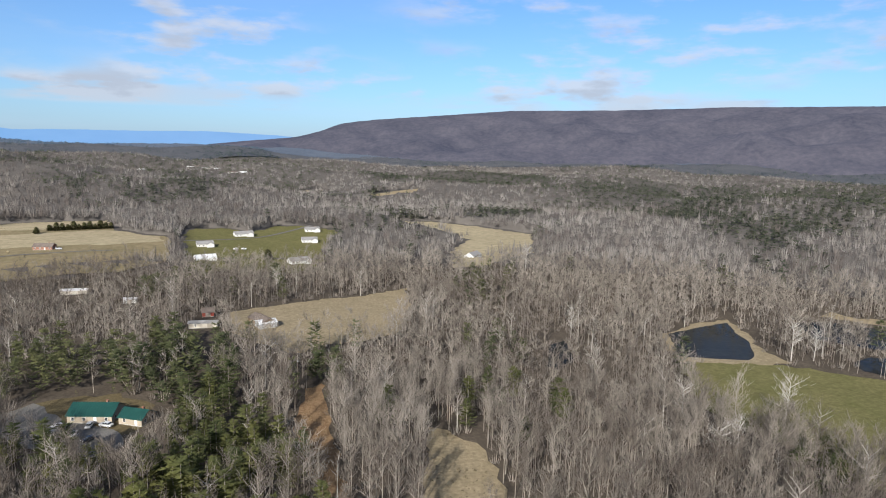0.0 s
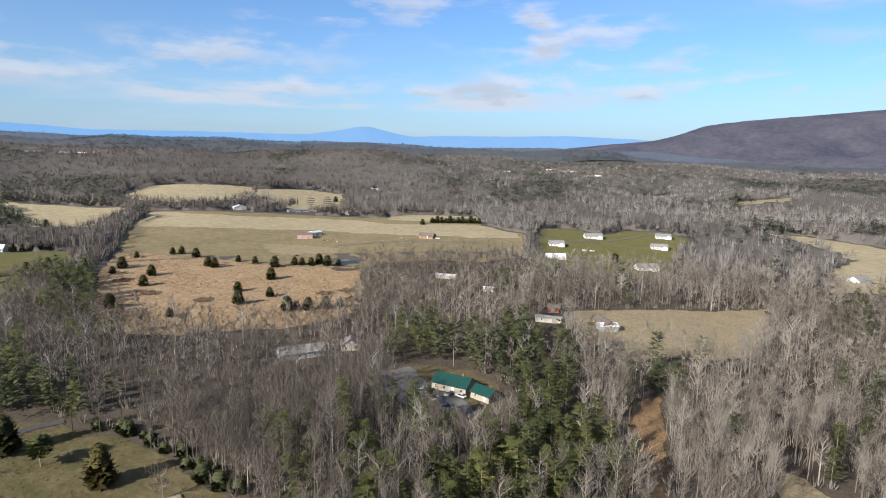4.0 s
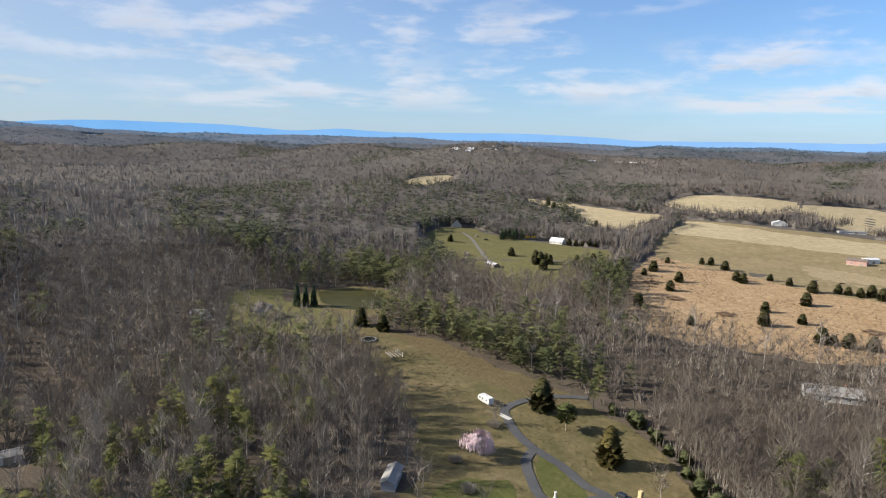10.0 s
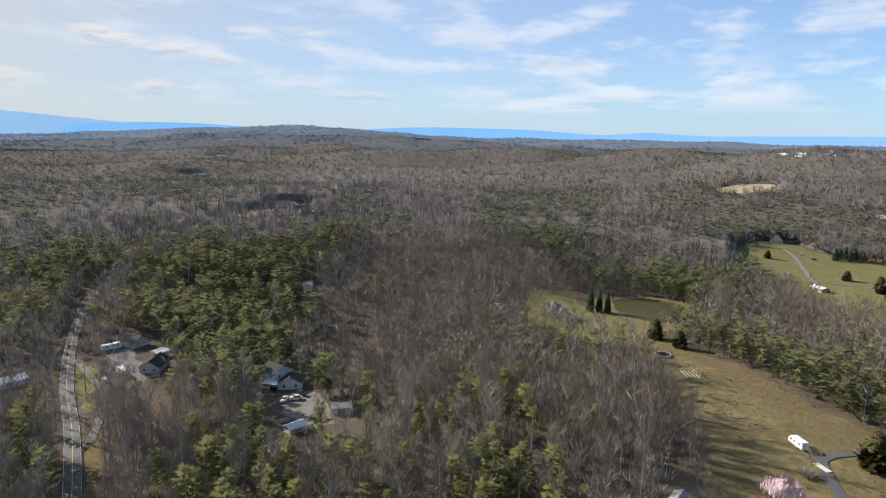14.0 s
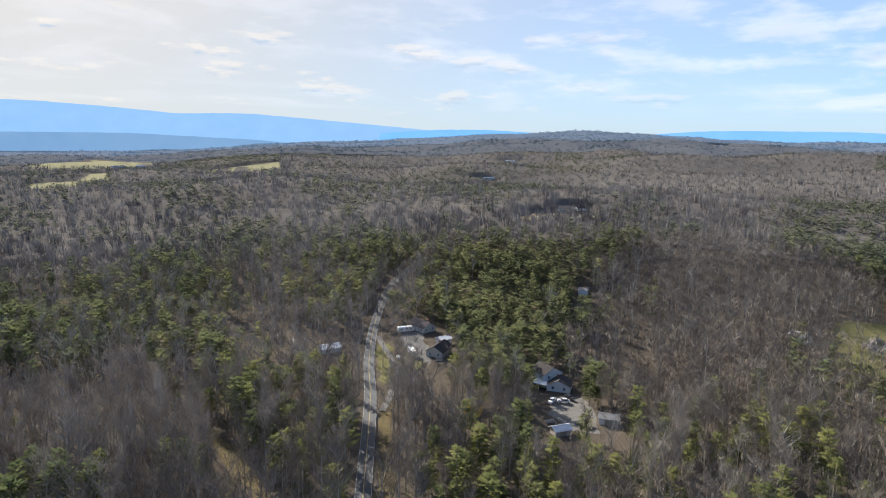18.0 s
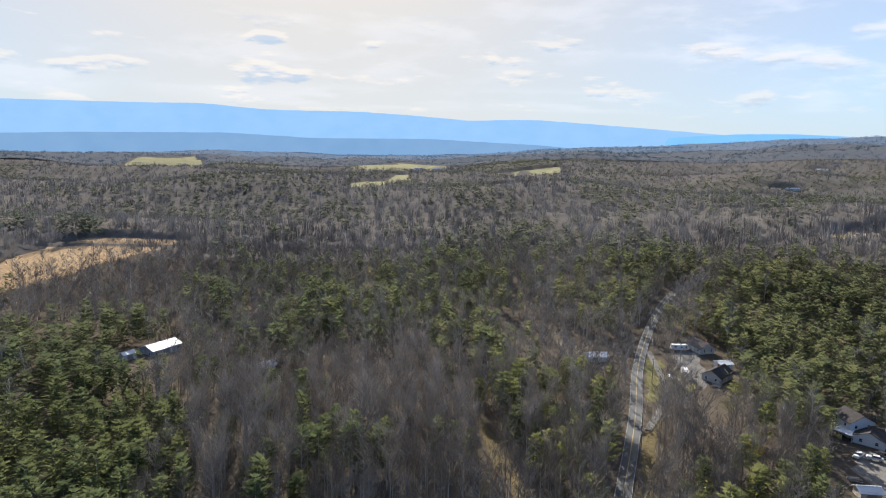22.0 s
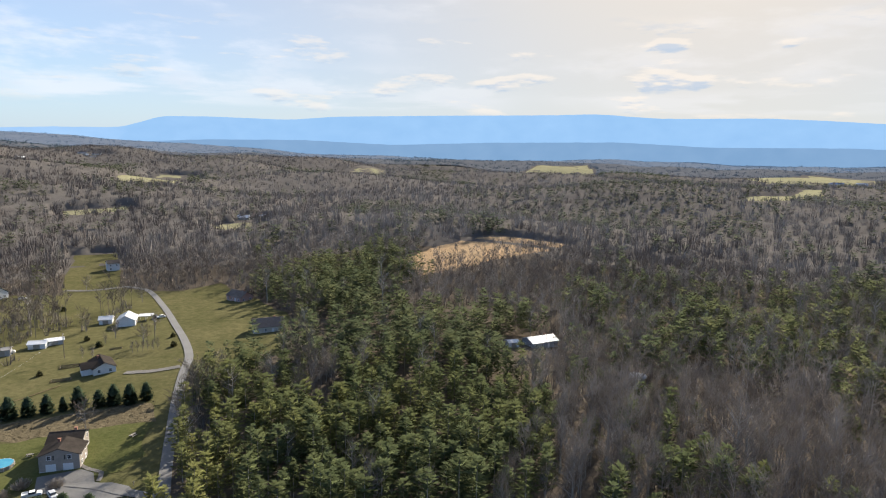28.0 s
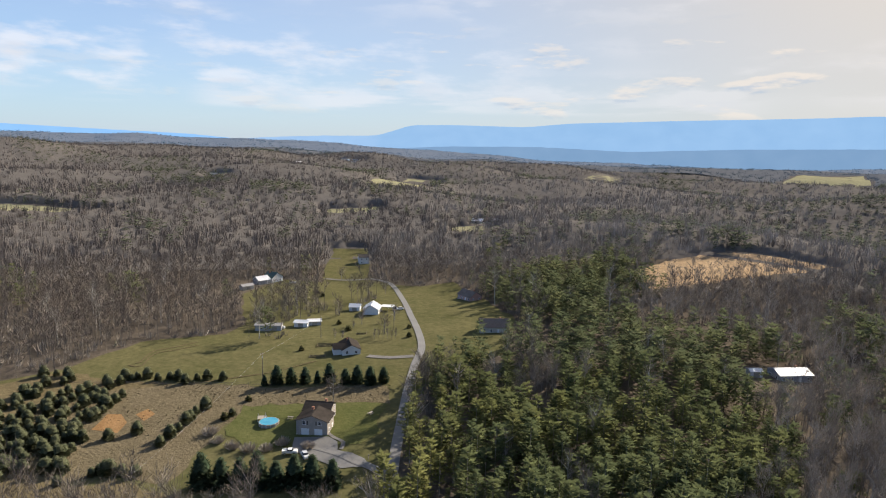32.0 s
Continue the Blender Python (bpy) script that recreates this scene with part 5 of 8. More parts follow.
    ("far_house", 872.8, -794.6, -156, 17.0, 9.0, 3.0, 2.4, "grey", "grey_roof", 0),
]
PT = {
    "conifer": [(166.4, -178.5), (161.8, -181.4), (157.1, -184.2), (148.6, -188.5), (142.6, -190.7), (138.3, -192.5), (133.1, -193.8), (129.4, -197.6)],
    "conifer_small": [(152.8, -186.4), (169.7, -175.2)],
    "conifer_tall": [(133.6, -113.1), (128.7, -115.6), (124.5, -118.3), (120.4, -120.8), (115.3, -122.7), (111.0, -125.2), (106.7, -127.6), (101.8, -130.2)],
    "cedar": [(-206.3, 86.8), (-165.9, 92.9), (-324.2, 32.5), (-311.6, 42.5), (-298.2, 258.0), (-324.7, 280.8), (-297.6, 283.1), (-334.0, 319.3), (-303.5, 214.9), (-394.9, 320.0), (-402.6, 320.2), (-398.3, 346.0), (-362.3, 350.5), (-382.9, 349.4), (-355.9, 365.5), (-343.2, 380.3), (-324.5, 381.8), (-442.3, 340.2), (-464.4, 343.0), (-468.6, 337.2), (-442.0, 275.1), (-430.8, 260.3), (-382.6, 252.1), (-405.1, 273.7), (-479.0, 311.1), (-345.9, 206.5), (-621.5, 153.1), (-491.2, 194.9), (-467.9, 192.8), (-509.5, 203.8), (-543.9, 192.2), (-658.0, 394.6), (-707.1, 466.9), (-791.9, 350.1), (-866.2, 359.1), (-840.5, 360.0), (-743.6, 339.2), (-711.5, 355.1), (-629.6, 735.6), (-385.1, 598.4), (-384.1, 617.0), (-262.5, 263.1), (-259.5, 267.4), (-253.9, 271.4), (-247.1, 279.1), (-242.7, 286.9), (-144.5, 523.3), (-350.9, 368.9), (-344.5, 372.2), (-332.3, 377.7), (-383.1, 617.7), (-378.4, 619.4), (-373.7, 621.1), (-369.6, 623.5), (-364.9, 625.1), (-360.8, 627.5), (-356.2, 629.0), (-352.0, 631.4), (-347.9, 633.6), (-343.8, 635.9), (-339.7, 638.1), (-335.5, 640.3), (-897.1, 382.1), (-876.7, 380.7), (-856.5, 379.1), (-836.2, 377.2), (-816.1, 375.1), (-795.1, 372.4), (-774.1, 369.4), (-443.2, 244.9), (-460.7, 257.3), (-487.7, 275.2), (-509.4, 290.4), (-534.4, 307.8), (-562.7, 327.4), (-593.5, 348.9), (-625.8, 371.6), (-464.0, 222.0), (-455.3, 221.4), (-447.4, 221.2), (-439.5, 221.0), (-431.7, 220.6), (-423.9, 220.2), (-417.0, 220.1), (-409.2, 219.6)],
    "pine_yard": [(-189.6, 88.9)],
    "dead_grass": [(-274.6, 309.6), (-267.8, 323.6), (-360.8, 242.3), (-321.4, 251.0), (-405.7, 252.3), (-249.3, 308.2)],
    "blossom": [(-178.6, 55.1)],
    "blossom_white": [(-351.2, -18.3)],
    "camper": [(-215.5, 68.1)],
    "pole": [(-199.9, 120.6), (-673.8, 152.6), (-358.6, 507.5), (175.4, -180.2), (190.3, -235.0), (165.2, -261.1), (-189.4, -183.2), (-133.9, -131.8), (-245.4, -241.7), (-56.4, 243.5)],
    "hay_bale": [(-147.2, 92.7)],
    "garden_statue": [(-152.0, 69.2)],
    "garden_bed": [(-141.0, 98.0)],
    "trampoline": [(-296.9, 33.5)],
    "scaffold": [(-272.4, 42.2)],
    "pool": [(144.7, -151.1)],
    "car": [(-147.7, 87.8), (-116.6, 201.0), (-111.3, 201.4), (-111.5, 191.3), (-206.9, -105.5), (-203.9, -108.8), (-211.6, -105.6), (119.3, -139.5), (295.2, -334.1), (-632.8, 194.7), (-657.2, 191.0), (186.6, -301.1), (189.1, -300.7), (-126.1, 200.2), (-126.7, 197.4)],
    "pickup": [(124.9, -139.0)],
    "rv": [(-209.9, -184.1), (-235.0, -211.3)],
    "box_truck": [(-119.8, 192.6)],
    "box_shed": [(-100.1, 183.9)],
    "dome": [(-47.7, -252.6)],
    "forsythia": [(-173.5, -123.4), (-174.4, -125.9), (-176.6, -124.7), (-657.4, 258.1), (-656.3, 250.1)],
    "syc": [(66.3, 261.0), (85.9, 210.9), (123.5, 212.8), (92.0, 182.0), (82.4, 174.5), (167.6, 289.5), (178.7, 290.1), (69.0, 320.8), (66.4, 485.9), (-105.0, 398.9)],
    "bare_yard": [(-190.7, 34.7), (-163.9, 34.0), (-177.3, 31.7), (-198.6, 66.4), (-146.3, 98.5), (135.5, -174.1), (186.7, -263.8), (209.2, -274.0), (166.3, -254.2), (175.9, -278.7), (277.1, -366.0), (221.0, -338.4)],
    "vehicle_far": [(-184.6, 564.3), (-178.4, 567.3), (-320.5, 525.5)],
    "culvert": [(-202.8, 71.5)],
    "bush": [(159.8, -267.0), (151.2, -252.8), (185.6, -250.5), (185.0, -214.7), (206.6, -305.0), (160.7, -146.8), (164.7, -161.8), (197.9, -259.3), (251.2, -312.4), (259.0, -318.0), (-162.4, 115.0), (-156.3, 114.1), (-150.0, 112.8), (-144.9, 112.2), (-174.2, 113.9), (-196.9, 112.9), (-202.6, 111.7), (-139.2, 111.9), (-133.5, 110.8), (-168.4, 115.9), (-180.6, 115.6), (-186.0, 116.4), (-191.3, 114.7), (-153.0, 116.2), (-147.6, 115.1)],
    "grey_bush": [(150.1, -133.9), (143.3, -133.3), (137.4, -134.5), (133.1, -137.3), (130.9, -142.5), (156.5, -136.7), (122.3, -144.4), (126.2, -157.3), (-196.7, 65.5), (-176.3, 46.5), (-159.7, 46.1)],
    "picnic": [(141.0, -157.5), (118.0, -172.3), (-641.6, 240.4)],
    "plot": [(173.0, -211.2), (179.7, -226.0), (176.0, -248.6)],
    "tank": [(218.0, -238.2), (-201.1, -184.6)],
    "carport": [(192.8, -298.2), (-215.1, -119.8)],
    "mailbox": [(101.8, -147.6)],
    "fence_pasture": [(-501.2, 312.1), (-451.8, 327.5), (-412.4, 334.1), (-367.5, 351.0), (-332.8, 367.6), (-306.3, 380.9)],
    "fence_lane": [(-337.5, 471.2), (-304.0, 492.6), (-268.7, 508.1)],
    "fence_valley": [(245.8, -131.6), (231.1, -142.3), (210.4, -154.1), (183.4, -168.7), (167.2, -176.3)],
    "round_bale": [(-416.0, 466.6), (-408.6, 465.0), (-414.4, 477.5), (-397.6, 466.6), (-361.3, 490.4), (-353.4, 511.2)],
    "wood_pile": [(-192.8, -87.4), (-186.7, -87.6), (-187.7, -100.4), (-125.7, 190.2), (-100.4, 178.6), (-100.6, 173.2), (-520.8, 148.5), (-541.5, 148.7), (-246.5, -212.5), (-212.6, -170.9)],
    "sapling": [(165.0, -243.7), (163.3, -244.9), (161.1, -245.2), (159.4, -246.3), (157.2, -246.6), (155.5, -247.6), (176.5, -234.0), (185.9, -255.5), (182.6, -235.8)],
    "pond_spruce": [(-374.3, 0.0), (-375.3, 5.0), (-374.1, 9.7)],
    "wire_end": [(142.6, -99.3)],
}
# clear ground round yard things: centre and radius
GAPS = [(px, py, 5.0) for key in ("camper", "rv", "car", "box_truck", "dome", "pole", "blossom_white", "forsythia", "syc") for px, py in PT[key]] + [(-716.0, 184.0, 13.0), (-698.0, 180.0, 12.0), (-272.0, 2385.0, 45.0), (-195.0, 2330.0, 45.0)]
# open yards before the houses
OPEN_VIEW = ("red_house", "dark_house", "two_storey_house", "house_wing", "aframe_house", "lot_house", "hill_house", "grey_trailer", "long_trailer")
for name, hx, hy, _, length, deep, *_ in HOUSES:
    far = math.hypot(hx, hy)
    if far < 900 and "woods" not in name and name not in ("pond_house", "greenhouse", "far_house", "tin_house"):
        for k in range(8 if name in OPEN_VIEW else 4):
            step = 1 - (deep / 2 + 5 + 9 * k) / far
            GAPS.append((hx * step, hy * step, max(6.5 if k < 5 else 4.5, length * (0.6 - 0.08 * k) + 2)))
PLANT_ROWS = [
    ((229.9, -113.4), (239.0, -145.6), 0.60),
    ((218.3, -105.4), (227.9, -137.3), 0.70),
    ((207.6, -99.8), (223.6, -142.1), 0.60),
    ((191.5, -93.2), (208.4, -142.1), 0.75),
    ((183.2, -92.2), (208.9, -145.1), 0.75),
    ((175.7, -92.4), (189.0, -115.9), 0.60),
    ((167.8, -93.0), (184.9, -108.1), 0.60),
    ((164.9, -124.5), (176.6, -157.0), 0.80),
    ((157.6, -143.9), (166.5, -166.2), 0.45),
    ((181.1, -118.2), (174.6, -129.6), 0.60),
    ((165.1, -102.3), (150.8, -111.2), 0.80),
    ((222.3, -152.0), (193.1, -164.1), 0.50),
    ((193.1, -92.3), (173.7, -93.8), 0.50),
    ((224.0, -108.2), (246.5, -141.2), 0.60),
    ((199.0, -95.3), (216.6, -141.2), 0.60),
    ((195.9, -99.1), (208.0, -120.3), 0.50),
    ((165.6, -132.3), (171.4, -148.0), 0.50),
    ((186.8, -161.7), (186.0, -173.8), 0.30),
    ((198.0, -94.8), (197.0, -121.9), 0.80),
    ((188.3, -89.8), (184.9, -107.8), 0.80),
    ((189.3, -92.3), (190.3, -116.2), 0.70),
    ((179.3, -95.3), (171.8, -102.0), 0.80),
    ((165.5, -103.6), (149.8, -110.7), 0.80),
    ((218.3, -105.4), (219.5, -152.3), 0.75),
    ((206.7, -99.3), (213.0, -142.8), 0.80),
    ((255.4, -135.9), (241.4, -145.8), 0.70),
    ((231.6, -112.2), (244.2, -132.4), 0.70),
    ((213.2, -108.5), (223.6, -142.1), 0.60),
    ((184.2, -87.7), (176.2, -96.2), 0.80),
    ((181.1, -99.1), (185.8, -112.8), 0.70),
]

# young pines in broken rows
PLANTATION = []
for k, (a, b, share) in enumerate(PLANT_ROWS):
    rnd = random.Random(900 + k)
    n = int(math.hypot(b[0] - a[0], b[1] - a[1]) / 4.0)
    for q in range(n):
        if rnd.random() < share + 0.05:
            t = (q + rnd.uniform(-0.3, 0.3)) / max(n, 1)
            PLANTATION.append((a[0] + (b[0] - a[0]) * t + rnd.uniform(-0.6, 0.6), a[1] + (b[1] - a[1]) * t + rnd.uniform(-0.6, 0.6)))


# and a thin line of them along the upper edge of the stubble
PLANTATION += [(223.6, -146.4), (221.3, -153.4), (218.6, -156.0), (215.8, -158.6), (210.1, -158.9), (206.6, -161.8), (203.5, -163.3), (197.7, -167.2), (194.3, -169.4), (188.4, -172.0)]


# ---------------------------------------------------------------- ground: one sheet out to the rim
ring = np.concatenate([np.arange(0, 420, 7.0), np.arange(420, 1200, 20.0), np.geomspace(1200, 4880, 60)])
angle = np.radians(np.arange(0, 360, 1.5))
rr, aa = np.meshgrid(ring, angle, indexing="ij")
gx, gy = -rr * np.sin(aa), rr * np.cos(aa)
gz = land(gx, gy)
na = len(angle)
i, j = np.meshgrid(np.arange(len(ring) - 1), np.arange(na), indexing="ij")
quad = np.stack([i * na + j, i * na + (j + 1) % na, (i + 1) * na + (j + 1) % na, (i + 1) * na + j], -1).reshape(-1, 4)
ground_mesh = mesh_of("ground", np.stack([gx, gy, gz], -1).reshape(-1, 3), quad, M["litter"], True)
ground_mesh.materials.append(M["woods_floor"])
ground_mesh.polygons.foreach_set("material_index", (rr.ravel()[quad].mean(1) > 520).astype(np.int32))
tagged(new("ground", ground_mesh),
       "brown leaf litter over the rolling valley floor", "ground", kind="structure")


def patch(name, outline, material, lift, label, category, step=None, wobble=1.0, kind="structure", level=None):
    """A sheet of grass, gravel or water with an uneven edge, draped over the land."""
    rnd = random.Random(len(outline) * 7 + int(abs(outline[0][0])))
    size = max(max(p[0] for p in outline) - min(p[0] for p in outline), max(p[1] for p in outline) - min(p[1] for p in outline))
    step = step or max(4.0, size / 45.0)
    rim = []
    for (ax, ay), (bx, by) in zip(outline, outline[1:] + outline[:1]):
        k = max(1, int(math.hypot(bx - ax, by - ay) / step))
        for s in range(k):
            w = wobble * (0.0 if k == 1 else 1.0)
            rim.append((ax + (bx - ax) * s / k + rnd.uniform(-w, w), ay + (by - ay) * s / k + rnd.uniform(-w, w)))
    xs = np.arange(min(p[0] for p in rim), max(p[0] for p in rim), step)
    ys = np.arange(min(p[1] for p in rim), max(p[1] for p in rim), step)
    px, py = [v.ravel() for v in np.meshgrid(xs, ys)]
    ok = inside(px, py, rim)
    pts = [Vector(p) for p in rim] + [Vector((a, b)) for a, b in zip(px[ok], py[ok])]
    n = len(rim)
    v, _, f, *_ = geometry.delaunay_2d_cdt(pts, [(k, (k + 1) % n) for k in range(n)], [list(range(n))], 1, 0.01)
    co = np.array([(p.x, p.y, 0.0) for p in v])
    co[:, 2] = (land(co[:, 0], co[:, 1]) if level is None else level) + lift
    me = mesh_of(name, co, np.array([t for t in f if len(t) == 3]), material, True)
    if sum(p.normal.z for p in me.polygons) < 0:
        me.flip_normals()
    return tagged(new(name, me), label, category, kind=kind)


def strip(name, line, width, material, lift, label, category, shift=0.0, parent=None):
    """A road along a line, smoothed, draped over the land."""
    pts = [Vector(p) for p in line]
    fine = []
    for k in range(len(pts) - 1):
        p0, p1, p2, p3 = pts[max(k - 1, 0)], pts[k], pts[k + 1], pts[min(k + 2, len(pts) - 1)]
        steps = max(2, int((p2 - p1).length / 4.0))
        for s in range(steps):
            t = s / steps
            fine.append(0.5 * ((2 * p1) + (p2 - p0) * t + (2 * p0 - 5 * p1 + 4 * p2 - p3) * t * t + (3 * p1 - p0 - 3 * p2 + p3) * t ** 3))
    fine.append(pts[-1])
    co, fa = [], []
    for k, p in enumerate(fine):
        d = (fine[min(k + 1, len(fine) - 1)] - fine[max(k - 1, 0)]).normalized()
        side = Vector((-d.y, d.x))
        for w in (-0.5, 0.5):
            q = p + side * (shift + w * width)
            co.append((q.x, q.y, ground(p.x, p.y) + lift))
        if k:
            fa.append((2 * k - 2, 2 * k - 1, 2 * k + 1, 2 * k))
    me = mesh_of(name, co, np.array(fa), material, True)
    if sum(p.normal.z for p in me.polygons) < 0:
        me.flip_normals()
    ob = tagged(new(name, me), label, category, kind="" if parent else "structure")
    ob.parent = parent
    return ob


for k, (name, kind, outline) in enumerate(FIELDS):
    patch(name, outline, M[kind], 0.10 + 0.06 * LAYER.get(name, 0), FIELD_LABEL[kind], "field", wobble=min(3.0, 0.4 + 0.004 * math.hypot(*outline[0])))
for name, outline in PONDS:
    zs = [ground(*p) for p in outline]
    patch(name, outline, M["murky" if name == "olive_pond" else "water"], 0.20, "still olive-green farm pond" if name == "olive_pond" else "dark still farm pond", "pond", wobble=0.6, level=sum(zs) / len(zs))
for name, kind, width, line in ROADS:
    road = strip(name, line, width, M[kind], 0.30, "grey worn asphalt lane" if "asphalt" in kind else "narrow worn wheel track in the grass" if name == "tyre_track" else "pale gravel lane", "track" if name == "tyre_track" else "road")
    if name == "main_road":
        strip("centre_line", line, 0.2, M["line_yellow"], 0.33, "faded double yellow centre line", "", 0.0, road)
        for s in (-2.2, 2.2):
            strip("edge_line", line, 0.12, M["line_white"], 0.33, "worn white edge line", "", s, road)


# ---------------------------------------------------------------- ridges on the horizon
def ridge(name, crest, near, far, foot, material, label, rough=0.0, rows=10):
    """A ridge whose crest runs along (compass, elevation) pairs; its slope leans back from near to far."""
    az = np.arange(crest[0][0], crest[-1][0] + 0.01, 0.25)
    el = np.interp(az, [c[0] for c in crest], [c[1] for c in crest])
    el = np.convolve(np.pad(el, 3, mode="edge"), np.ones(7) / 7, mode="valid")
    co = []
    for s in np.linspace(0, 1, rows):
        r = near + (far - near) * s
        for a, e in zip(az, el):
            z0, z1 = HEIGHT + near * math.tan(radians(foot)), HEIGHT + far * math.tan(radians(e))
            x, y = -r * math.sin(radians(a)), r * math.cos(radians(a))
            jag = noise.fractal((x / 330.0, y / 330.0, s * 1.5), 1.0, 2.0, 5) * rough * math.sin(math.pi * min(1, s * 1.02)) ** 0.7
            fine = noise.noise((x / 60.0, y / 60.0, 3.0)) * 2.2
            co.append((x, y, z0 + (z1 - z0) * (s ** 0.85) + jag + fine * s))
    n = len(az)
    fa = [(i * n + j, i * n + j + 1, (i + 1) * n + j + 1, (i + 1) * n + j) for i in range(rows - 1) for j in range(n - 1)]
    return tagged(new(name, mesh_of(name, co, np.array(fa), material, True)), label, "mountain", kind="structure")


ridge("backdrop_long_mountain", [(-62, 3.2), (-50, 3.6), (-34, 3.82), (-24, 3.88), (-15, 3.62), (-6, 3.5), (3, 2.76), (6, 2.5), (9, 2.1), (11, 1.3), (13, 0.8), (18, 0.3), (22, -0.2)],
      3300, 4350, -1.9, M["mountain"], "long brown wooded mountain with painted purple haze", 62.0, 26)
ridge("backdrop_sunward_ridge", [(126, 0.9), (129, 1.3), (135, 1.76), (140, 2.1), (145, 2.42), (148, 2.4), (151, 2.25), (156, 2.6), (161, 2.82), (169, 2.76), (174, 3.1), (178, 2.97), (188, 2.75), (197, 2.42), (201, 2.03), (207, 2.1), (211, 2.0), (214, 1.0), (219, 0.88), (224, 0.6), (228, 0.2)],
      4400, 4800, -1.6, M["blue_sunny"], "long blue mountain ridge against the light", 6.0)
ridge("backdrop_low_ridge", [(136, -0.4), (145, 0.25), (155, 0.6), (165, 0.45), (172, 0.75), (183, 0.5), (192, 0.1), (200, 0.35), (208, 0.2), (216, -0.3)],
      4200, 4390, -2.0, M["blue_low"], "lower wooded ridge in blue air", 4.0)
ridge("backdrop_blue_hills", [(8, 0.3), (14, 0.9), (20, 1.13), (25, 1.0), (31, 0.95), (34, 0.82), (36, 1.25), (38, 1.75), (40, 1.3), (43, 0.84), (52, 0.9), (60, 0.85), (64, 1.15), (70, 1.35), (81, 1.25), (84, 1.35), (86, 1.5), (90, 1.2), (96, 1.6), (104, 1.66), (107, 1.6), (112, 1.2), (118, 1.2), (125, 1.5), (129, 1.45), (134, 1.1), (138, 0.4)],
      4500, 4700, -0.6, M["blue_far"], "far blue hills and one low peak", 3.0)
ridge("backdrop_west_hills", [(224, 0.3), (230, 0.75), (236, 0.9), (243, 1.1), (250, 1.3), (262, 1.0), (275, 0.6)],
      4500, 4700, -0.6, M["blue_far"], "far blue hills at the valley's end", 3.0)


# ---------------------------------------------------------------- trees
def rounded(v, soft=0.75, upright=False):
    """Turns loose facets outwards and bends their normals to the crown's round form."""
    t = np.asarray(v, float).reshape(-1, 3, 3).copy()
    mid = np.array((0.0, 0.0, 0.5 * (t[..., 2].max() + np.percentile(t[..., 2], 20))))
    out = t.mean(1) - mid
    if upright:  # twigs face sideways, not skywards
        out[:, 2] = 0.3 * np.hypot(out[:, 0], out[:, 1])
    out /= np.linalg.norm(out, axis=1, keepdims=True) + 1e-6
    n = np.cross(t[:, 1] - t[:, 0], t[:, 2] - t[:, 0])
    n /= np.linalg.norm(n, axis=1, keepdims=True) + 1e-9
    back = (n * out).sum(1) < 0
    t[back] = t[back][:, ::-1]
    n[back] *= -1
    n = soft * (out if upright else 0.66 * out + 0.34 * np.array((0.0, 0.0, 1.0))) + (1 - soft) * n
    n /= np.linalg.norm(n, axis=1, keepdims=True)
    return t.reshape(-1, 3), np.repeat(n, 3, 0)


def bend(me, normals):
    me.polygons.foreach_set("use_smooth", np.ones(len(me.polygons), bool))
    at = me.attributes.new("custom_normal", "FLOAT_VECTOR", "POINT")
    at.data.foreach_set("vector", np.asarray(normals, np.float32).ravel())


def leafy(name, shape, material, tint=0.6, upright=False):
    """A crown mesh with softened normals and one tint."""
    v, n = rounded(shape[0], 0.45 if upright else 0.75, upright)
    me = mesh_of(name, v, np.arange(len(v)).reshape(-1, 3), material)
    bend(me, n)
    at = me.attributes.new("tint", "FLOAT", "POINT")
    at.data.foreach_set("value", np.full(len(v), tint, np.float32))
    return me


class Shoots:
    """Collects thin triangles: trunks, limbs, twigs and needle sprays."""

    def __init__(self, seed):
        self.co, self.rnd = [], random.Random(seed)

    def sliver(self, a, b, w, w2=0.0):
        a, b = Vector(a), Vector(b)
        d = (b - a).normalized()
        side = d.cross(Vector((self.rnd.uniform(-1, 1), self.rnd.uniform(-1, 1), self.rnd.uniform(-0.4, 0.4))))
        side = side.normalized() * w / 2 if side.length > 1e-3 else Vector((w / 2, 0, 0))
        self.co += [a - side, a + side, b]
        if w2:
            s2 = side.normalized() * w2 / 2
            self.co += [a + side, b + s2, b - s2]

    def stem(self, a, b, r1, r2, sides=3):
        a, b = Vector(a), Vector(b)
        d = (b - a).normalized()
        u = d.orthogonal().normalized()
        v = d.cross(u)
        for k in range(sides):
            c, e = 2 * math.pi * k / sides, 2 * math.pi * (k + 1) / sides
            p, q = u * math.cos(c) + v * math.sin(c), u * math.cos(e) + v * math.sin(e)
            self.co += [a + p * r1, a + q * r1, b + q * r2, a + p * r1, b + q * r2, b + p * r2]

    def arrays(self):
        v = np.array([tuple(c) for c in self.co], float).reshape(-1, 3)
        return v, np.arange(len(v)).reshape(-1, 3)


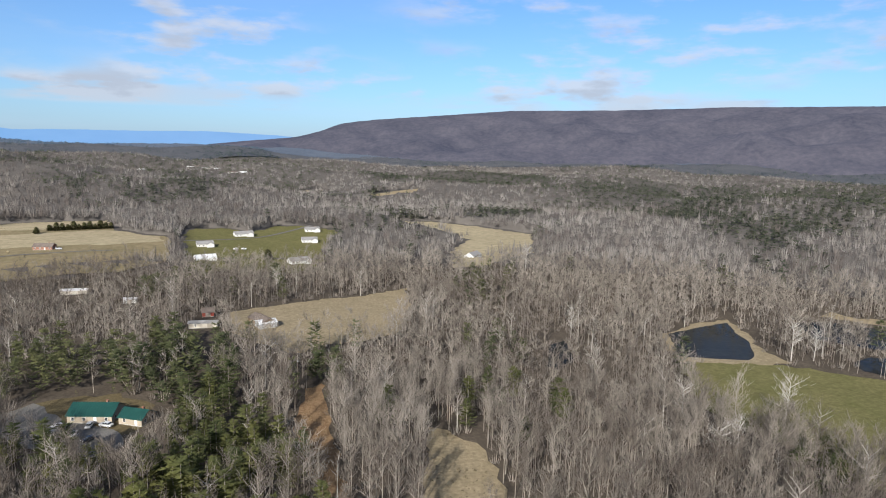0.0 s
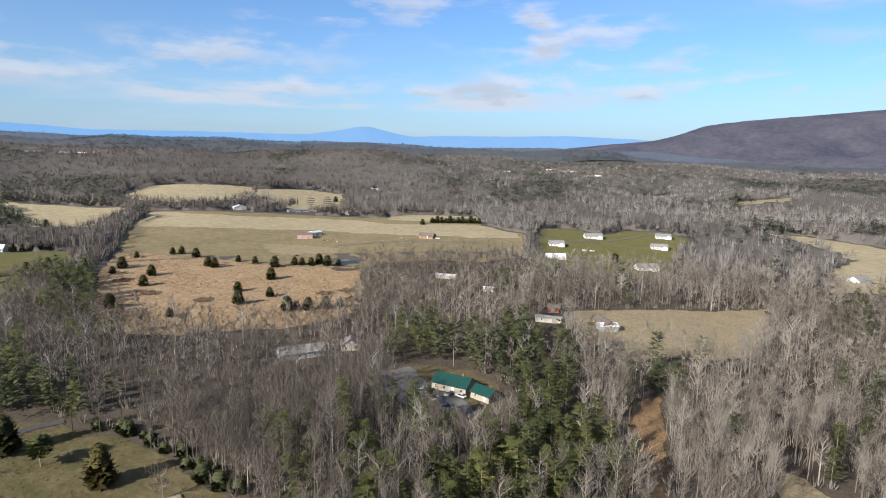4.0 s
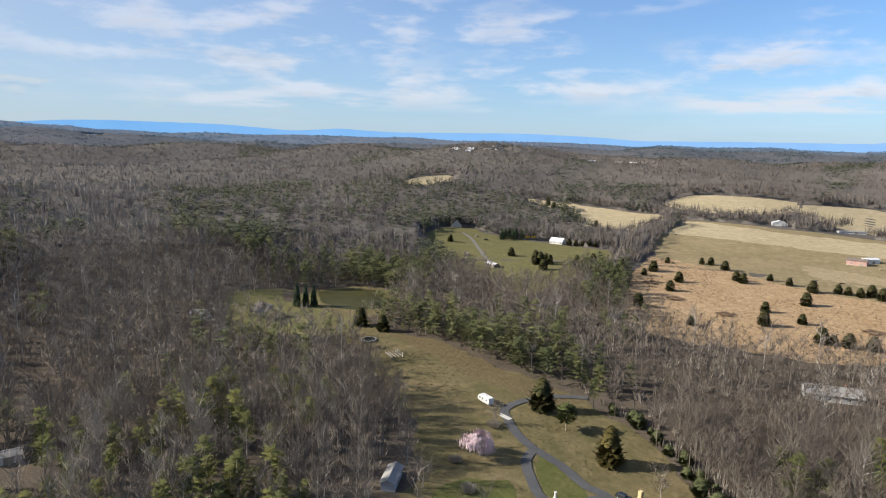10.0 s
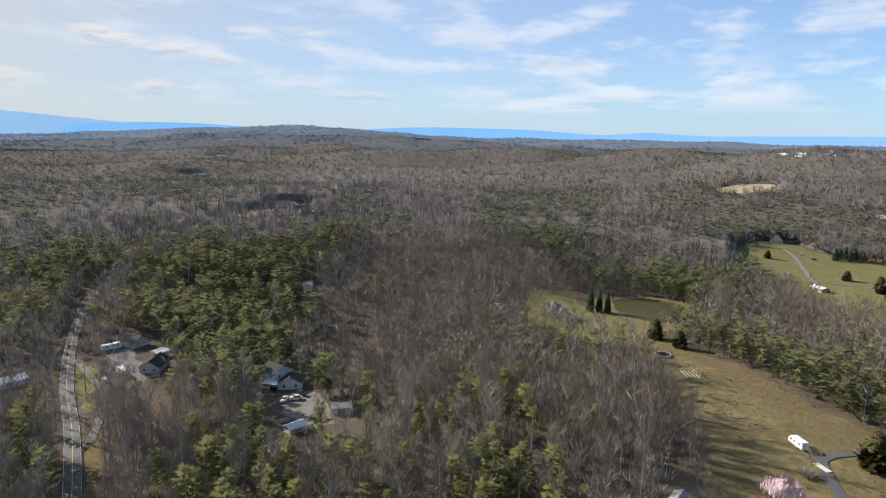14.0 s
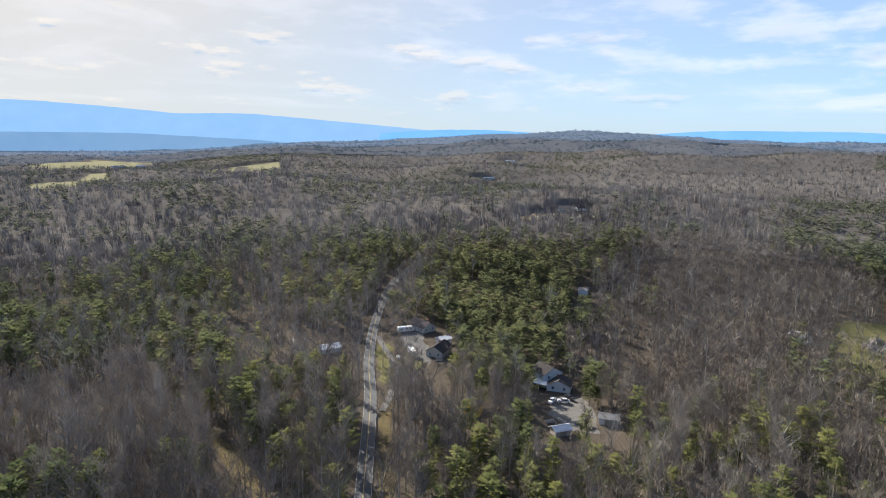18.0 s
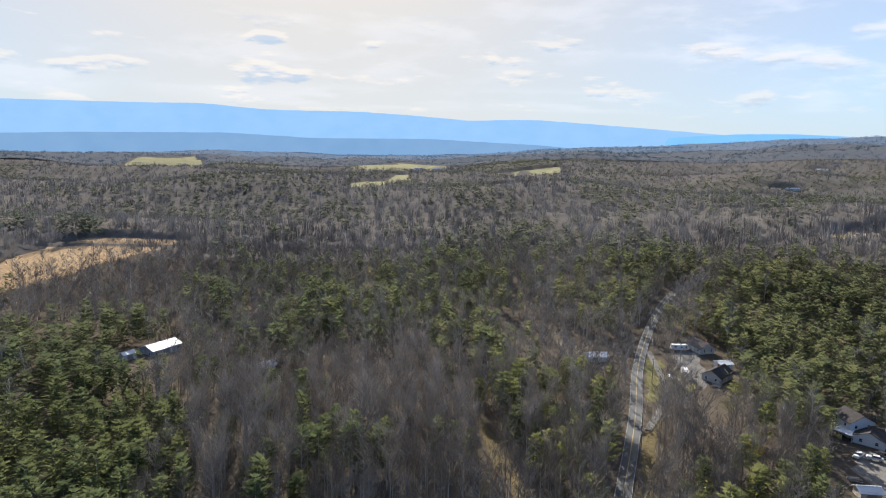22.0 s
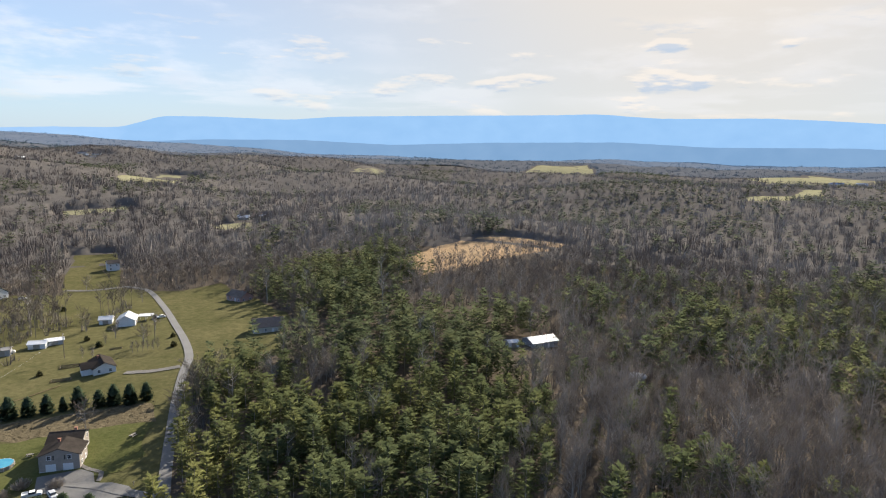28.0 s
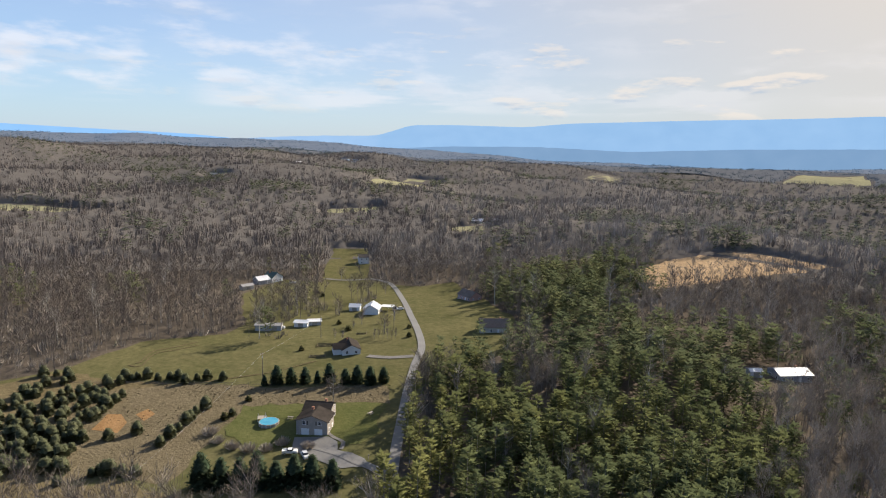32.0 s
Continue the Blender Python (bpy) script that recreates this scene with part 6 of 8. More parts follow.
def bare_shape(seed, limbs, twigs, width, height=16.0, spread=3.2, stem_r=0.2, sides=3, low=0.36):
    """A leafless hardwood: trunk and limbs in one set, twigs in another."""
    wood, fine = Shoots(seed), Shoots(seed + 500)
    rnd = wood.rnd
    lean = Vector((rnd.uniform(-0.5, 0.5), rnd.uniform(-0.5, 0.5), 0))
    top = Vector((0, 0, height * 0.86)) + lean
    mid = Vector((0, 0, height * 0.45)) + lean * 0.3
    if sides:
        wood.stem((0, 0, -0.5), mid, stem_r, stem_r * 0.65, sides)
        wood.stem(mid, top, stem_r * 0.65, stem_r * 0.12, sides)
    else:
        wood.sliver((0, 0, 0), top, stem_r * 2.6)
    tips = []
    for k in range(max(limbs, 1)):
        h = low + (0.88 - low) * (k + rnd.random()) / max(limbs, 1)
        a = rnd.uniform(0, 2 * math.pi)
        reach = spread * (1.15 - 0.75 * abs(h - 0.55)) * rnd.uniform(0.6, 1.1)
        start = mid.lerp(top, (h - 0.45) / 0.41) if h > 0.45 else Vector((0, 0, 0)).lerp(mid, h / 0.45)
        end = start + Vector((math.cos(a) * reach, math.sin(a) * reach, height * rnd.uniform(0.14, 0.27)))
        if limbs:
            wood.sliver(start, end, stem_r * 0.9)
            if sides > 3:
                e2 = start.lerp(end, 0.5) + Vector((rnd.uniform(-1, 1), rnd.uniform(-1, 1), rnd.uniform(1.0, 2.4)))
                wood.sliver(start.lerp(end, 0.45), e2, stem_r * 0.5)
                tips.append((start, e2))
        tips.append((start, end))
    for k in range(twigs):
        s, e = tips[k % len(tips)]
        p = s.lerp(e, rnd.uniform(0.25, 1.05)) + Vector((rnd.gauss(0, 0.35), rnd.gauss(0, 0.35), rnd.gauss(0, 0.3)))
        d = (e - s).normalized() * 0.7 + Vector((rnd.gauss(0, 0.55), rnd.gauss(0, 0.55), rnd.uniform(0.1, 1.0)))
        fine.sliver(p, p + d.normalized() * rnd.uniform(1.2, 2.6) * (1 + width), width)
    return wood.arrays(), fine.arrays()


def pine_shape(seed, whorls, per, width, height=15.0, reach=2.9, bare=0.36, sides=3, cone=0.55, sprays=4):
    """A pine: trunk, and uneven tiers of boughs that carry flat sprays of needles with raised tips."""
    wood, fine = Shoots(seed), Shoots(seed + 900)
    rnd = wood.rnd
    if sides:
        wood.stem((0, 0, -0.5), (0, 0, height * 0.95), 0.2, 0.03, sides)
    for k in range(whorls):
        u = (k + rnd.uniform(0.2, 0.8)) / whorls
        z = height * (bare + (1.0 - bare) * u)
        r = reach * ((1 - u) ** cone) * (0.6 + 0.4 * min(1, u * 5)) + 0.35
        gap = rnd.uniform(0, 6.28)
        for q in range(per):
            a = gap + 2 * math.pi * (q + 0.7 * rnd.random()) / per
            out = Vector((math.cos(a), math.sin(a), rnd.uniform(-0.12, 0.30)))
            rq = r * rnd.uniform(0.4, 1.3)
            c = Vector((0, 0, z + rnd.uniform(-0.45, 0.45)))
            for n in range(sprays):
                f = 0.25 + 0.75 * (n + rnd.random() * 0.6) / sprays
                p = c + out * rq * f * 0.85
                turn = rnd.uniform(0.35, 0.95) * (1 if n % 2 else -1) if n < sprays - 1 else rnd.uniform(-0.2, 0.2)
                d = Vector((math.cos(a + turn), math.sin(a + turn), rnd.uniform(0.0, 0.55))) * width * rnd.uniform(1.0, 1.7)
                e = Vector((-math.sin(a + turn), math.cos(a + turn), rnd.uniform(-0.35, 0.35))) * width * rnd.uniform(0.34, 0.55)
                fine.co += [p - e * 0.8, p + e * 0.8, p + d]
    return wood.arrays(), fine.arrays()


def broom_shape(seed, count, width, height=12.5, reach=4.0, low=0.42):
    """A far leafless crown: upright twigs that fan out from the middle of the tree."""
    f = Shoots(seed)
    rnd = f.rnd
    for k in range(count):
        a, q = rnd.uniform(0, 6.28), math.sqrt((k + rnd.random()) / count)
        p = Vector((math.cos(a) * q * reach * 0.55, math.sin(a) * q * reach * 0.55, height * (low + rnd.uniform(-0.06, 0.10))))
        tip = Vector((math.cos(a) * q * reach, math.sin(a) * q * reach, height * (1.0 - 0.34 * q * q) * rnd.uniform(0.86, 1.08)))
        f.sliver(p, tip, width * rnd.uniform(0.7, 1.3))
    return f.arrays()


LATTICE = np.random.RandomState(77).uniform(0, 1, (64, 64))


def clusters(x, y, size):
    """Smooth uneven clumps, spread about evenly between 0 and 1."""
    total = 0.0
    for share, k in ((0.65, 1.0), (0.35, 2.7)):
        u, v = x * k / size + 11.3, y * k / size + 4.7
        i, j = np.floor(u).astype(int), np.floor(v).astype(int)
        p, q = u - i, v - j
        p, q = p * p * (3 - 2 * p), q * q * (3 - 2 * q)
        i0, i1, j0, j1 = i % 64, (i + 1) % 64, j % 64, (j + 1) % 64
        total = total + share * ((LATTICE[i0, j0] * (1 - p) + LATTICE[i1, j0] * p) * (1 - q) + (LATTICE[i0, j1] * (1 - p) + LATTICE[i1, j1] * p) * q)
    return np.clip((total - 0.5) / 0.52 + 0.5, 0.0, 1.0)


def patchy(x, y, size):
    """Broad uneven patches between -1 and 1."""
    x, y = x / size, y / size
    return 0.6 * np.sin(x / 41.0 + 2.0 * np.sin(y / 83.0)) * np.sin(y / 37.0 + 1.6 * np.sin(x / 67.0)) + 0.4 * np.sin((x + 0.6 * y) / 113.0 + 1.4 * np.sin(y / 59.0))


# bearing and half-width where shade is painted into the trees' tints
SHADE_PINES = ((178.0, 34.0),)
SHADE_STANDS = ((44.0, 20.0), (72.0, 36.0), (228.0, 36.0), (242.0, 22.0))


def joined(shapes, xs, ys, scales, rnd, soft, bare):
    """Copies of the shapes as one set of triangles, with a tint for every tree."""
    co, tint, nor = [], [], []
    pick_no = rnd.randint(0, len(shapes), len(xs))
    turn = rnd.uniform(0, 2 * math.pi, len(xs))
    wide = rnd.uniform(0.85, 1.2, len(xs))
    tints = np.clip(0.5 + 0.42 * patchy(xs, ys, 1.0) + rnd.normal(0.0, 0.34, len(xs)), 0, 1)
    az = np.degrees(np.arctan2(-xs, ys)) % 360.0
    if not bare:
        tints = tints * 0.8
    for middle, half in SHADE_STANDS if bare else SHADE_PINES:  # shade painted into the tints: trees near these bearings turn darker
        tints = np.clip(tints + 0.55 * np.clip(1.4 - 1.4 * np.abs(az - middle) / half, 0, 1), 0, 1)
    zs = land(xs, ys)
    for k, s in enumerate(shapes):
        use = np.nonzero(pick_no == k)[0]
        if not len(use):
            continue
        v, n = rounded(s[0], soft, bare) if soft else (s[0], None)
        v = v[None]
        c, d = np.cos(turn[use])[:, None], np.sin(turn[use])[:, None]
        sc, wd = scales[use][:, None], (scales[use] * wide[use])[:, None]
        out = np.stack([(v[..., 0] * c - v[..., 1] * d) * wd + xs[use][:, None], (v[..., 0] * d + v[..., 1] * c) * wd + ys[use][:, None], v[..., 2] * sc + zs[use][:, None]], -1)
        co.append(out.reshape(-1, 3))
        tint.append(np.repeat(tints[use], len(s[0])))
        if soft:
            nor.append(np.stack([n[None, :, 0] * c - n[None, :, 1] * d, n[None, :, 0] * d + n[None, :, 1] * c, np.broadcast_to(n[None, :, 2], out.shape[:2])], -1).reshape(-1, 3))
    co = np.concatenate(co)
    return co, np.arange(len(co)).reshape(-1, 3), np.concatenate(tint), np.concatenate(nor) if soft else None


def woods(name, shapes, xs, ys, scales, material, label, seed, category="forest"):
    if not len(xs):
        return
    soft = 0.0 if "trunks" in name or "tufts" in name else 0.45 if "bare" in name else 0.6
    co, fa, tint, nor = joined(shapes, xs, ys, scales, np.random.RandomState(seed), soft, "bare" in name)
    me = mesh_of(name, co, fa, material)
    if soft:
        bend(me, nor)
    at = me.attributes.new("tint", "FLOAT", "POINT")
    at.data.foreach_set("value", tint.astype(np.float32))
    tagged(new(name, me), label, category, kind="stuff")


def wooded(x, y):
    """Which of the places lie in the wood, off the fields, ponds, roads and yards."""
    keep = np.ones(len(x), bool)
    for _, _, outline in FIELDS:
        keep &= ~inside(x, y, outline)
    for outline in GROVES:
        keep |= inside(x, y, outline)
    for _, outline in PONDS:
        keep &= ~inside(x, y, outline)
    for nm, _, w, line in ROADS:
        keep &= ~near_line(x, y, line, w * 0.5 + (2.0 if nm == "main_road" else 1.5))
    for h in HOUSES:
        keep &= np.hypot(x - h[1], y - h[2]) > max(h[4], h[5]) * 0.5 + 3.0
    for px, py, w in GAPS:
        keep &= np.hypot(x - px, y - py) > w
    return keep


def spots(r0, r1, gap, seed):
    """Jittered places between two distances, over the part of the compass that is seen."""
    rnd = np.random.RandomState(seed)
    n = int(r1 / gap) + 1
    g = np.arange(-n, n + 1) * gap
    x, y = [v.ravel() for v in np.meshgrid(g, g)]
    x, y = x + rnd.uniform(-0.46, 0.46, len(x)) * gap, y + rnd.uniform(-0.46, 0.46, len(x)) * gap
    r = np.hypot(x, y)
    az = (np.degrees(np.arctan2(-x, y)) + 60) % 360 - 60
    ok = (r > r0) & (r <= r1) & (az > -39) & (az < 247)
    x, y = x[ok], y[ok]
    keep = wooded(x, y)
    x, y = x[keep], y[keep]
    r = np.hypot(x, y)
    thin = (clusters(x + 300.0, y - 90.0, 34.0) > np.where(r < 450.0, 0.70, 0.85)) & (rnd.uniform(0, 1, len(x)) < 0.45)
    x, y, r = x[~thin], y[~thin], r[~thin]
    az = np.degrees(np.arctan2(-x, y)) % 360.0
    chance = np.where((az > 92.0) & (az < 165.0) & (r > 260.0), 0.24, 0.13)  # more pine among the bare trees on the southern hills
    chance = np.maximum(chance, np.clip(3.0 * (patchy(x - 500.0, y + 700.0, 0.8 + r / 1500.0) - 0.12), 0, 0.6) * np.clip((r - 450.0) / 500.0, 0, 1))
    wx, wy = x + rnd.normal(0, 7.0, len(x)) + 9.0 * np.sin(y / 17.0), y + rnd.normal(0, 7.0, len(x)) + 9.0 * np.sin(x / 15.0)
    for share, outline in PINES:
        chance = np.where(inside(wx, wy, outline), share, chance)
    clumped = np.where(chance > 0.55, 0.72, 0.45)
    pine = clumped * clusters(x, y, 26.0 + 0.06 * r) + (1 - clumped) * rnd.uniform(0, 1, len(x)) < chance
    size = np.clip(rnd.normal(0.94, 0.2, len(x)), 0.5, 1.35)
    return x, y, pine, size


# near trees are things of their own
def tree_kind(name, wood_fine, mats, label, category="tree", tints=(0.55, 0.8, 0.95, 0.65, 0.9, 1.0)):
    meshes = [(mesh_of("trunk", *w, mats[0]), leafy("crown", f, mats[1], tints[k % 6], "pine" not in name)) for k, (w, f) in enumerate(wood_fine)]
    return name, meshes, label, category


def plant(kind, which, x, y, size, turn, wide=1.0, group=""):
    name, meshes, label, category = kind
    trunk, crown = meshes[which % len(meshes)]
    ob = root(name, x, y, turn, label=label, category=category, group=group)
    ob.scale = (size * wide, size * wide, size)
    for nm, me in (("trunk", trunk), ("crown", crown)):
        new(nm, me).parent = ob
    return ob


BARE0 = [bare_shape(11 + k, 12, 290, 0.085, 15.2 + 1.3 * (k % 3), 2.9 + 0.4 * (k % 2), 0.15, 4, 0.36) for k in range(6)]
PINE0 = [pine_shape(31 + k, 13, 6, 0.66, 12.6 + 0.9 * (k % 3), 3.4 + 0.4 * (k % 2), 0.22 + 0.06 * (k % 3), cone=0.5, sprays=6) for k in range(6)]
BARE1 = [bare_shape(51 + k, 5, 72, 0.17, 14.2 + 1.2 * (k % 3), 3.1, 0.14, 3, 0.36) for k in range(5)]
PINE1 = [pine_shape(71 + k, 9, 5, 1.05, 13.6 + 0.9 * (k % 3), 3.5, 0.2, 0, cone=0.42, sprays=4) for k in range(5)]
PINE_YOUNG = [pine_shape(111 + k, 4, 4, 1.3, 12.5, 3.4, 0.15, 0, cone=0.42, sprays=2) for k in range(4)]
BARE2 = [broom_shape(91 + k, 26, 0.34, 14.5 + 0.8 * (k % 3), 4.6, 0.36) for k in range(8)]
BARE2_FAR = [broom_shape(121 + k, 13, 0.58, 14.5 + 0.8 * (k % 3), 5.0, 0.36) for k in range(6)]
BARE3 = [broom_shape(131 + k, 9, 1.0, 14.5 + 0.7 * (k % 3), 7.0) for k in range(6)]
BARE4 = [broom_shape(171 + k, 7, 2.3, 14.0, 14.0) for k in range(5)]
PINE2 = [pine_shape(411 + k, 6, 4, 1.9, 12.8, 3.4, 0.2, 0, cone=0.45, sprays=2) for k in range(6)]
PINE3 = [pine_shape(151 + k, 4, 4, 3.2, 12.5, 5.6, 0.3, 0, cone=0.4, sprays=1) for k in range(5)]
PINE4 = [pine_shape(191 + k, 3, 4, 5.5, 12.5, 11.0, 0.4, 0, cone=0.35, sprays=1) for k in range(4)]

kind_bare = tree_kind("bare_tree", BARE0, (M["bark"], M["twigs"]), "leafless grey hardwood tree with fine twigs")
kind_pine = tree_kind("pine_tree", PINE0, (M["bark"], M["needles"]), "yellow-green pine with an open uneven crown", tints=(0.0, 0.3, 0.85, 0.5, 0.1, 1.0))
x, y, pine, size = spots(138, 235, 4.9, 1)
order = np.argsort(np.hypot(x, y))
x, y, pine, size = x[order], y[order], pine[order], size[order]
rnd = random.Random(4)
count = {True: 0, False: 0}
single = np.zeros(len(x), bool)
for k in range(len(x)):
    p = bool(pine[k])
    if count[p] < 290:
        count[p] += 1
        single[k] = True
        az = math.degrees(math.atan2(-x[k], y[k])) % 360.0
        # single trees on the shaded bearings take the darker tints, as painted shade
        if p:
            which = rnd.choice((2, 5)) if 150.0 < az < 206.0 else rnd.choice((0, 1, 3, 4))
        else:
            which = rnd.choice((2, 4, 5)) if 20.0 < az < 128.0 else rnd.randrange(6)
        plant(kind_pine if p else kind_bare, which, float(x[k]), float(y[k]), float(size[k]), rnd.uniform(0, 360), rnd.uniform(0.85, 1.2), "valley wood")
x, y, pine, size = x[~single], y[~single], pine[~single], size[~single]


def both(shapes, xs, ys, sizes, tag, seed, bare=True, look_of=None):
    """Wood and twigs of one kind of tree over one belt of the forest."""
    if bare and look_of:
        woods("bare_crowns" + tag, shapes, xs, ys, sizes, M[look_of], "grey-brown crowns of the leafless wood", seed)
    elif bare:
        woods("bare_trunks" + tag, [s[0] for s in shapes], xs, ys, sizes, M["bark"], "grey trunks and limbs of the leafless wood", seed)
        woods("bare_twigs" + tag, [s[1] for s in shapes], xs, ys, sizes, M["twigs"], "fine grey-brown twigs of the leafless wood", seed)
    elif look_of:
        woods("pine_crowns" + tag, [s[1] for s in shapes], xs, ys, sizes, M[look_of], "dark green crowns of the far pine stands", seed)
    else:
        if len(shapes[0][0][0]):
            woods("pine_trunks" + tag, [s[0] for s in shapes], xs, ys, sizes, M["bark"], "straight grey trunks of the pines", seed)
        woods("pine_crowns" + tag, [s[1] for s in shapes], xs, ys, sizes, M["mid_needles" if tag == "_middle" else "needles"], "olive-green crowns of the pine stands", seed)


both(BARE0, x[~pine], y[~pine], size[~pine], "_near", 5)
both(PINE0, x[pine], y[pine], size[pine], "_near", 6, False)
x, y, pine, size = spots(235, 500, 5.9, 21)
both(BARE1, x[~pine], y[~pine], size[~pine], "_middle", 22)
both(PINE1, x[pine], y[pine], size[pine], "_middle", 23, False)
for tag, r0, r1, gap, bare_set, pine_set, seed in (("_beyond", 500, 820, 8.4, BARE2, PINE2, 31), ("_outer", 820, 1150, 9.2, BARE2_FAR, PINE2, 36), ("_far", 1150, 2500, 14.5, BARE3, PINE3, 41)):
    x, y, pine, size = spots(r0, r1, gap, seed)
    both(bare_set, x[~pine], y[~pine], size[~pine], tag, seed + 1, True, "far_twigs")
    both(pine_set, x[pine], y[pine], size[pine], tag, seed + 2, False, "far_needles")
# taller trees along the edges of the far fields
x, y, pine, size = spots(500, 1500, 6.5, 61)
nearer = 1.0 - 13.0 / np.hypot(x, y)
edge = ~wooded(x * nearer, y * nearer) & (np.degrees(np.arctan2(-x, y)) % 360.0 < 100.0)
x, y, pine, size = x[edge], y[edge], pine[edge], size[edge] * 1.18
both(BARE2, x[~pine], y[~pine], size[~pine], "_edge", 62, True, "far_twigs")
both(PINE2, x[pine], y[pine], size[pine], "_edge", 63, False, "far_needles")
# the last woods before the ridges, with blue air painted on as emission
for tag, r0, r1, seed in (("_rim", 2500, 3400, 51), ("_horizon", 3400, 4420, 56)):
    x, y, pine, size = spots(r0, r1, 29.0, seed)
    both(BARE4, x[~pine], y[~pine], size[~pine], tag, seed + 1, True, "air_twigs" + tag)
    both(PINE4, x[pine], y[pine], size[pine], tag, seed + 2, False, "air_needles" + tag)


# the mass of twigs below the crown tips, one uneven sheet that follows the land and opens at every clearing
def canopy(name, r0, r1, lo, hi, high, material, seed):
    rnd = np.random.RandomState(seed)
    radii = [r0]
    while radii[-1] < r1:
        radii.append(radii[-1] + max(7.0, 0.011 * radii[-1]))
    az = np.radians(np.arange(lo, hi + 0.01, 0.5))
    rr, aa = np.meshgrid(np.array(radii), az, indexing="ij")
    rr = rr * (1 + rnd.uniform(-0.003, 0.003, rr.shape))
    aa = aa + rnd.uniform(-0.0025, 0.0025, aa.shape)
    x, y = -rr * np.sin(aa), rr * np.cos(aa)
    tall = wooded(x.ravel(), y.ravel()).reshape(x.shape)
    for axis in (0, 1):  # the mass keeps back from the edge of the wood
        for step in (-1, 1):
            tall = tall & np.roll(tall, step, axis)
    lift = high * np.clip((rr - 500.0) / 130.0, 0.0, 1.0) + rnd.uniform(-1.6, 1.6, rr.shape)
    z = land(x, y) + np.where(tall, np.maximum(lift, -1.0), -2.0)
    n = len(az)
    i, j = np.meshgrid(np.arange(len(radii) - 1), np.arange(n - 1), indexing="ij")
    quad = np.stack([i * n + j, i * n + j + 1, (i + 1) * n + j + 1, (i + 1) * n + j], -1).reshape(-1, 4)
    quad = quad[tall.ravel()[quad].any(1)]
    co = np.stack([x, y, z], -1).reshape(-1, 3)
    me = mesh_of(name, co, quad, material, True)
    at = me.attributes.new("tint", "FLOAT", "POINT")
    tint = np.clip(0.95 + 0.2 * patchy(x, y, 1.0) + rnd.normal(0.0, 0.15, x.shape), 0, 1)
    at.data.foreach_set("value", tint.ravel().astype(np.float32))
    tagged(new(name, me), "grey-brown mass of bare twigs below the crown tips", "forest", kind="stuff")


# this sheet's dark colour stands in for the shade between the crowns
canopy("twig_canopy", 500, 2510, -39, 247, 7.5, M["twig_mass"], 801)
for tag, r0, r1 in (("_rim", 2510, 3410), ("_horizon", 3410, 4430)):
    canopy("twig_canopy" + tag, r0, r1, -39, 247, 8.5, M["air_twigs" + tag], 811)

# low brush and saplings along the near wood
BRUSH = [broom_shape(231 + k, 18, 0.24, 4.2, 2.7, 0.03) for k in range(5)]
x, y, pine, size = spots(138, 500, 6.0, 61)
woods("undergrowth", BRUSH, x[~pine], y[~pine], size[~pine], M["twigs"], "grey-brown brush under the bare trees", 62, "undergrowth")
woods("saplings", [p[1] for p in PINE_YOUNG], x[pine], y[pine], size[pine] * 0.30, M["needles"], "small green pines at the wood's edge", 63, "undergrowth")


# tufts of dry grass on the open land, one object a field
def tufts(name, outlines, gap, high, wide, material, label, seed, rows=None):
    rnd = np.random.RandomState(seed)
    xs, ys = [], []
    for outline in outlines:
        p = np.array(outline)
        x, y = [v.ravel() for v in np.meshgrid(np.arange(p[:, 0].min(), p[:, 0].max(), gap), np.arange(p[:, 1].min(), p[:, 1].max(), gap))]
        x, y = x + rnd.uniform(-0.5, 0.5, len(x)) * gap, y + rnd.uniform(-0.5, 0.5, len(x)) * gap
        ok = inside(x, y, outline) & (patchy(x, y, 0.2) + rnd.uniform(-0.6, 0.6, len(x)) > 0)
        if rows:
            ok &= np.sin((x * math.cos(radians(rows[0])) + y * math.sin(radians(rows[0]))) * 2 * math.pi / rows[1]) > 0.0
        xs.append(x[ok])
        ys.append(y[ok])
    xs, ys = np.concatenate(xs), np.concatenate(ys)
    shapes = []
    for k in range(4):
        f = Shoots(seed + k)
        for q in range(5):
            a = f.rnd.uniform(0, 6.28)
            p = Vector((math.cos(a), math.sin(a), 0)) * wide * f.rnd.uniform(0.1, 0.5)
            f.sliver(p, p * 1.8 + Vector((0, 0, high * f.rnd.uniform(0.5, 1.0))), wide * 0.45)
        shapes.append(f.arrays())
    woods(name, shapes, xs, ys, np.clip(rnd.normal(1.0, 0.3, len(xs)), 0.4, 1.7), material, label, seed, "grass")


def field(*names):
    return [outline for n, _, outline in FIELDS if n in names]


tufts("stubble_tufts", field("stubble_rows", "stubble_clearing"), 1.0, 0.45, 0.5, M["stubble"], "pale straw tufts left in rows", 701, (30, 2.4))
tufts("broomsedge_tufts", field("broomsedge_field"), 2.6, 0.9, 1.1, M["orange"], "orange-tan clumps of dry broomsedge", 711)
tufts("meadow_tufts", field("front_meadow", "dry_strip", "clay_cut", "clay_bank", "ditch_verge"), 1.7, 0.35, 0.6, M["verge"], "brown tufts of winter grass", 721)


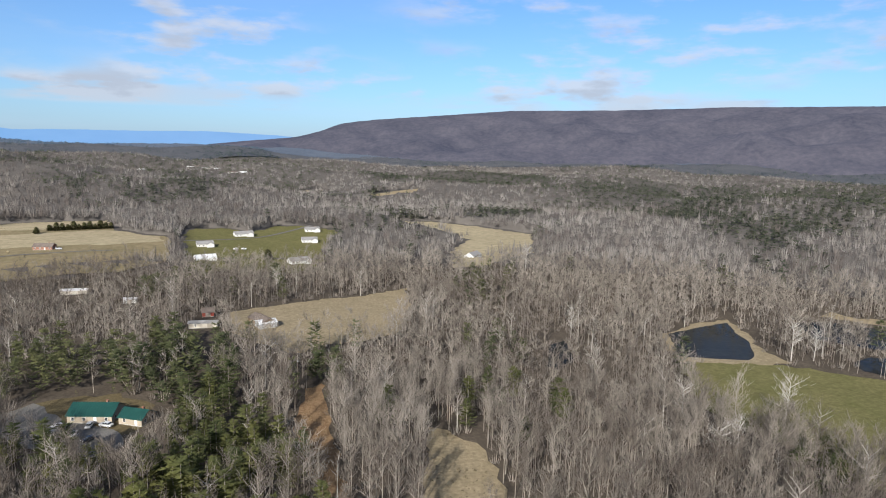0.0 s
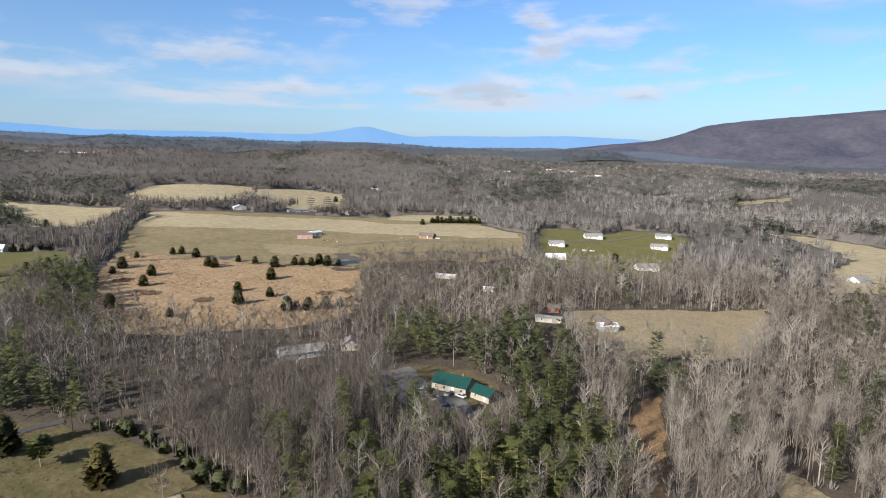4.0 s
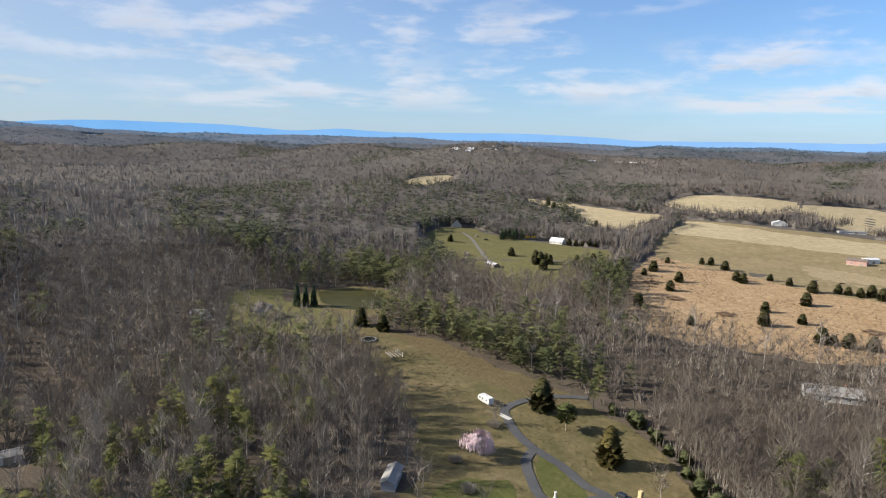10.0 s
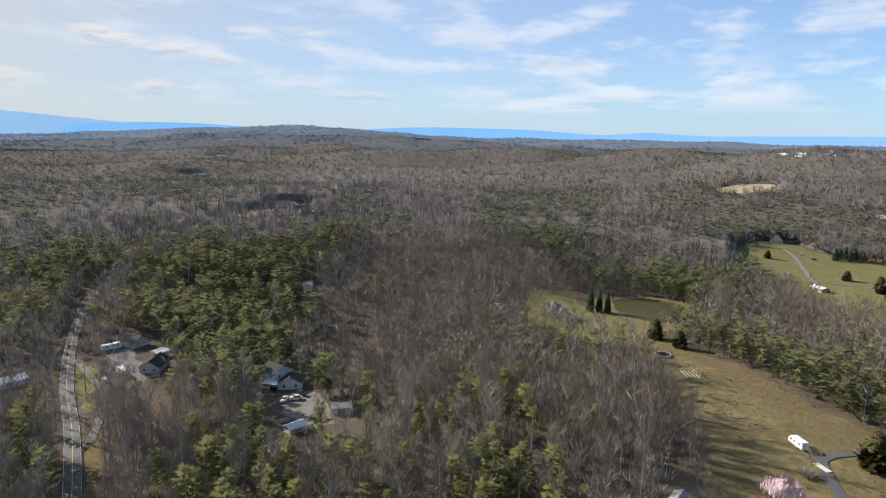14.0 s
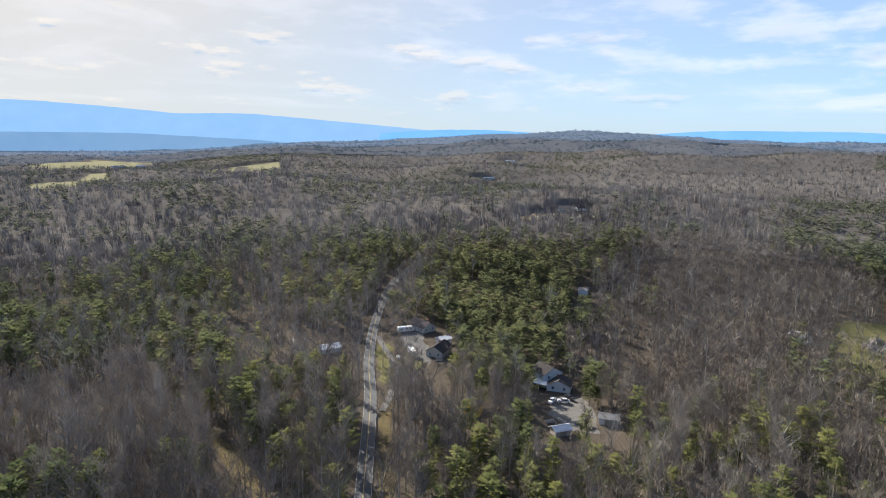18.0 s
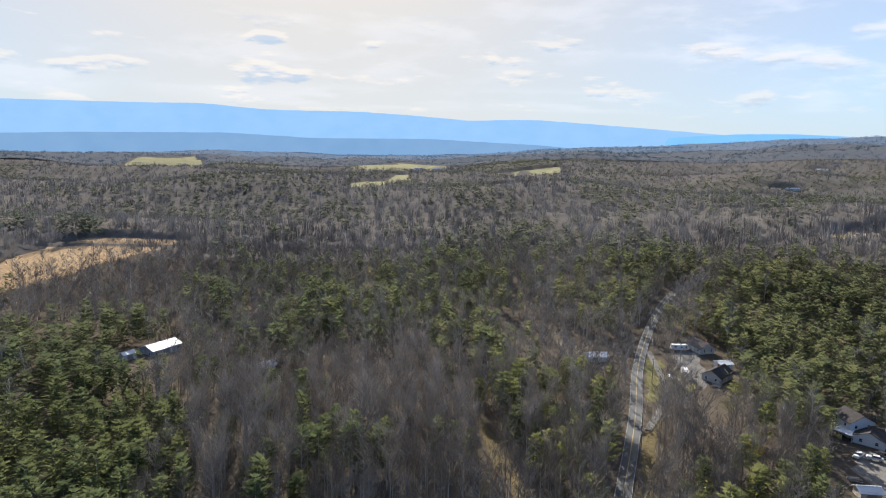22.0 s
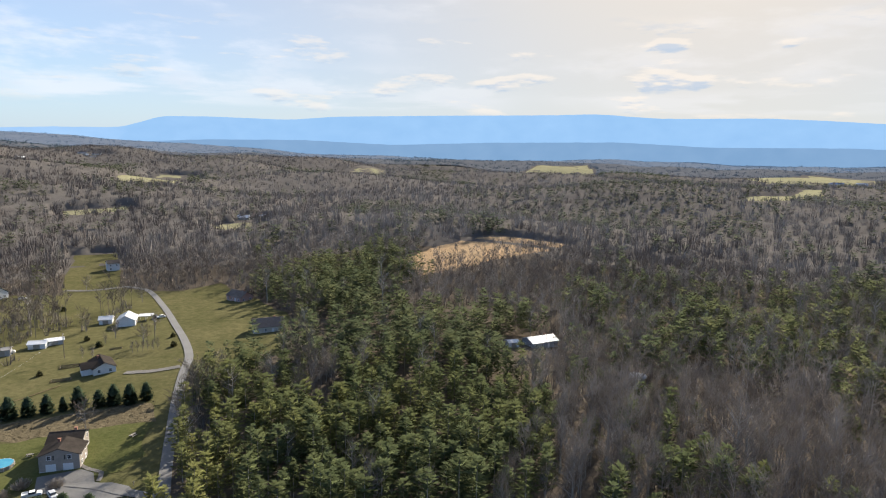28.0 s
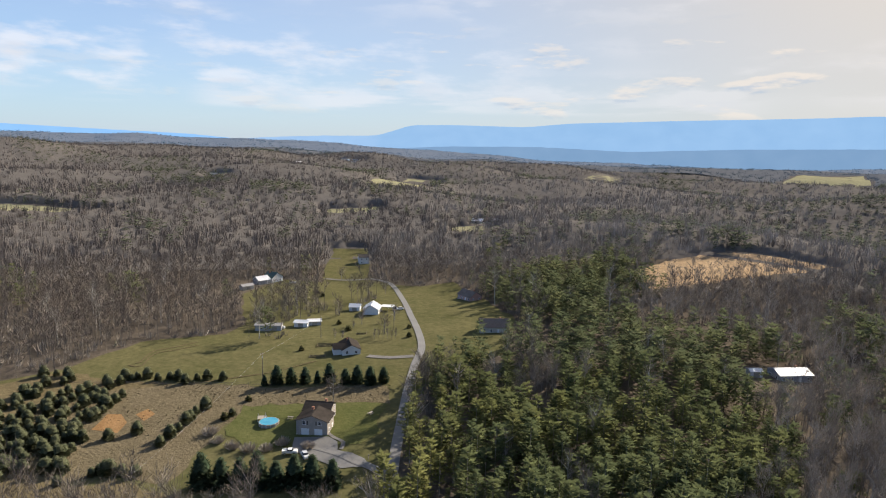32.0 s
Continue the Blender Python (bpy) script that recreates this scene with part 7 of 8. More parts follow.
# ---------------------------------------------------------------- houses and barns
def gable_walls(bm, length, deep, high, rise, thick=0.2):
    """Four walls with gables at both ends of the length."""
    for s in (-1, 1):
        box(bm, (length, thick, high), (0, s * (deep / 2 - thick / 2), high / 2))
        x = s * (length / 2 - thick / 2)
        vs = []
        for dx in (-thick / 2, thick / 2):
            for p in ((-deep / 2 + thick, 0), (deep / 2 - thick, 0), (deep / 2 - thick, high), (0, high + rise * (1 - 2 * thick / deep)), (-deep / 2 + thick, high)):
                vs.append(bm.verts.new((x + dx * 0.99, p[0], p[1])))
        a, b = vs[:5], vs[5:]
        bm.faces.new(a)
        bm.faces.new(b[::-1])
        for k in range(5):
            bm.faces.new((a[k], b[k], b[(k + 1) % 5], a[(k + 1) % 5]))
    return bm


def roof_slab(length, deep, high, rise, side, over=0.45, thick=0.16):
    run = deep / 2 + over
    drop = rise * run / (deep / 2)
    bm = bmesh.new()
    vs = []
    for x in (-length / 2 - over, length / 2 + over):
        for y, z in ((0, high + rise), (side * run, high + rise - drop), (side * run, high + rise - drop + thick), (0, high + rise + thick)):
            vs.append(bm.verts.new((x, y, z + 0.03)))
    a, b = vs[:4], vs[4:]
    bm.faces.new(a)
    bm.faces.new(b[::-1])
    for k in range(4):
        bm.faces.new((a[k], b[k], b[(k + 1) % 4], a[(k + 1) % 4]))
    return bm


def window_at(house, x, y, z, face, w=1.0, h=1.2):
    """A window on the wall that looks along face (degrees)."""
    t = Matrix.Translation((x, y, z)) @ Matrix.Rotation(radians(face), 4, "Z")
    bm = bmesh.new()
    for s in ((0, 0.03, h / 2), (0, 0.03, -h / 2)):
        box(bm, (w + 0.2, 0.10, 0.10), s)
    for s in (-w / 2, w / 2):
        box(bm, (0.10, 0.10, h), (s, 0.03, 0))
    box(bm, (w, 0.06, 0.05), (0, 0.02, 0))
    bm.transform(t)
    win = part("window", bm, M["trim"], house, "white-framed window")
    bm = boxes(((w, 0.04, h), (0, 0.0, 0)))
    bm.transform(t)
    part("pane", bm, M["glass"], win, "dark glass pane")


def door_at(house, x, y, face, w=1.0, h=2.05, material="trim", name="door"):
    t = Matrix.Translation((x, y, h / 2)) @ Matrix.Rotation(radians(face), 4, "Z")
    bm = boxes(((w, 0.08, h), (0, 0.02, 0)))
    for k in range(4 if w > 2 else 2):
        box(bm, (w * 0.86, 0.03, h * 0.14), (0, 0.07, -h / 2 + h * (0.16 + k * (0.23 if w > 2 else 0.45))))
    bm.transform(t)
    part(name, bm, M[material], house, "panelled door")


HOUSE_WORDS = {"white": "white-sided", "taupe": "taupe-sided", "cream": "cream-sided", "tan": "tan-walled", "grey": "grey sheet-walled", "brick": "red brick", "brownboard": "brown boarded",
               "redboard": "red boarded", "redwhite": "faded red", "glassy": "pale glazed"}
ROOF_WORDS = {"green_metal": "green metal roof", "white_metal": "pale metal roof", "rust_metal": "brown roof", "grey_roof": "grey shingle roof", "dark_roof": "dark shingle roof", "brown_roof": "worn brown shingle roof", "blue_metal": "blue metal roof"}
PLACE_WORDS = {"estate_house": "on an open lawn", "far_house": "among far woods", "cluster_house": "in a far hamlet"}


def building(name, x, y, turn, length, deep, high, rise, wall, roof, gable):
    barn = any(w in name for w in ("barn", "shed", "trailer", "box", "carport", "greenhouse", "tin"))
    zs = [ground(x + a, y + b) for a in (-length / 3, length / 3) for b in (-deep / 3, deep / 3)]
    flip = 90.0 if gable == 1 else 0.0
    if gable == 1:
        length, deep = deep, length
    label = HOUSE_WORDS[wall] + (" farm building with a " if barn else " house with a ") + ROOF_WORDS[roof] + " " + PLACE_WORDS.get(name, "beside bare trees")
    ob = root(name, x, y, turn + flip, min(zs) + 0.1, label, "shed" if barn else "house")
    part("foundation", boxes(((length + 0.1, deep + 0.1, 1.2), (0, 0, -0.45))), M["concrete"], ob, "concrete footing")
    part("wall", gable_walls(bmesh.new(), length, deep, high, rise), M[wall], ob)
    for s in (-1, 1):
        slope = part("roof_slope", roof_slab(length, deep, high, rise, s), M[roof], ob)
        if math.hypot(x, y) < 420:
            run = math.hypot(deep / 2 + 0.45, rise)
            tilt = math.atan2(rise, deep / 2)
            n_seam = int(length / (0.9 if "metal" in roof else 3.0))
            bm = bmesh.new()
            for k in range(n_seam + 1):
                sx_ = -length / 2 + length * k / max(n_seam, 1)
                if "metal" in roof:
                    box(bm, (0.06, run, 0.05), (sx_, s * (deep / 4 + 0.22), high + rise / 2 + 0.16), Matrix.Rotation(-s * tilt, 4, "X"))
            if len(bm.verts):
                part("seam", bm, M[roof], slope)
            else:
                bm.free()
    part("ridge_cap", boxes(((length + 0.9, 0.35, 0.08), (0, 0, high + rise + 0.2))), M[roof], ob)
    if wall == "glassy":
        return ob
    away = math.hypot(x, y)
    rows = [1.5] if high < 4.5 else [1.5, 4.1]
    if away > 1200:
        return ob
    k_win = max(1, int(length / (3.2 if not barn else 6)))
    for s, face in ((-1, 180), (1, 0)) if gable != 2 else ((1, 0),):
        for zr in rows:
            for k in range(k_win):
                wx = -length / 2 + length * (k + 0.5) / k_win
                if barn and k % 2:
                    continue
                if not (k == k_win // 2 and zr < 2):
                    window_at(ob, wx, s * (deep / 2 + 0.01), zr, face)
        if not barn or s < 0:
            door_at(ob, -length / 2 + length * (k_win // 2 + 0.5) / k_win, s * (deep / 2 + 0.01), face, 2.6 if barn else 1.0, 2.2, "trim" if not barn else "wood_plank")
    for s, face in ((-1, 90), (1, -90)):
        for zr in rows:
            for wy in (-deep / 4, deep / 4):
                if not barn:
                    window_at(ob, s * (length / 2 + 0.01), wy, zr, face)
    if name == "ranch_house":
        wing = gable_walls(bmesh.new(), 5.0, 5.0, high, rise * 0.8)
        wing.transform(pose(-length * 0.12, deep / 2 + 1.2, 0, 0, 0, 90))
        part("cross_wing", wing, M[wall], ob)
        for s in (-1, 1):
            slab = roof_slab(5.2, 5.0, high, rise * 0.8, s)
            slab.transform(pose(-length * 0.12, deep / 2 + 1.0, 0.02, 0, 0, 90))
            part("wing_roof", slab, M[roof], ob)
        part("porch_slab", boxes(((4.2, 2.2, 0.3), (length * 0.26, deep / 2 + 1.1, 0.2))), M["concrete"], ob)
        for k in (0.13, 0.39):
            part("porch_post", boxes(((0.12, 0.12, 2.2), (length * k, deep / 2 + 2.0, 1.4))), M["trim"], ob)
        part("porch_roof", boxes(((4.6, 2.5, 0.12), (length * 0.26, deep / 2 + 1.25, 2.55))), M[roof], ob)
    if name == "estate_house":
        wing = gable_walls(bmesh.new(), 5.0, 6.0, high, rise * 0.8)
        wing.transform(pose(length * 0.28, -deep / 2 - 1.6, 0, 0, 0, 90))
        part("garage_wing", wing, M[wall], ob)
        for s in (-1, 1):
            slab = roof_slab(5.2, 6.0, high, rise * 0.8, s)
            slab.transform(pose(length * 0.28, -deep / 2 - 1.4, 0.02, 0, 0, 90))
            part("wing_roof", slab, M[roof], ob)
    if name == "garage_house":
        for s in (-2.2, 2.2):
            door_at(ob, -length / 2 - 0.02, s, 90, 2.6, 2.2, "trim", "garage_door")
            for z in (-0.75, 0.75):
                part("shutter", boxes(((0.05, 0.35, 1.3), (-length / 2 - 0.04, s + z, 4.1))), M["dark_roof"], ob, "dark shutter")
    if not barn and high < 5 and math.hypot(x, y) < 900:
        part("chimney", boxes(((0.7, 0.7, 1.8), (length * 0.22, deep * 0.12, high + rise * 0.85)), ((0.85, 0.85, 0.12), (length * 0.22, deep * 0.12, high + rise * 0.85 + 0.95))), M["brick"], ob, "red brick chimney")
    return ob


for h in HOUSES:
    building(*h)


# ---------------------------------------------------------------- vehicles
def wheel(parent, x, y, r=0.34, w=0.22):
    bm = rod(bmesh.new(), (x, y - w / 2, r), (x, y + w / 2, r), r, sides=14)
    t = part("wheel", bm, M["rubber"], parent)
    part("rim", rod(bmesh.new(), (x, y - w / 2 - 0.01, r), (x, y + w / 2 + 0.01, r), r * 0.58, sides=10), M["silver_paint"], t)


def car(x, y, turn, paint, words, pickup=False):
    ob = root("pickup_truck" if pickup else "car", x, y, turn, label=words, category="pickup" if pickup else "car", lift=0.28)
    part("body", boxes(((4.6, 1.8, 0.62), (0, 0, 0.72), None, 0.12), ((1.1, 1.7, 0.25), (1.6, 0, 1.05), None, 0.08)), M[paint], ob)
    part("cabin", boxes(((1.9 if pickup else 2.5, 1.6, 0.62), (0.15 if pickup else -0.35, 0, 1.28), None, 0.22)), M["glass"], ob, "dark windows")
    part("roof", boxes(((1.3 if pickup else 1.8, 1.4, 0.06), (0.1 if pickup else -0.4, 0, 1.61), None, 0.02)), M[paint], ob)
    if pickup:
        part("bed", boxes(((1.6, 0.08, 0.5), (-1.45, 0.84, 1.1)), ((1.6, 0.08, 0.5), (-1.45, -0.84, 1.1)), ((0.08, 1.7, 0.5), (-2.22, 0, 1.1))), M[paint], ob)
    for wx in (-1.45, 1.45):
        for wy in (-0.82, 0.82):
            wheel(ob, wx, wy)
    for s in (-0.6, 0.6):
        part("headlight", boxes(((0.08, 0.35, 0.16), (2.29, s, 0.85))), M["trim"], ob)
    return ob


def camper(x, y, turn, length, words, name="camper"):
    ob = root(name, x, y, turn, label=words, category="caravan", lift=0.2)
    bm = bmesh.new()
    prof = [(-length / 2, 0.55), (length / 2 - 0.5, 0.55), (length / 2, 1.1), (length / 2 - 0.15, 1.9), (length / 2 - 0.9, 2.85), (-length / 2 + 0.1, 2.85)]
    a = [bm.verts.new((p, -1.2, q)) for p, q in prof]
    b = [bm.verts.new((p, 1.2, q)) for p, q in prof]
    bm.faces.new(a)
    bm.faces.new(b[::-1])
    for k in range(6):
        bm.faces.new((a[k], b[k], b[(k + 1) % 6], a[(k + 1) % 6]))
    bmesh.ops.bevel(bm, geom=bm.edges[:], offset=0.08, segments=2, affect="EDGES")
    part("body", bm, M["white"], ob)
    for s, f in ((-1, 180), (1, 0)):
        for k in (-0.28, 0.05, 0.3):
            t = Matrix.Translation((length * k, s * 1.21, 1.9)) @ Matrix.Rotation(radians(f), 4, "Z")
            bm = boxes(((0.9, 0.04, 0.55), (0, 0, 0)))
            bm.transform(t)
            part("window", bm, M["glass"], ob)
    part("door", boxes(((0.65, 0.05, 1.8), (length * 0.17, -1.22, 1.6))), M["trim"], ob)
    part("roof_vent", boxes(((0.8, 0.7, 0.28), (0, 0, 2.98), None, 0.06)), M["trim"], ob, "white roof unit")
    part("stripe", boxes(((length * 0.9, 0.03, 0.16), (-0.1, -1.22, 1.15)), ((length * 0.9, 0.03, 0.16), (-0.1, 1.22, 1.15))), M["grey"], ob)
    for wx in (-0.45, 0.45):
        for wy in (-1.0, 1.0):
            wheel(ob, wx, wy, 0.36)
    rod_bm = rod(bmesh.new(), (length / 2 - 0.3, 0.5, 0.6), (length / 2 + 1.0, 0, 0.55), 0.06)
    rod(rod_bm, (length / 2 - 0.3, -0.5, 0.6), (length / 2 + 1.0, 0, 0.55), 0.06)
    part("drawbar", rod_bm, M["black_paint"], ob)
    return ob


for k, (px, py) in enumerate(PT["camper"]):
    camper(px, py, 200, 7.0, "white travel trailer parked on the meadow grass")
for (px, py), turn in zip(PT["rv"], (60, 150)):
    camper(px, py, turn, 8.5, "long white camper parked on a gravel lot", "motor_home")
CAR_LOOKS = (("black_paint", "black car"), ("silver_paint", "silver car"), ("white", "white car"))
for k, (px, py) in enumerate(PT["car"]):
    paint, words = CAR_LOOKS[k % 3]
    car(px, py, 35 + 67 * k, paint, words + " parked beside a house")
for px, py in PT["pickup"]:
    car(px, py, 215, "white", "white pickup parked on the drive", True)
for k, (px, py) in enumerate(PT["vehicle_far"]):
    car(px, py, 20, "white", "white pickup parked on the lawn", True)


# ---------------------------------------------------------------- yards
def spruce_shape(seed, size, reach, cone, levels=17, per=11):
    """A dense evergreen: overlapping drooping sprays round a pointed or oval outline."""
    wood, fine = Shoots(seed), Shoots(seed + 40)
    rnd = wood.rnd
    wood.stem((0, 0, -0.4), (0, 0, size * 0.9), 0.16, 0.03, 5)
    for k in range(levels):
        u = (k + 0.3) / levels
        r = reach * (1 - u) ** cone * min(1.0, 0.72 + 2.2 * u) + 0.12
        for q in range(per):
            a = 2 * math.pi * (q + rnd.random()) / per
            out = Vector((math.cos(a), math.sin(a), 0))
            rq = r * rnd.uniform(0.80, 1.10)
            z = size * (0.05 + 0.93 * u) + rnd.uniform(-0.25, 0.25)
            side = Vector((-math.sin(a), math.cos(a), 0)) * (0.18 * reach + 0.16)
            top = out * rq * 0.25 + Vector((0, 0, z + size * 0.07))
            mid = out * rq * 0.75 + Vector((0, 0, z + size * 0.01))
            tip = out * rq + Vector((0, 0, z - size * 0.035))
            fine.co += [top, mid + side, tip, top, tip, mid - side]
            p = out * rq * rnd.uniform(0.75, 1.02) + Vector((0, 0, z))
            d = (out + Vector((rnd.gauss(0, 0.5), rnd.gauss(0, 0.5), rnd.uniform(0.2, 1.0)))).normalized() * 0.16 * reach
            e = side * 0.5
            fine.co += [p - e, p + e, p + d * 1.6]
    tip = Vector((0, 0, size * 1.03))
    for q in range(4):
        a = q * 1.57
        fine.co += [tip, Vector((math.cos(a) * 0.25, math.sin(a) * 0.25, size * 0.88)), Vector((math.cos(a + 1.2) * 0.25, math.sin(a + 1.2) * 0.25, size * 0.88))]
    return wood.arrays(), fine.arrays()


def cone_tree(name, x, y, size, material, label, seed, reach, cone, bare=0.03, group="", dense=1.0):
    w, f = spruce_shape(seed, size, reach, cone)
    ob = root(name, x, y, seed * 37 % 360, label=label, category="tree", group=group)
    new("trunk", mesh_of("trunk", *w, M["bark"])).parent = ob
    new("crown", leafy("crown", f, material)).parent = ob
    return ob


def row_of(name, places, size, material, label, reach, cone, group, bare=0.03, vary=0.12):
    made = []
    for k, (px, py) in enumerate(places):
        s = 1 + vary * math.sin(k * 2.4 + 1)
        if k < 3:
            made.append(cone_tree(name, px, py, size, material, label, 300 + k + len(places), reach, cone, bare, group))
            made[-1].scale = (s, s, s)
        else:
            ob = copy_thing(made[k % 3], pose(px, py, ground(px, py), 0, 0, k * 53))
            ob.scale = (s, s, s)


row_of("conifer", PT["conifer"], 7.0, M["spruce_green"], "dark green conical spruce in a row", 2.9, 0.6, "spruce row behind the garden")
row_of("young_conifer", PT["conifer_small"], 4.6, M["spruce_green"], "small dark spruce at the row's end", 1.6, 0.8, "spruce row behind the garden")
row_of("tall_conifer", PT["conifer_tall"], 9.5, M["spruce_green"], "tall dark conical spruce beside the drive", 3.7, 0.72, "spruce row by the drive")
row_of("olive_cedar", PT["cedar"][1:2], 11.5, M["cedar_olive"], "broad olive-brown cedar beside the drive", 4.4, 0.55, "meadow cedars")
row_of("cedar", PT["cedar"][:1], 11.0, M["cedar_green"], "broad brown-green cedar on the meadow", 5.0, 0.5, "meadow cedars")
row_of("pond_cedar", PT["cedar"][2:4], 9.0, M["cedar_green"], "broad brown-green cedar near the pond", 4.2, 0.5, "pond cedars")
row_of("field_cedar", PT["cedar"][4:], 7.0, M["cedar_green"], "dark oval cedar standing in dry grass", 3.6, 0.42, "field cedars", 0.04, 0.25)
row_of("plantation_pine", PLANTATION, 3.7, M["young_pine"], "low round young pine in a planted row", 1.9, 0.45, "young pine plantation", 0.02, 0.25)
for px, py in PT["pine_yard"]:
    w, f = pine_shape(402, 8, 10, 1.1, 9.0, 4.4, 0.34, 5, 0.4, 8)
    ob = root("yard_pine", px, py, 0, label="open-crowned green pine on the meadow", category="tree")
    new("trunk", mesh_of("trunk", *w, M["bark"])).parent = ob
    new("crown", leafy("crown", f, M["needles"])).parent = ob


def weeping(name, x, y, size, material, label, seed):
    """A low rounded cherry whose blossom hangs in strands."""
    s, f = Shoots(seed), Shoots(seed + 1)
    s.stem((0, 0, -0.3), (0, 0, size * 0.45), 0.3, 0.2, 6)
    rnd = s.rnd
    for k in range(26):
        a, e = rnd.uniform(0, 2 * math.pi), rnd.uniform(0.1, 1.0)
        out = size * 0.66 * math.sqrt(e) * rnd.uniform(0.7, 1.05)
        high = size * (0.98 - 0.45 * e) * rnd.uniform(0.92, 1.03)
        tip = Vector((math.cos(a) * out, math.sin(a) * out, high))
        s.sliver((0, 0, size * 0.42), tip, 0.16)
        for q in range(62):
            p = tip + Vector((rnd.gauss(0, 0.75), rnd.gauss(0, 0.75), rnd.gauss(0, 0.35)))
            f.sliver(p, p + Vector((rnd.gauss(0, 0.25), rnd.gauss(0, 0.25), -rnd.uniform(0.4, high * 0.5))), 0.15, 0.09)
    ob = root(name, x, y, 0, label=label, category="tree")
    new("trunk", mesh_of("trunk", *s.arrays(), M["bark"])).parent = ob
    new("crown", leafy("crown", f.arrays(), material)).parent = ob


for px, py in PT["blossom"]:
    weeping("cherry_tree", px, py, 8.4, M["pink"], "weeping cherry in pale pink blossom", 61)
for px, py in PT["blossom_white"]:
    weeping("blossom_tree", px, py, 8.5, M["white_blossom"], "spreading tree in whitish blossom", 63)

pale_set = [bare_shape(201 + k, 24, 240, 0.11, 19.0, 5.4, 0.24, 5, 0.25) for k in range(3)]
kind_pale = tree_kind("sycamore", pale_set, (M["pale_bark"], M["light_bark"]), "tall sycamore with bleached white limbs")
for k, (px, py) in enumerate(PT["syc"]):
    plant(kind_pale, k, px, py, 0.85 + 0.1 * (k % 3), k * 77, 1.0, "sycamores by the ponds")
# old hardwoods with light limbs stand above the rest of the near wood
light_set = [bare_shape(241 + k, 16, 230, 0.09, 18.5, 4.0, 0.24, 5, 0.36) for k in range(4)]
kind_light = tree_kind("old_hardwood", light_set, (M["light_bark"], M["twigs"]), "tall leafless hardwood with light grey limbs")
x, y, pine, size = spots(150, 420, 30.0, 83)
for k in range(len(x)):
    plant(kind_light, k, float(x[k]), float(y[k]), float(size[k]) * 0.95, k * 47, 0.9 + 0.05 * (k % 5), "old hardwoods of the wood")
yard_set = [bare_shape(221 + k, 13, 260, 0.09, 8.5, 3.4, 0.2, 5, 0.2) for k in range(3)]
kind_yard = tree_kind("yard_tree", yard_set, (M["bark"], M["twigs"]), "small leafless grey yard tree")
for k, (px, py) in enumerate(PT["bare_yard"]):
    plant(kind_yard, k, px, py, 0.9 + 0.1 * (k % 3), k * 61, 1.0)


def shrub(name, x, y, size, material, label, seed, category="shrub", flat=0.7):
    f = Shoots(seed)
    rnd = f.rnd
    for k in range(220):
        a, u = rnd.uniform(0, 2 * math.pi), math.sqrt(rnd.random())
        p = Vector((math.cos(a) * u * size * 0.4, math.sin(a) * u * size * 0.4, 0))
        f.sliver(p, p * 1.9 + Vector((rnd.gauss(0, 0.2), rnd.gauss(0, 0.2), size * flat * rnd.uniform(0.5, 1.0) * (1.15 - u * 0.6))), 0.14, 0.10)
    ob = tagged(new(name, mesh_of(name, *f.arrays(), material)), label, category)
    ob.matrix_world = pose(x, y, ground(x, y) + 0.2)


for k, (px, py) in enumerate(PT["forsythia"]):
    shrub("forsythia", px, py, 4.2, M["yellow"], "bright yellow forsythia bush in flower", 71 + k)
for k, (px, py) in enumerate(PT["dead_grass"]):
    for q in range(5):
        shrub("brush_clump", px + 4 * math.cos(q * 1.3), py + 4 * math.sin(q * 1.3), 3.6, M["dead_brush"], "low brown dead brush in dry grass", 81 + 5 * k + q, flat=0.4)


def utility_pole(x, y, turn, high=11.0):
    ob = root("utility_pole", x, y, turn, label="weathered wooden utility pole with a crossarm", category="pole")
    part("post", rod(bmesh.new(), (0, 0, -0.5), (0, 0, high), 0.17, 0.11), M["pole_wood"], ob)
    part("crossarm", boxes(((2.2, 0.12, 0.14), (0, 0, high - 0.6))), M["pole_wood"], ob)
    for s in (-0.95, 0.0, 0.95):
        part("insulator", rod(bmesh.new(), (s, 0, high - 0.52), (s, 0, high - 0.3), 0.06), M["trim"], ob)
    part("transformer", rod(bmesh.new(), (0.25, 0.2, high - 2.2), (0.25, 0.2, high - 1.3), 0.22, sides=10), M["grey"], ob, "grey transformer can")


for k, (px, py) in enumerate(PT["pole"]):
    utility_pole(px, py, 30 * k)


def wire(a, b, sag=1.2):
    pts = []
    for k in range(13):
        t = k / 12
        p = Vector(a).lerp(Vector(b), t)
        pts.append(p - Vector((0, 0, 4 * sag * t * (1 - t))))
    bm = bmesh.new()
    for p, q in zip(pts[:-1], pts[1:]):
        rod(bm, p, q, 0.022, sides=4)
    tagged(part("power_line", bm, M["grey"], None), "thin grey power line between poles", "cable")


poles = PT["pole"]
for p, q in ((3, 4), (6, 7), (6, 8)):
    (ax, ay), (bx, by) = poles[p], poles[q]
    wire((ax, ay, ground(ax, ay) + 10.6), (bx, by, ground(bx, by) + 10.6))
(ax, ay) = poles[3]
wire((ax, ay, ground(ax, ay) + 10.6), (PT["wire_end"][0][0], PT["wire_end"][0][1], ground(*PT["wire_end"][0]) + 9.0))


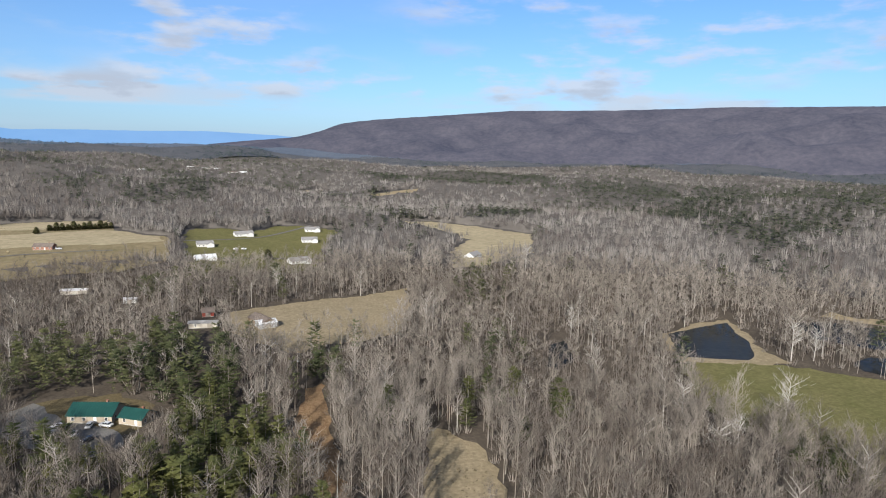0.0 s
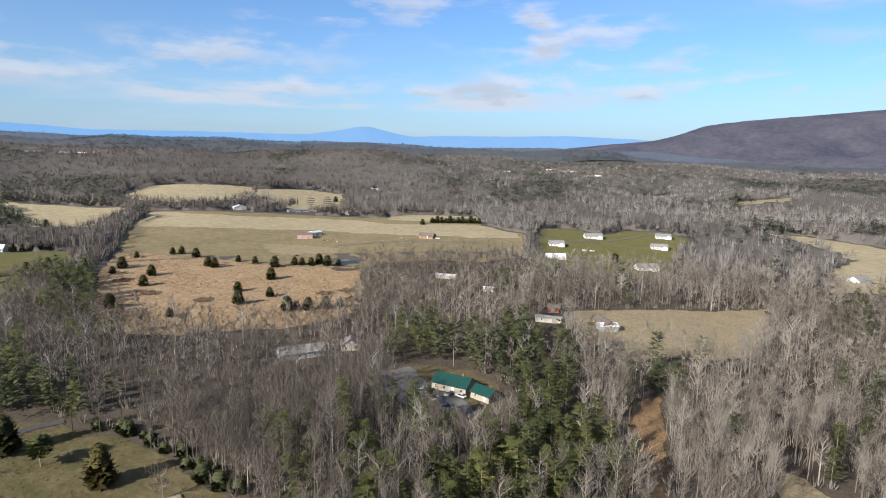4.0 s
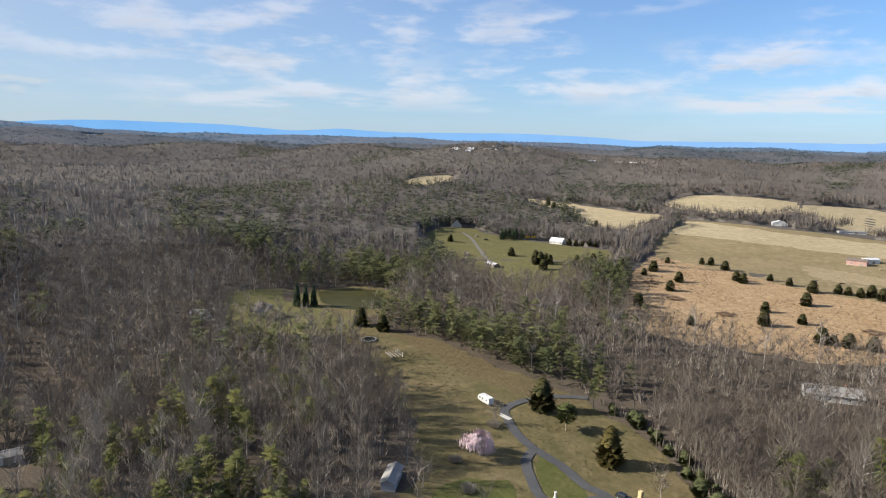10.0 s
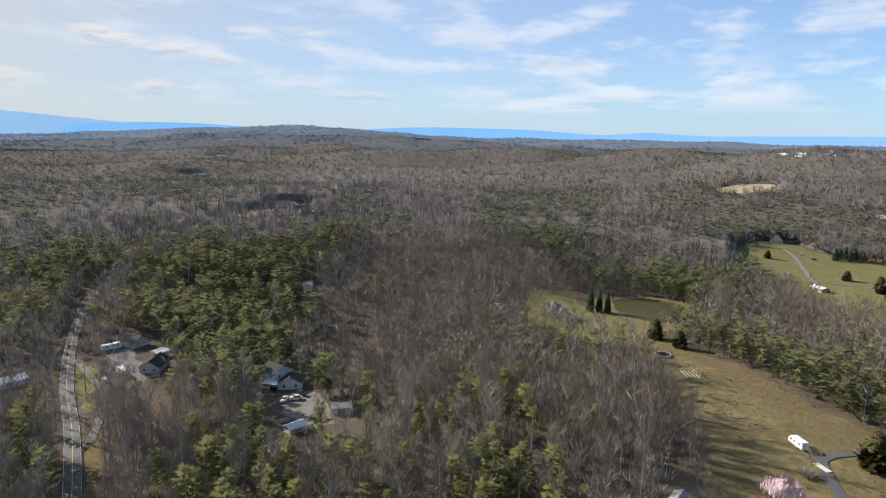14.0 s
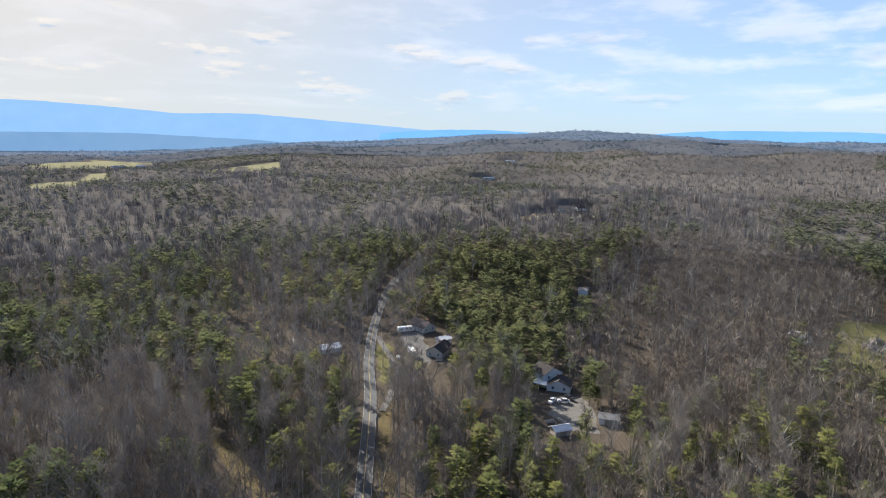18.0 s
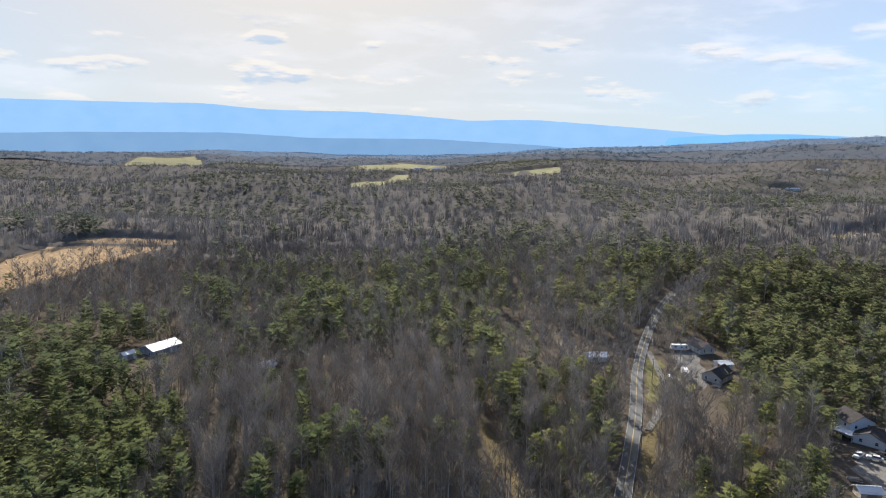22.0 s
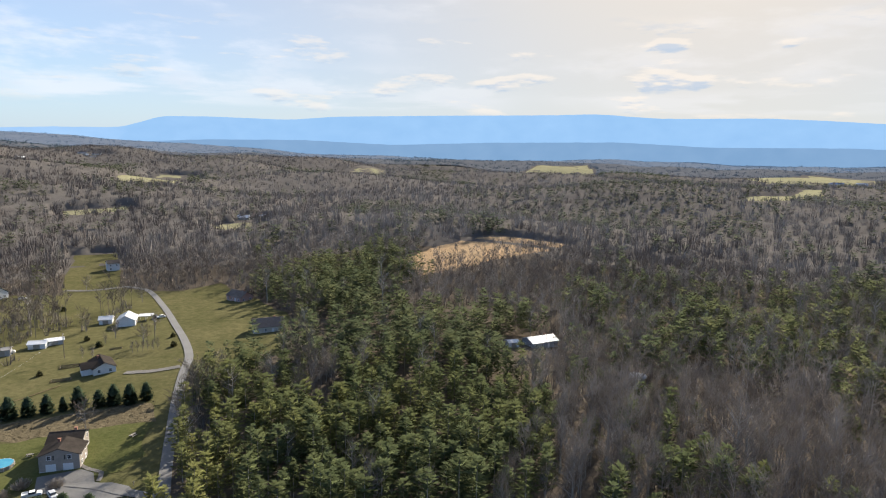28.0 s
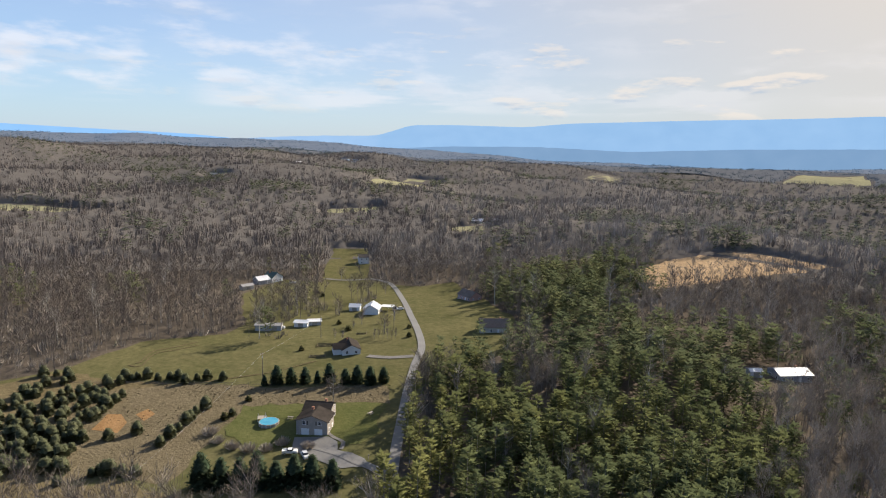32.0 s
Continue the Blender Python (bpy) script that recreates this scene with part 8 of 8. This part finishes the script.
# swimming pool with its deck
(px, py), = PT["pool"]
pool = root("swimming_pool", px, py, 40, label="round above-ground pool with blue water and a deck", category="pool")
bm = rod(bmesh.new(), (0, 0, -0.2), (0, 0, 1.25), 3.3, sides=28)
part("shell", bm, M["wood_plank"], pool, "grey pool wall")
part("water", rod(bmesh.new(), (0, 0, 1.2), (0, 0, 1.27), 3.12, sides=28), M["pool_water"], pool, "clear blue water")
for k in range(14):
    a = 2 * math.pi * k / 14
    part("upright", rod(bmesh.new(), (3.34 * math.cos(a), 3.34 * math.sin(a), 0), (3.34 * math.cos(a), 3.34 * math.sin(a), 1.3), 0.07, sides=6), M["trim"], pool)
part("deck", boxes(((2.6, 2.8, 0.12), (2.6, -3.6, 1.2))), M["wood_plank"], pool, "small wooden deck")
for s in ((1.4, -4.9), (3.8, -4.9), (3.8, -2.3)):
    part("deck_post", rod(bmesh.new(), (s[0], s[1], 0), (s[0], s[1], 2.2), 0.06, sides=6), M["trim"], pool)
part("ladder", boxes(((0.08, 0.08, 2.0), (1.0, -3.2, 1.0)), ((0.08, 0.08, 2.0), (1.6, -3.2, 1.0)), ((0.6, 0.08, 0.06), (1.3, -3.2, 0.5)), ((0.6, 0.08, 0.06), (1.3, -3.2, 0.9)), ((0.6, 0.08, 0.06), (1.3, -3.2, 1.4))), M["trim"], pool)

# meadow clutter
(px, py), = PT["hay_bale"]
bale = root("straw_stack", px, py, 20, label="tall stack of golden straw bales beside the drive", category="straw")
for k in range(3):
    part("bale", boxes(((1.3, 1.1, 0.85), (0.05 * k, 0, 0.45 + 0.86 * k), None, 0.1)), M["straw_bale"], bale)
(px, py), = PT["garden_statue"]
post = root("gate_pillar", px, py, 0, label="pale stone pillar at the drive loop", category="pillar")
part("plinth", boxes(((0.9, 0.9, 0.4), (0, 0, 0.3), None, 0.04)), M["concrete"], post)
part("shaft", rod(bmesh.new(), (0, 0, 0.4), (0, 0, 1.9), 0.32, 0.22, 10), M["trim"], post)
part("cap", boxes(((0.7, 0.7, 0.16), (0, 0, 1.95), None, 0.04)), M["trim"], post)
(px, py), = PT["garden_bed"]
bed = root("garden_bed", px, py, -25, label="raised bed of ribbed straw with a board edge", category="garden bed")
part("soil", boxes(((8.4, 4.6, 0.5), (0, 0, 0.3))), M["straw_bale"], bed)
for s in (-1, 1):
    part("board", boxes(((8.8, 0.12, 0.7), (0, s * 2.36, 0.35))), M["wood_plank"], bed)
    part("board", boxes(((0.12, 4.7, 0.7), (s * 4.34, 0, 0.35))), M["wood_plank"], bed)
for k in range(9):
    part("ridge", boxes(((0.35, 4.4, 0.22), (-3.7 + k * 0.92, 0, 0.6), None, 0.06)), M["wood_plank"], bed)
(px, py), = PT["trampoline"]
tr = root("trampoline", px, py, 0, label="pale round trampoline on short legs", category="trampoline")
part("mat", rod(bmesh.new(), (0, 0, 0.86), (0, 0, 0.92), 3.2, sides=24), M["rubber"], tr)
part("pad", rod(bmesh.new(), (0, 0, 0.80), (0, 0, 0.87), 3.8, sides=24), M["grey"], tr, "pale edge pad")
for k in range(8):
    a = 2 * math.pi * k / 8
    part("leg", rod(bmesh.new(), (3.6 * math.cos(a), 3.6 * math.sin(a), 0), (3.6 * math.cos(a), 3.6 * math.sin(a), 0.82), 0.05, sides=6), M["silver_paint"], tr)
(px, py), = PT["scaffold"]
fr = root("dock_frame", px, py, 15, label="weathered frame of planks and posts on the grass", category="frame")
for k in range(4):
    part("plank", boxes(((8.0, 0.5, 0.12), (0, -2.4 + k * 1.6, 0.7))), M["wood_plank"], fr)
for k in range(6):
    part("post", rod(bmesh.new(), (-3.6 + 1.45 * k, 2.6 if k % 2 else -2.6, 0), (-3.6 + 1.45 * k, 2.6 if k % 2 else -2.6, 2.2), 0.09, sides=6), M["trim"] if k % 2 else M["wood_plank"], fr)
part("rail", boxes(((8.0, 0.1, 0.14), (0, 2.6, 2.1)), ((8.0, 0.1, 0.14), (0, -2.6, 1.2))), M["wood_plank"], fr)
(px, py), = PT["culvert"]
cu = root("culvert_slab", px, py, 25, label="pale concrete slab across the drive", category="slab", lift=0.30)
part("slab", boxes(((5.6, 2.0, 0.14), (0, 0, 0.04), None, 0.03)), M["concrete"], cu)
(px, py), = PT["dome"]
do = root("camper_dome", px, py, 0, label="pale rounded trailer half hidden by trees", category="caravan")
bm = bmesh.new()
bmesh.ops.create_icosphere(bm, subdivisions=3, radius=1.0, matrix=Matrix.Translation((0, 0, 2.2)) @ Matrix.Diagonal((4.4, 2.0, 1.6, 1)))
part("shell", bm, M["white"], do)
part("chassis", boxes(((6.5, 1.8, 0.9), (0, 0, 0.65), None, 0.1)), M["grey"], do)
for wx in (-0.6, 0.6):
    for wy in (-0.95, 0.95):
        wheel(do, wx, wy)
for px, py in PT["box_truck"]:
    b = root("box_truck", px, py, 15, label="pale box truck among the yard clutter", category="truck", lift=0.25)
    part("cargo_box", boxes(((5.2, 2.3, 2.3), (-0.6, 0, 1.9), None, 0.05)), M["cream"], b)
    part("cab", boxes(((1.6, 2.1, 1.7), (2.8, 0, 1.3), None, 0.2)), M["white"], b)
    part("windscreen", boxes(((0.06, 1.7, 0.7), (3.58, 0, 1.7))), M["glass"], b)
    for wx in (-2.0, 2.6):
        for wy in (-0.95, 0.95):
            wheel(b, wx, wy, 0.42)


# ---------------------------------------------------------------- garden things
def bush(name, x, y, size, material, label, seed):
    w, f = spruce_shape(seed, size, size * 0.62, 0.38, 9, 10)
    ob = tagged(new(name, leafy(name, f, material)), label, "bush")
    ob.matrix_world = pose(x, y, ground(x, y) - 0.1, 0, 0, seed * 31)


for k, (px, py) in enumerate(PT["bush"]):
    if py > 100.0:  # along the foot of the wood
        bush("evergreen_bush", px + 1.6 * math.sin(k * 5.3), py + 1.8 * math.cos(k * 3.1), 2.6 + 0.9 * (k * 7 % 4), M["mid_needles"], "bushy green juniper at the foot of the wood", 501 + k)
    else:
        bush("garden_bush", px, py, 2.2 + 0.3 * (k % 3), M["cedar_green"], "round dark evergreen bush in the grass", 501 + k)
for k, (px, py) in enumerate(PT["grey_bush"]):
    shrub("bare_bush", px, py, 3.4 + 0.4 * (k % 3), M["twigs"], "leafless grey garden bush", 521 + k, "bush", 0.75)


def picnic_table(x, y, turn):
    ob = root("picnic_table", x, y, turn, label="weathered wooden picnic table on the lawn", category="table", lift=0.15)
    for k in range(4):
        part("board", boxes(((1.9, 0.18, 0.05), (0, -0.3 + 0.2 * k, 0.75))), M["wood_plank"], ob)
    for s in (-0.75, 0.75):
        part("bench", boxes(((1.9, 0.28, 0.05), (0, s, 0.45))), M["wood_plank"], ob)
        part("trestle", boxes(((0.08, 1.7, 0.08), (s * 0.9, 0, 0.42)), ((0.08, 0.1, 0.75), (s * 0.9, 0.35, 0.38)), ((0.08, 0.1, 0.75), (s * 0.9, -0.35, 0.38))), M["wood_plank"], ob)


for k, (px, py) in enumerate(PT["picnic"]):
    picnic_table(px, py, 30 + 50 * k)


def garden_plot(x, y, turn, length, deep, rows):
    ob = root("vegetable_plot", x, y, turn, label="tilled vegetable plot with low rows and frames", category="garden bed", lift=0.12)
    part("soil", boxes(((length, deep, 0.16), (0, 0, 0.06), None, 0.04)), M["verge"], ob)
    for k in range(rows):
        part("row", boxes(((length * 0.9, 0.35, 0.25), (0, -deep / 2 + deep * (k + 0.5) / rows, 0.2), None, 0.08)), M["stubble"] if k % 2 else M["lawn"], ob)
    for s in (-1, 1):
        part("stake", rod(bmesh.new(), (s * length * 0.46, deep * 0.3, 0), (s * length * 0.46, deep * 0.3, 1.4), 0.04, sides=5), M["wood_plank"], ob)


for (px, py), size in zip(PT["plot"], ((7.0, 3.5, 4), (9.0, 5.0, 5), (5.0, 3.0, 3))):
    garden_plot(px, py, 35, *size)


def propane_tank(x, y, turn):
    ob = root("propane_tank", x, y, turn, label="white rounded gas tank on short legs", category="tank", lift=0.1)
    bm = rod(bmesh.new(), (-1.5, 0, 1.0), (1.5, 0, 1.0), 0.75, sides=14)
    for s in (-1.5, 1.5):
        bmesh.ops.create_icosphere(bm, subdivisions=2, radius=0.74, matrix=Matrix.Translation((s, 0, 1.0)) @ Matrix.Diagonal((0.6, 1, 1, 1)))
    part("shell", bm, M["trim"], ob)
    for s in (-0.9, 0.9):
        part("leg", boxes(((0.15, 1.0, 0.4), (s, 0, 0.2))), M["grey"], ob)
    part("valve_cover", rod(bmesh.new(), (0, 0, 1.7), (0, 0, 1.95), 0.2, sides=8), M["grey"], ob)


for k, (px, py) in enumerate(PT["tank"]):
    propane_tank(px, py, 60 * k)


def carport(x, y, turn, length=7.0, deep=5.5):
    ob = root("carport", x, y, turn, label="open carport with a flat pale roof on posts", category="carport", lift=0.1)
    for a in (-1, 0, 1):
        for b in (-1, 1):
            part("post", rod(bmesh.new(), (a * length * 0.46, b * deep * 0.45, -0.3), (a * length * 0.46, b * deep * 0.45, 2.5), 0.08, sides=6), M["trim"], ob)
    part("roof_sheet", boxes(((length, deep, 0.1), (0, 0, 2.58))), M["white_metal"], ob)
    for b in (-1, 1):
        part("beam", boxes(((length, 0.12, 0.2), (0, b * deep * 0.45, 2.44))), M["wood_plank"], ob)


for k, (px, py) in enumerate(PT["carport"]):
    carport(px, py, 25 + 70 * k)
for px, py in PT["mailbox"]:
    ob = root("mailbox", px, py, 0, label="small dark mailbox on a post by the drive", category="mailbox")
    part("post", boxes(((0.12, 0.12, 1.2), (0, 0, 0.5))), M["wood_plank"], ob)
    part("box", boxes(((0.25, 0.55, 0.3), (0, 0, 1.2), None, 0.05)), M["black_paint"], ob)


def fence(name, line, gap, label, high=1.3):
    """Posts at even steps with two rails between them."""
    ob = root(name, line[0][0], line[0][1], 0, 0.0, label, "fence")
    ox, oy = line[0]
    pts = []
    for (ax, ay), (bx, by) in zip(line[:-1], line[1:]):
        n = max(1, int(math.hypot(bx - ax, by - ay) / gap))
        pts += [(ax + (bx - ax) * k / n, ay + (by - ay) * k / n) for k in range(n)]
    pts.append(line[-1])
    last = None
    for px, py in pts:
        p = Vector((px - ox, py - oy, ground(px, py)))
        part("post", rod(bmesh.new(), p - Vector((0, 0, 0.4)), p + Vector((0, 0, high)), 0.08, sides=5), M["pole_wood"], ob)
        if last:
            for h in (0.55, 1.1):
                part("rail", rod(bmesh.new(), last + Vector((0, 0, h)), p + Vector((0, 0, h)), 0.045, sides=4), M["pole_wood"], ob)
        last = p


fence("pasture_fence", PT["fence_pasture"], 9.0, "long post and rail fence along the pasture")
fence("meadow_fence", PT["fence_lane"], 7.0, "weathered post fence beside the lane")
fence("valley_fence", PT["fence_valley"], 6.0, "thin post and rail fence along the field")


def round_bale(x, y, turn):
    ob = root("round_bale", x, y, turn, label="round straw bale lying by the barn", category="bale", lift=0.1)
    part("straw", rod(bmesh.new(), (-0.65, 0, 0.75), (0.65, 0, 0.75), 0.78, sides=16), M["straw_bale"], ob)
    part("netting", rod(bmesh.new(), (-0.5, 0, 0.75), (0.5, 0, 0.75), 0.79, sides=16), M["hay"], ob)


for k, (px, py) in enumerate(PT["round_bale"]):
    round_bale(px, py, 40 * k)


def wood_pile(x, y, turn):
    ob = root("wood_pile", x, y, turn, label="heap of grey timber and scrap in the yard", category="wood pile", lift=0.1)
    rnd = random.Random(int(abs(x) * 10))
    for k in range(12):
        a = rnd.uniform(-0.5, 0.5)
        part("log", rod(bmesh.new(), (-1.8 * math.cos(a), -0.9 + 0.45 * (k % 5) - 1.8 * math.sin(a), 0.2 + 0.26 * (k // 5)), (1.8 * math.cos(a), -0.9 + 0.45 * (k % 5) + 1.8 * math.sin(a), 0.2 + 0.26 * (k // 5)), 0.15, sides=6), M["wood_plank"] if k % 3 else M["cream"], ob)


for k, (px, py) in enumerate(PT["wood_pile"]):
    wood_pile(px, py, 73 * k)

for k, (px, py) in enumerate(PT["sapling"]):
    plant(kind_yard, k, px, py, 0.55, k * 61, 0.6, "garden saplings")
row_of("pond_spruce", PT["pond_spruce"], 13.0, M["spruce_green"], "tall dark spruce beside the pond", 3.0, 0.8, "pond spruces")

# evergreens on the paddock, by the corner of the fields, and in the hedges behind them
row_of("paddock_cedar", [(-492.0, 200.0), (-488.0, 206.5), (-497.5, 207.0), (-501.0, 199.0), (-622.0, 154.0)], 9.0, M["cedar_green"], "dark bushy cedar standing on the green paddock", 3.9, 0.42, "paddock cedars", 0.04, 0.2)
row_of("corner_cedar", [(-474.0, 224.4), (-478.5, 234.0), (-470.0, 231.0), (-448.0, 226.0), (-461.0, 236.0), (-484.0, 244.0), (-455.0, 218.0)], 8.0, M["cedar_green"], "dark cedar at the corner of the paddock", 3.5, 0.45, "corner cedars", 0.04, 0.22)
row_of("hedge_cedar", [(-597.0, 273.0), (-592.0, 278.0), (-588.5, 284.0), (-584.0, 289.5), (-579.5, 293.5), (-575.0, 300.0), (-571.0, 306.0)], 7.0, M["cedar_green"], "dark green cedar in the hedge behind the porch house", 3.2, 0.5, "cedar hedge")
row_of("shelter_spruce", [(-640.0, 215.0), (-648.0, 221.0), (-643.0, 228.0), (-650.0, 234.0), (-646.0, 240.0), (-655.0, 228.0)], 11.0, M["spruce_green"], "tall dark spruce sheltering the porch house", 3.4, 0.6, "shelter belt")
row_of("hedgerow_cedar", [(-932.0, 387.0), (-918.0, 382.0), (-903.0, 385.0), (-886.0, 378.0), (-872.0, 380.0), (-848.0, 375.0), (-836.0, 369.0), (-812.0, 367.0), (-786.0, 358.0), (-757.0, 355.0), (-733.0, 371.0), (-730.0, 347.0), (-687.0, 416.0), (-694.0, 424.0), (-740.0, 489.0), (-728.0, 474.0)], 9.0, M["cedar_green"], "dark cedar in the hedgerow between the hay fields", 4.0, 0.4, "hedgerow cedars", 0.04, 0.25)
utility_pole(-690.0, 153.0, 20)
utility_pole(-652.0, 242.0, 20, 8.0)
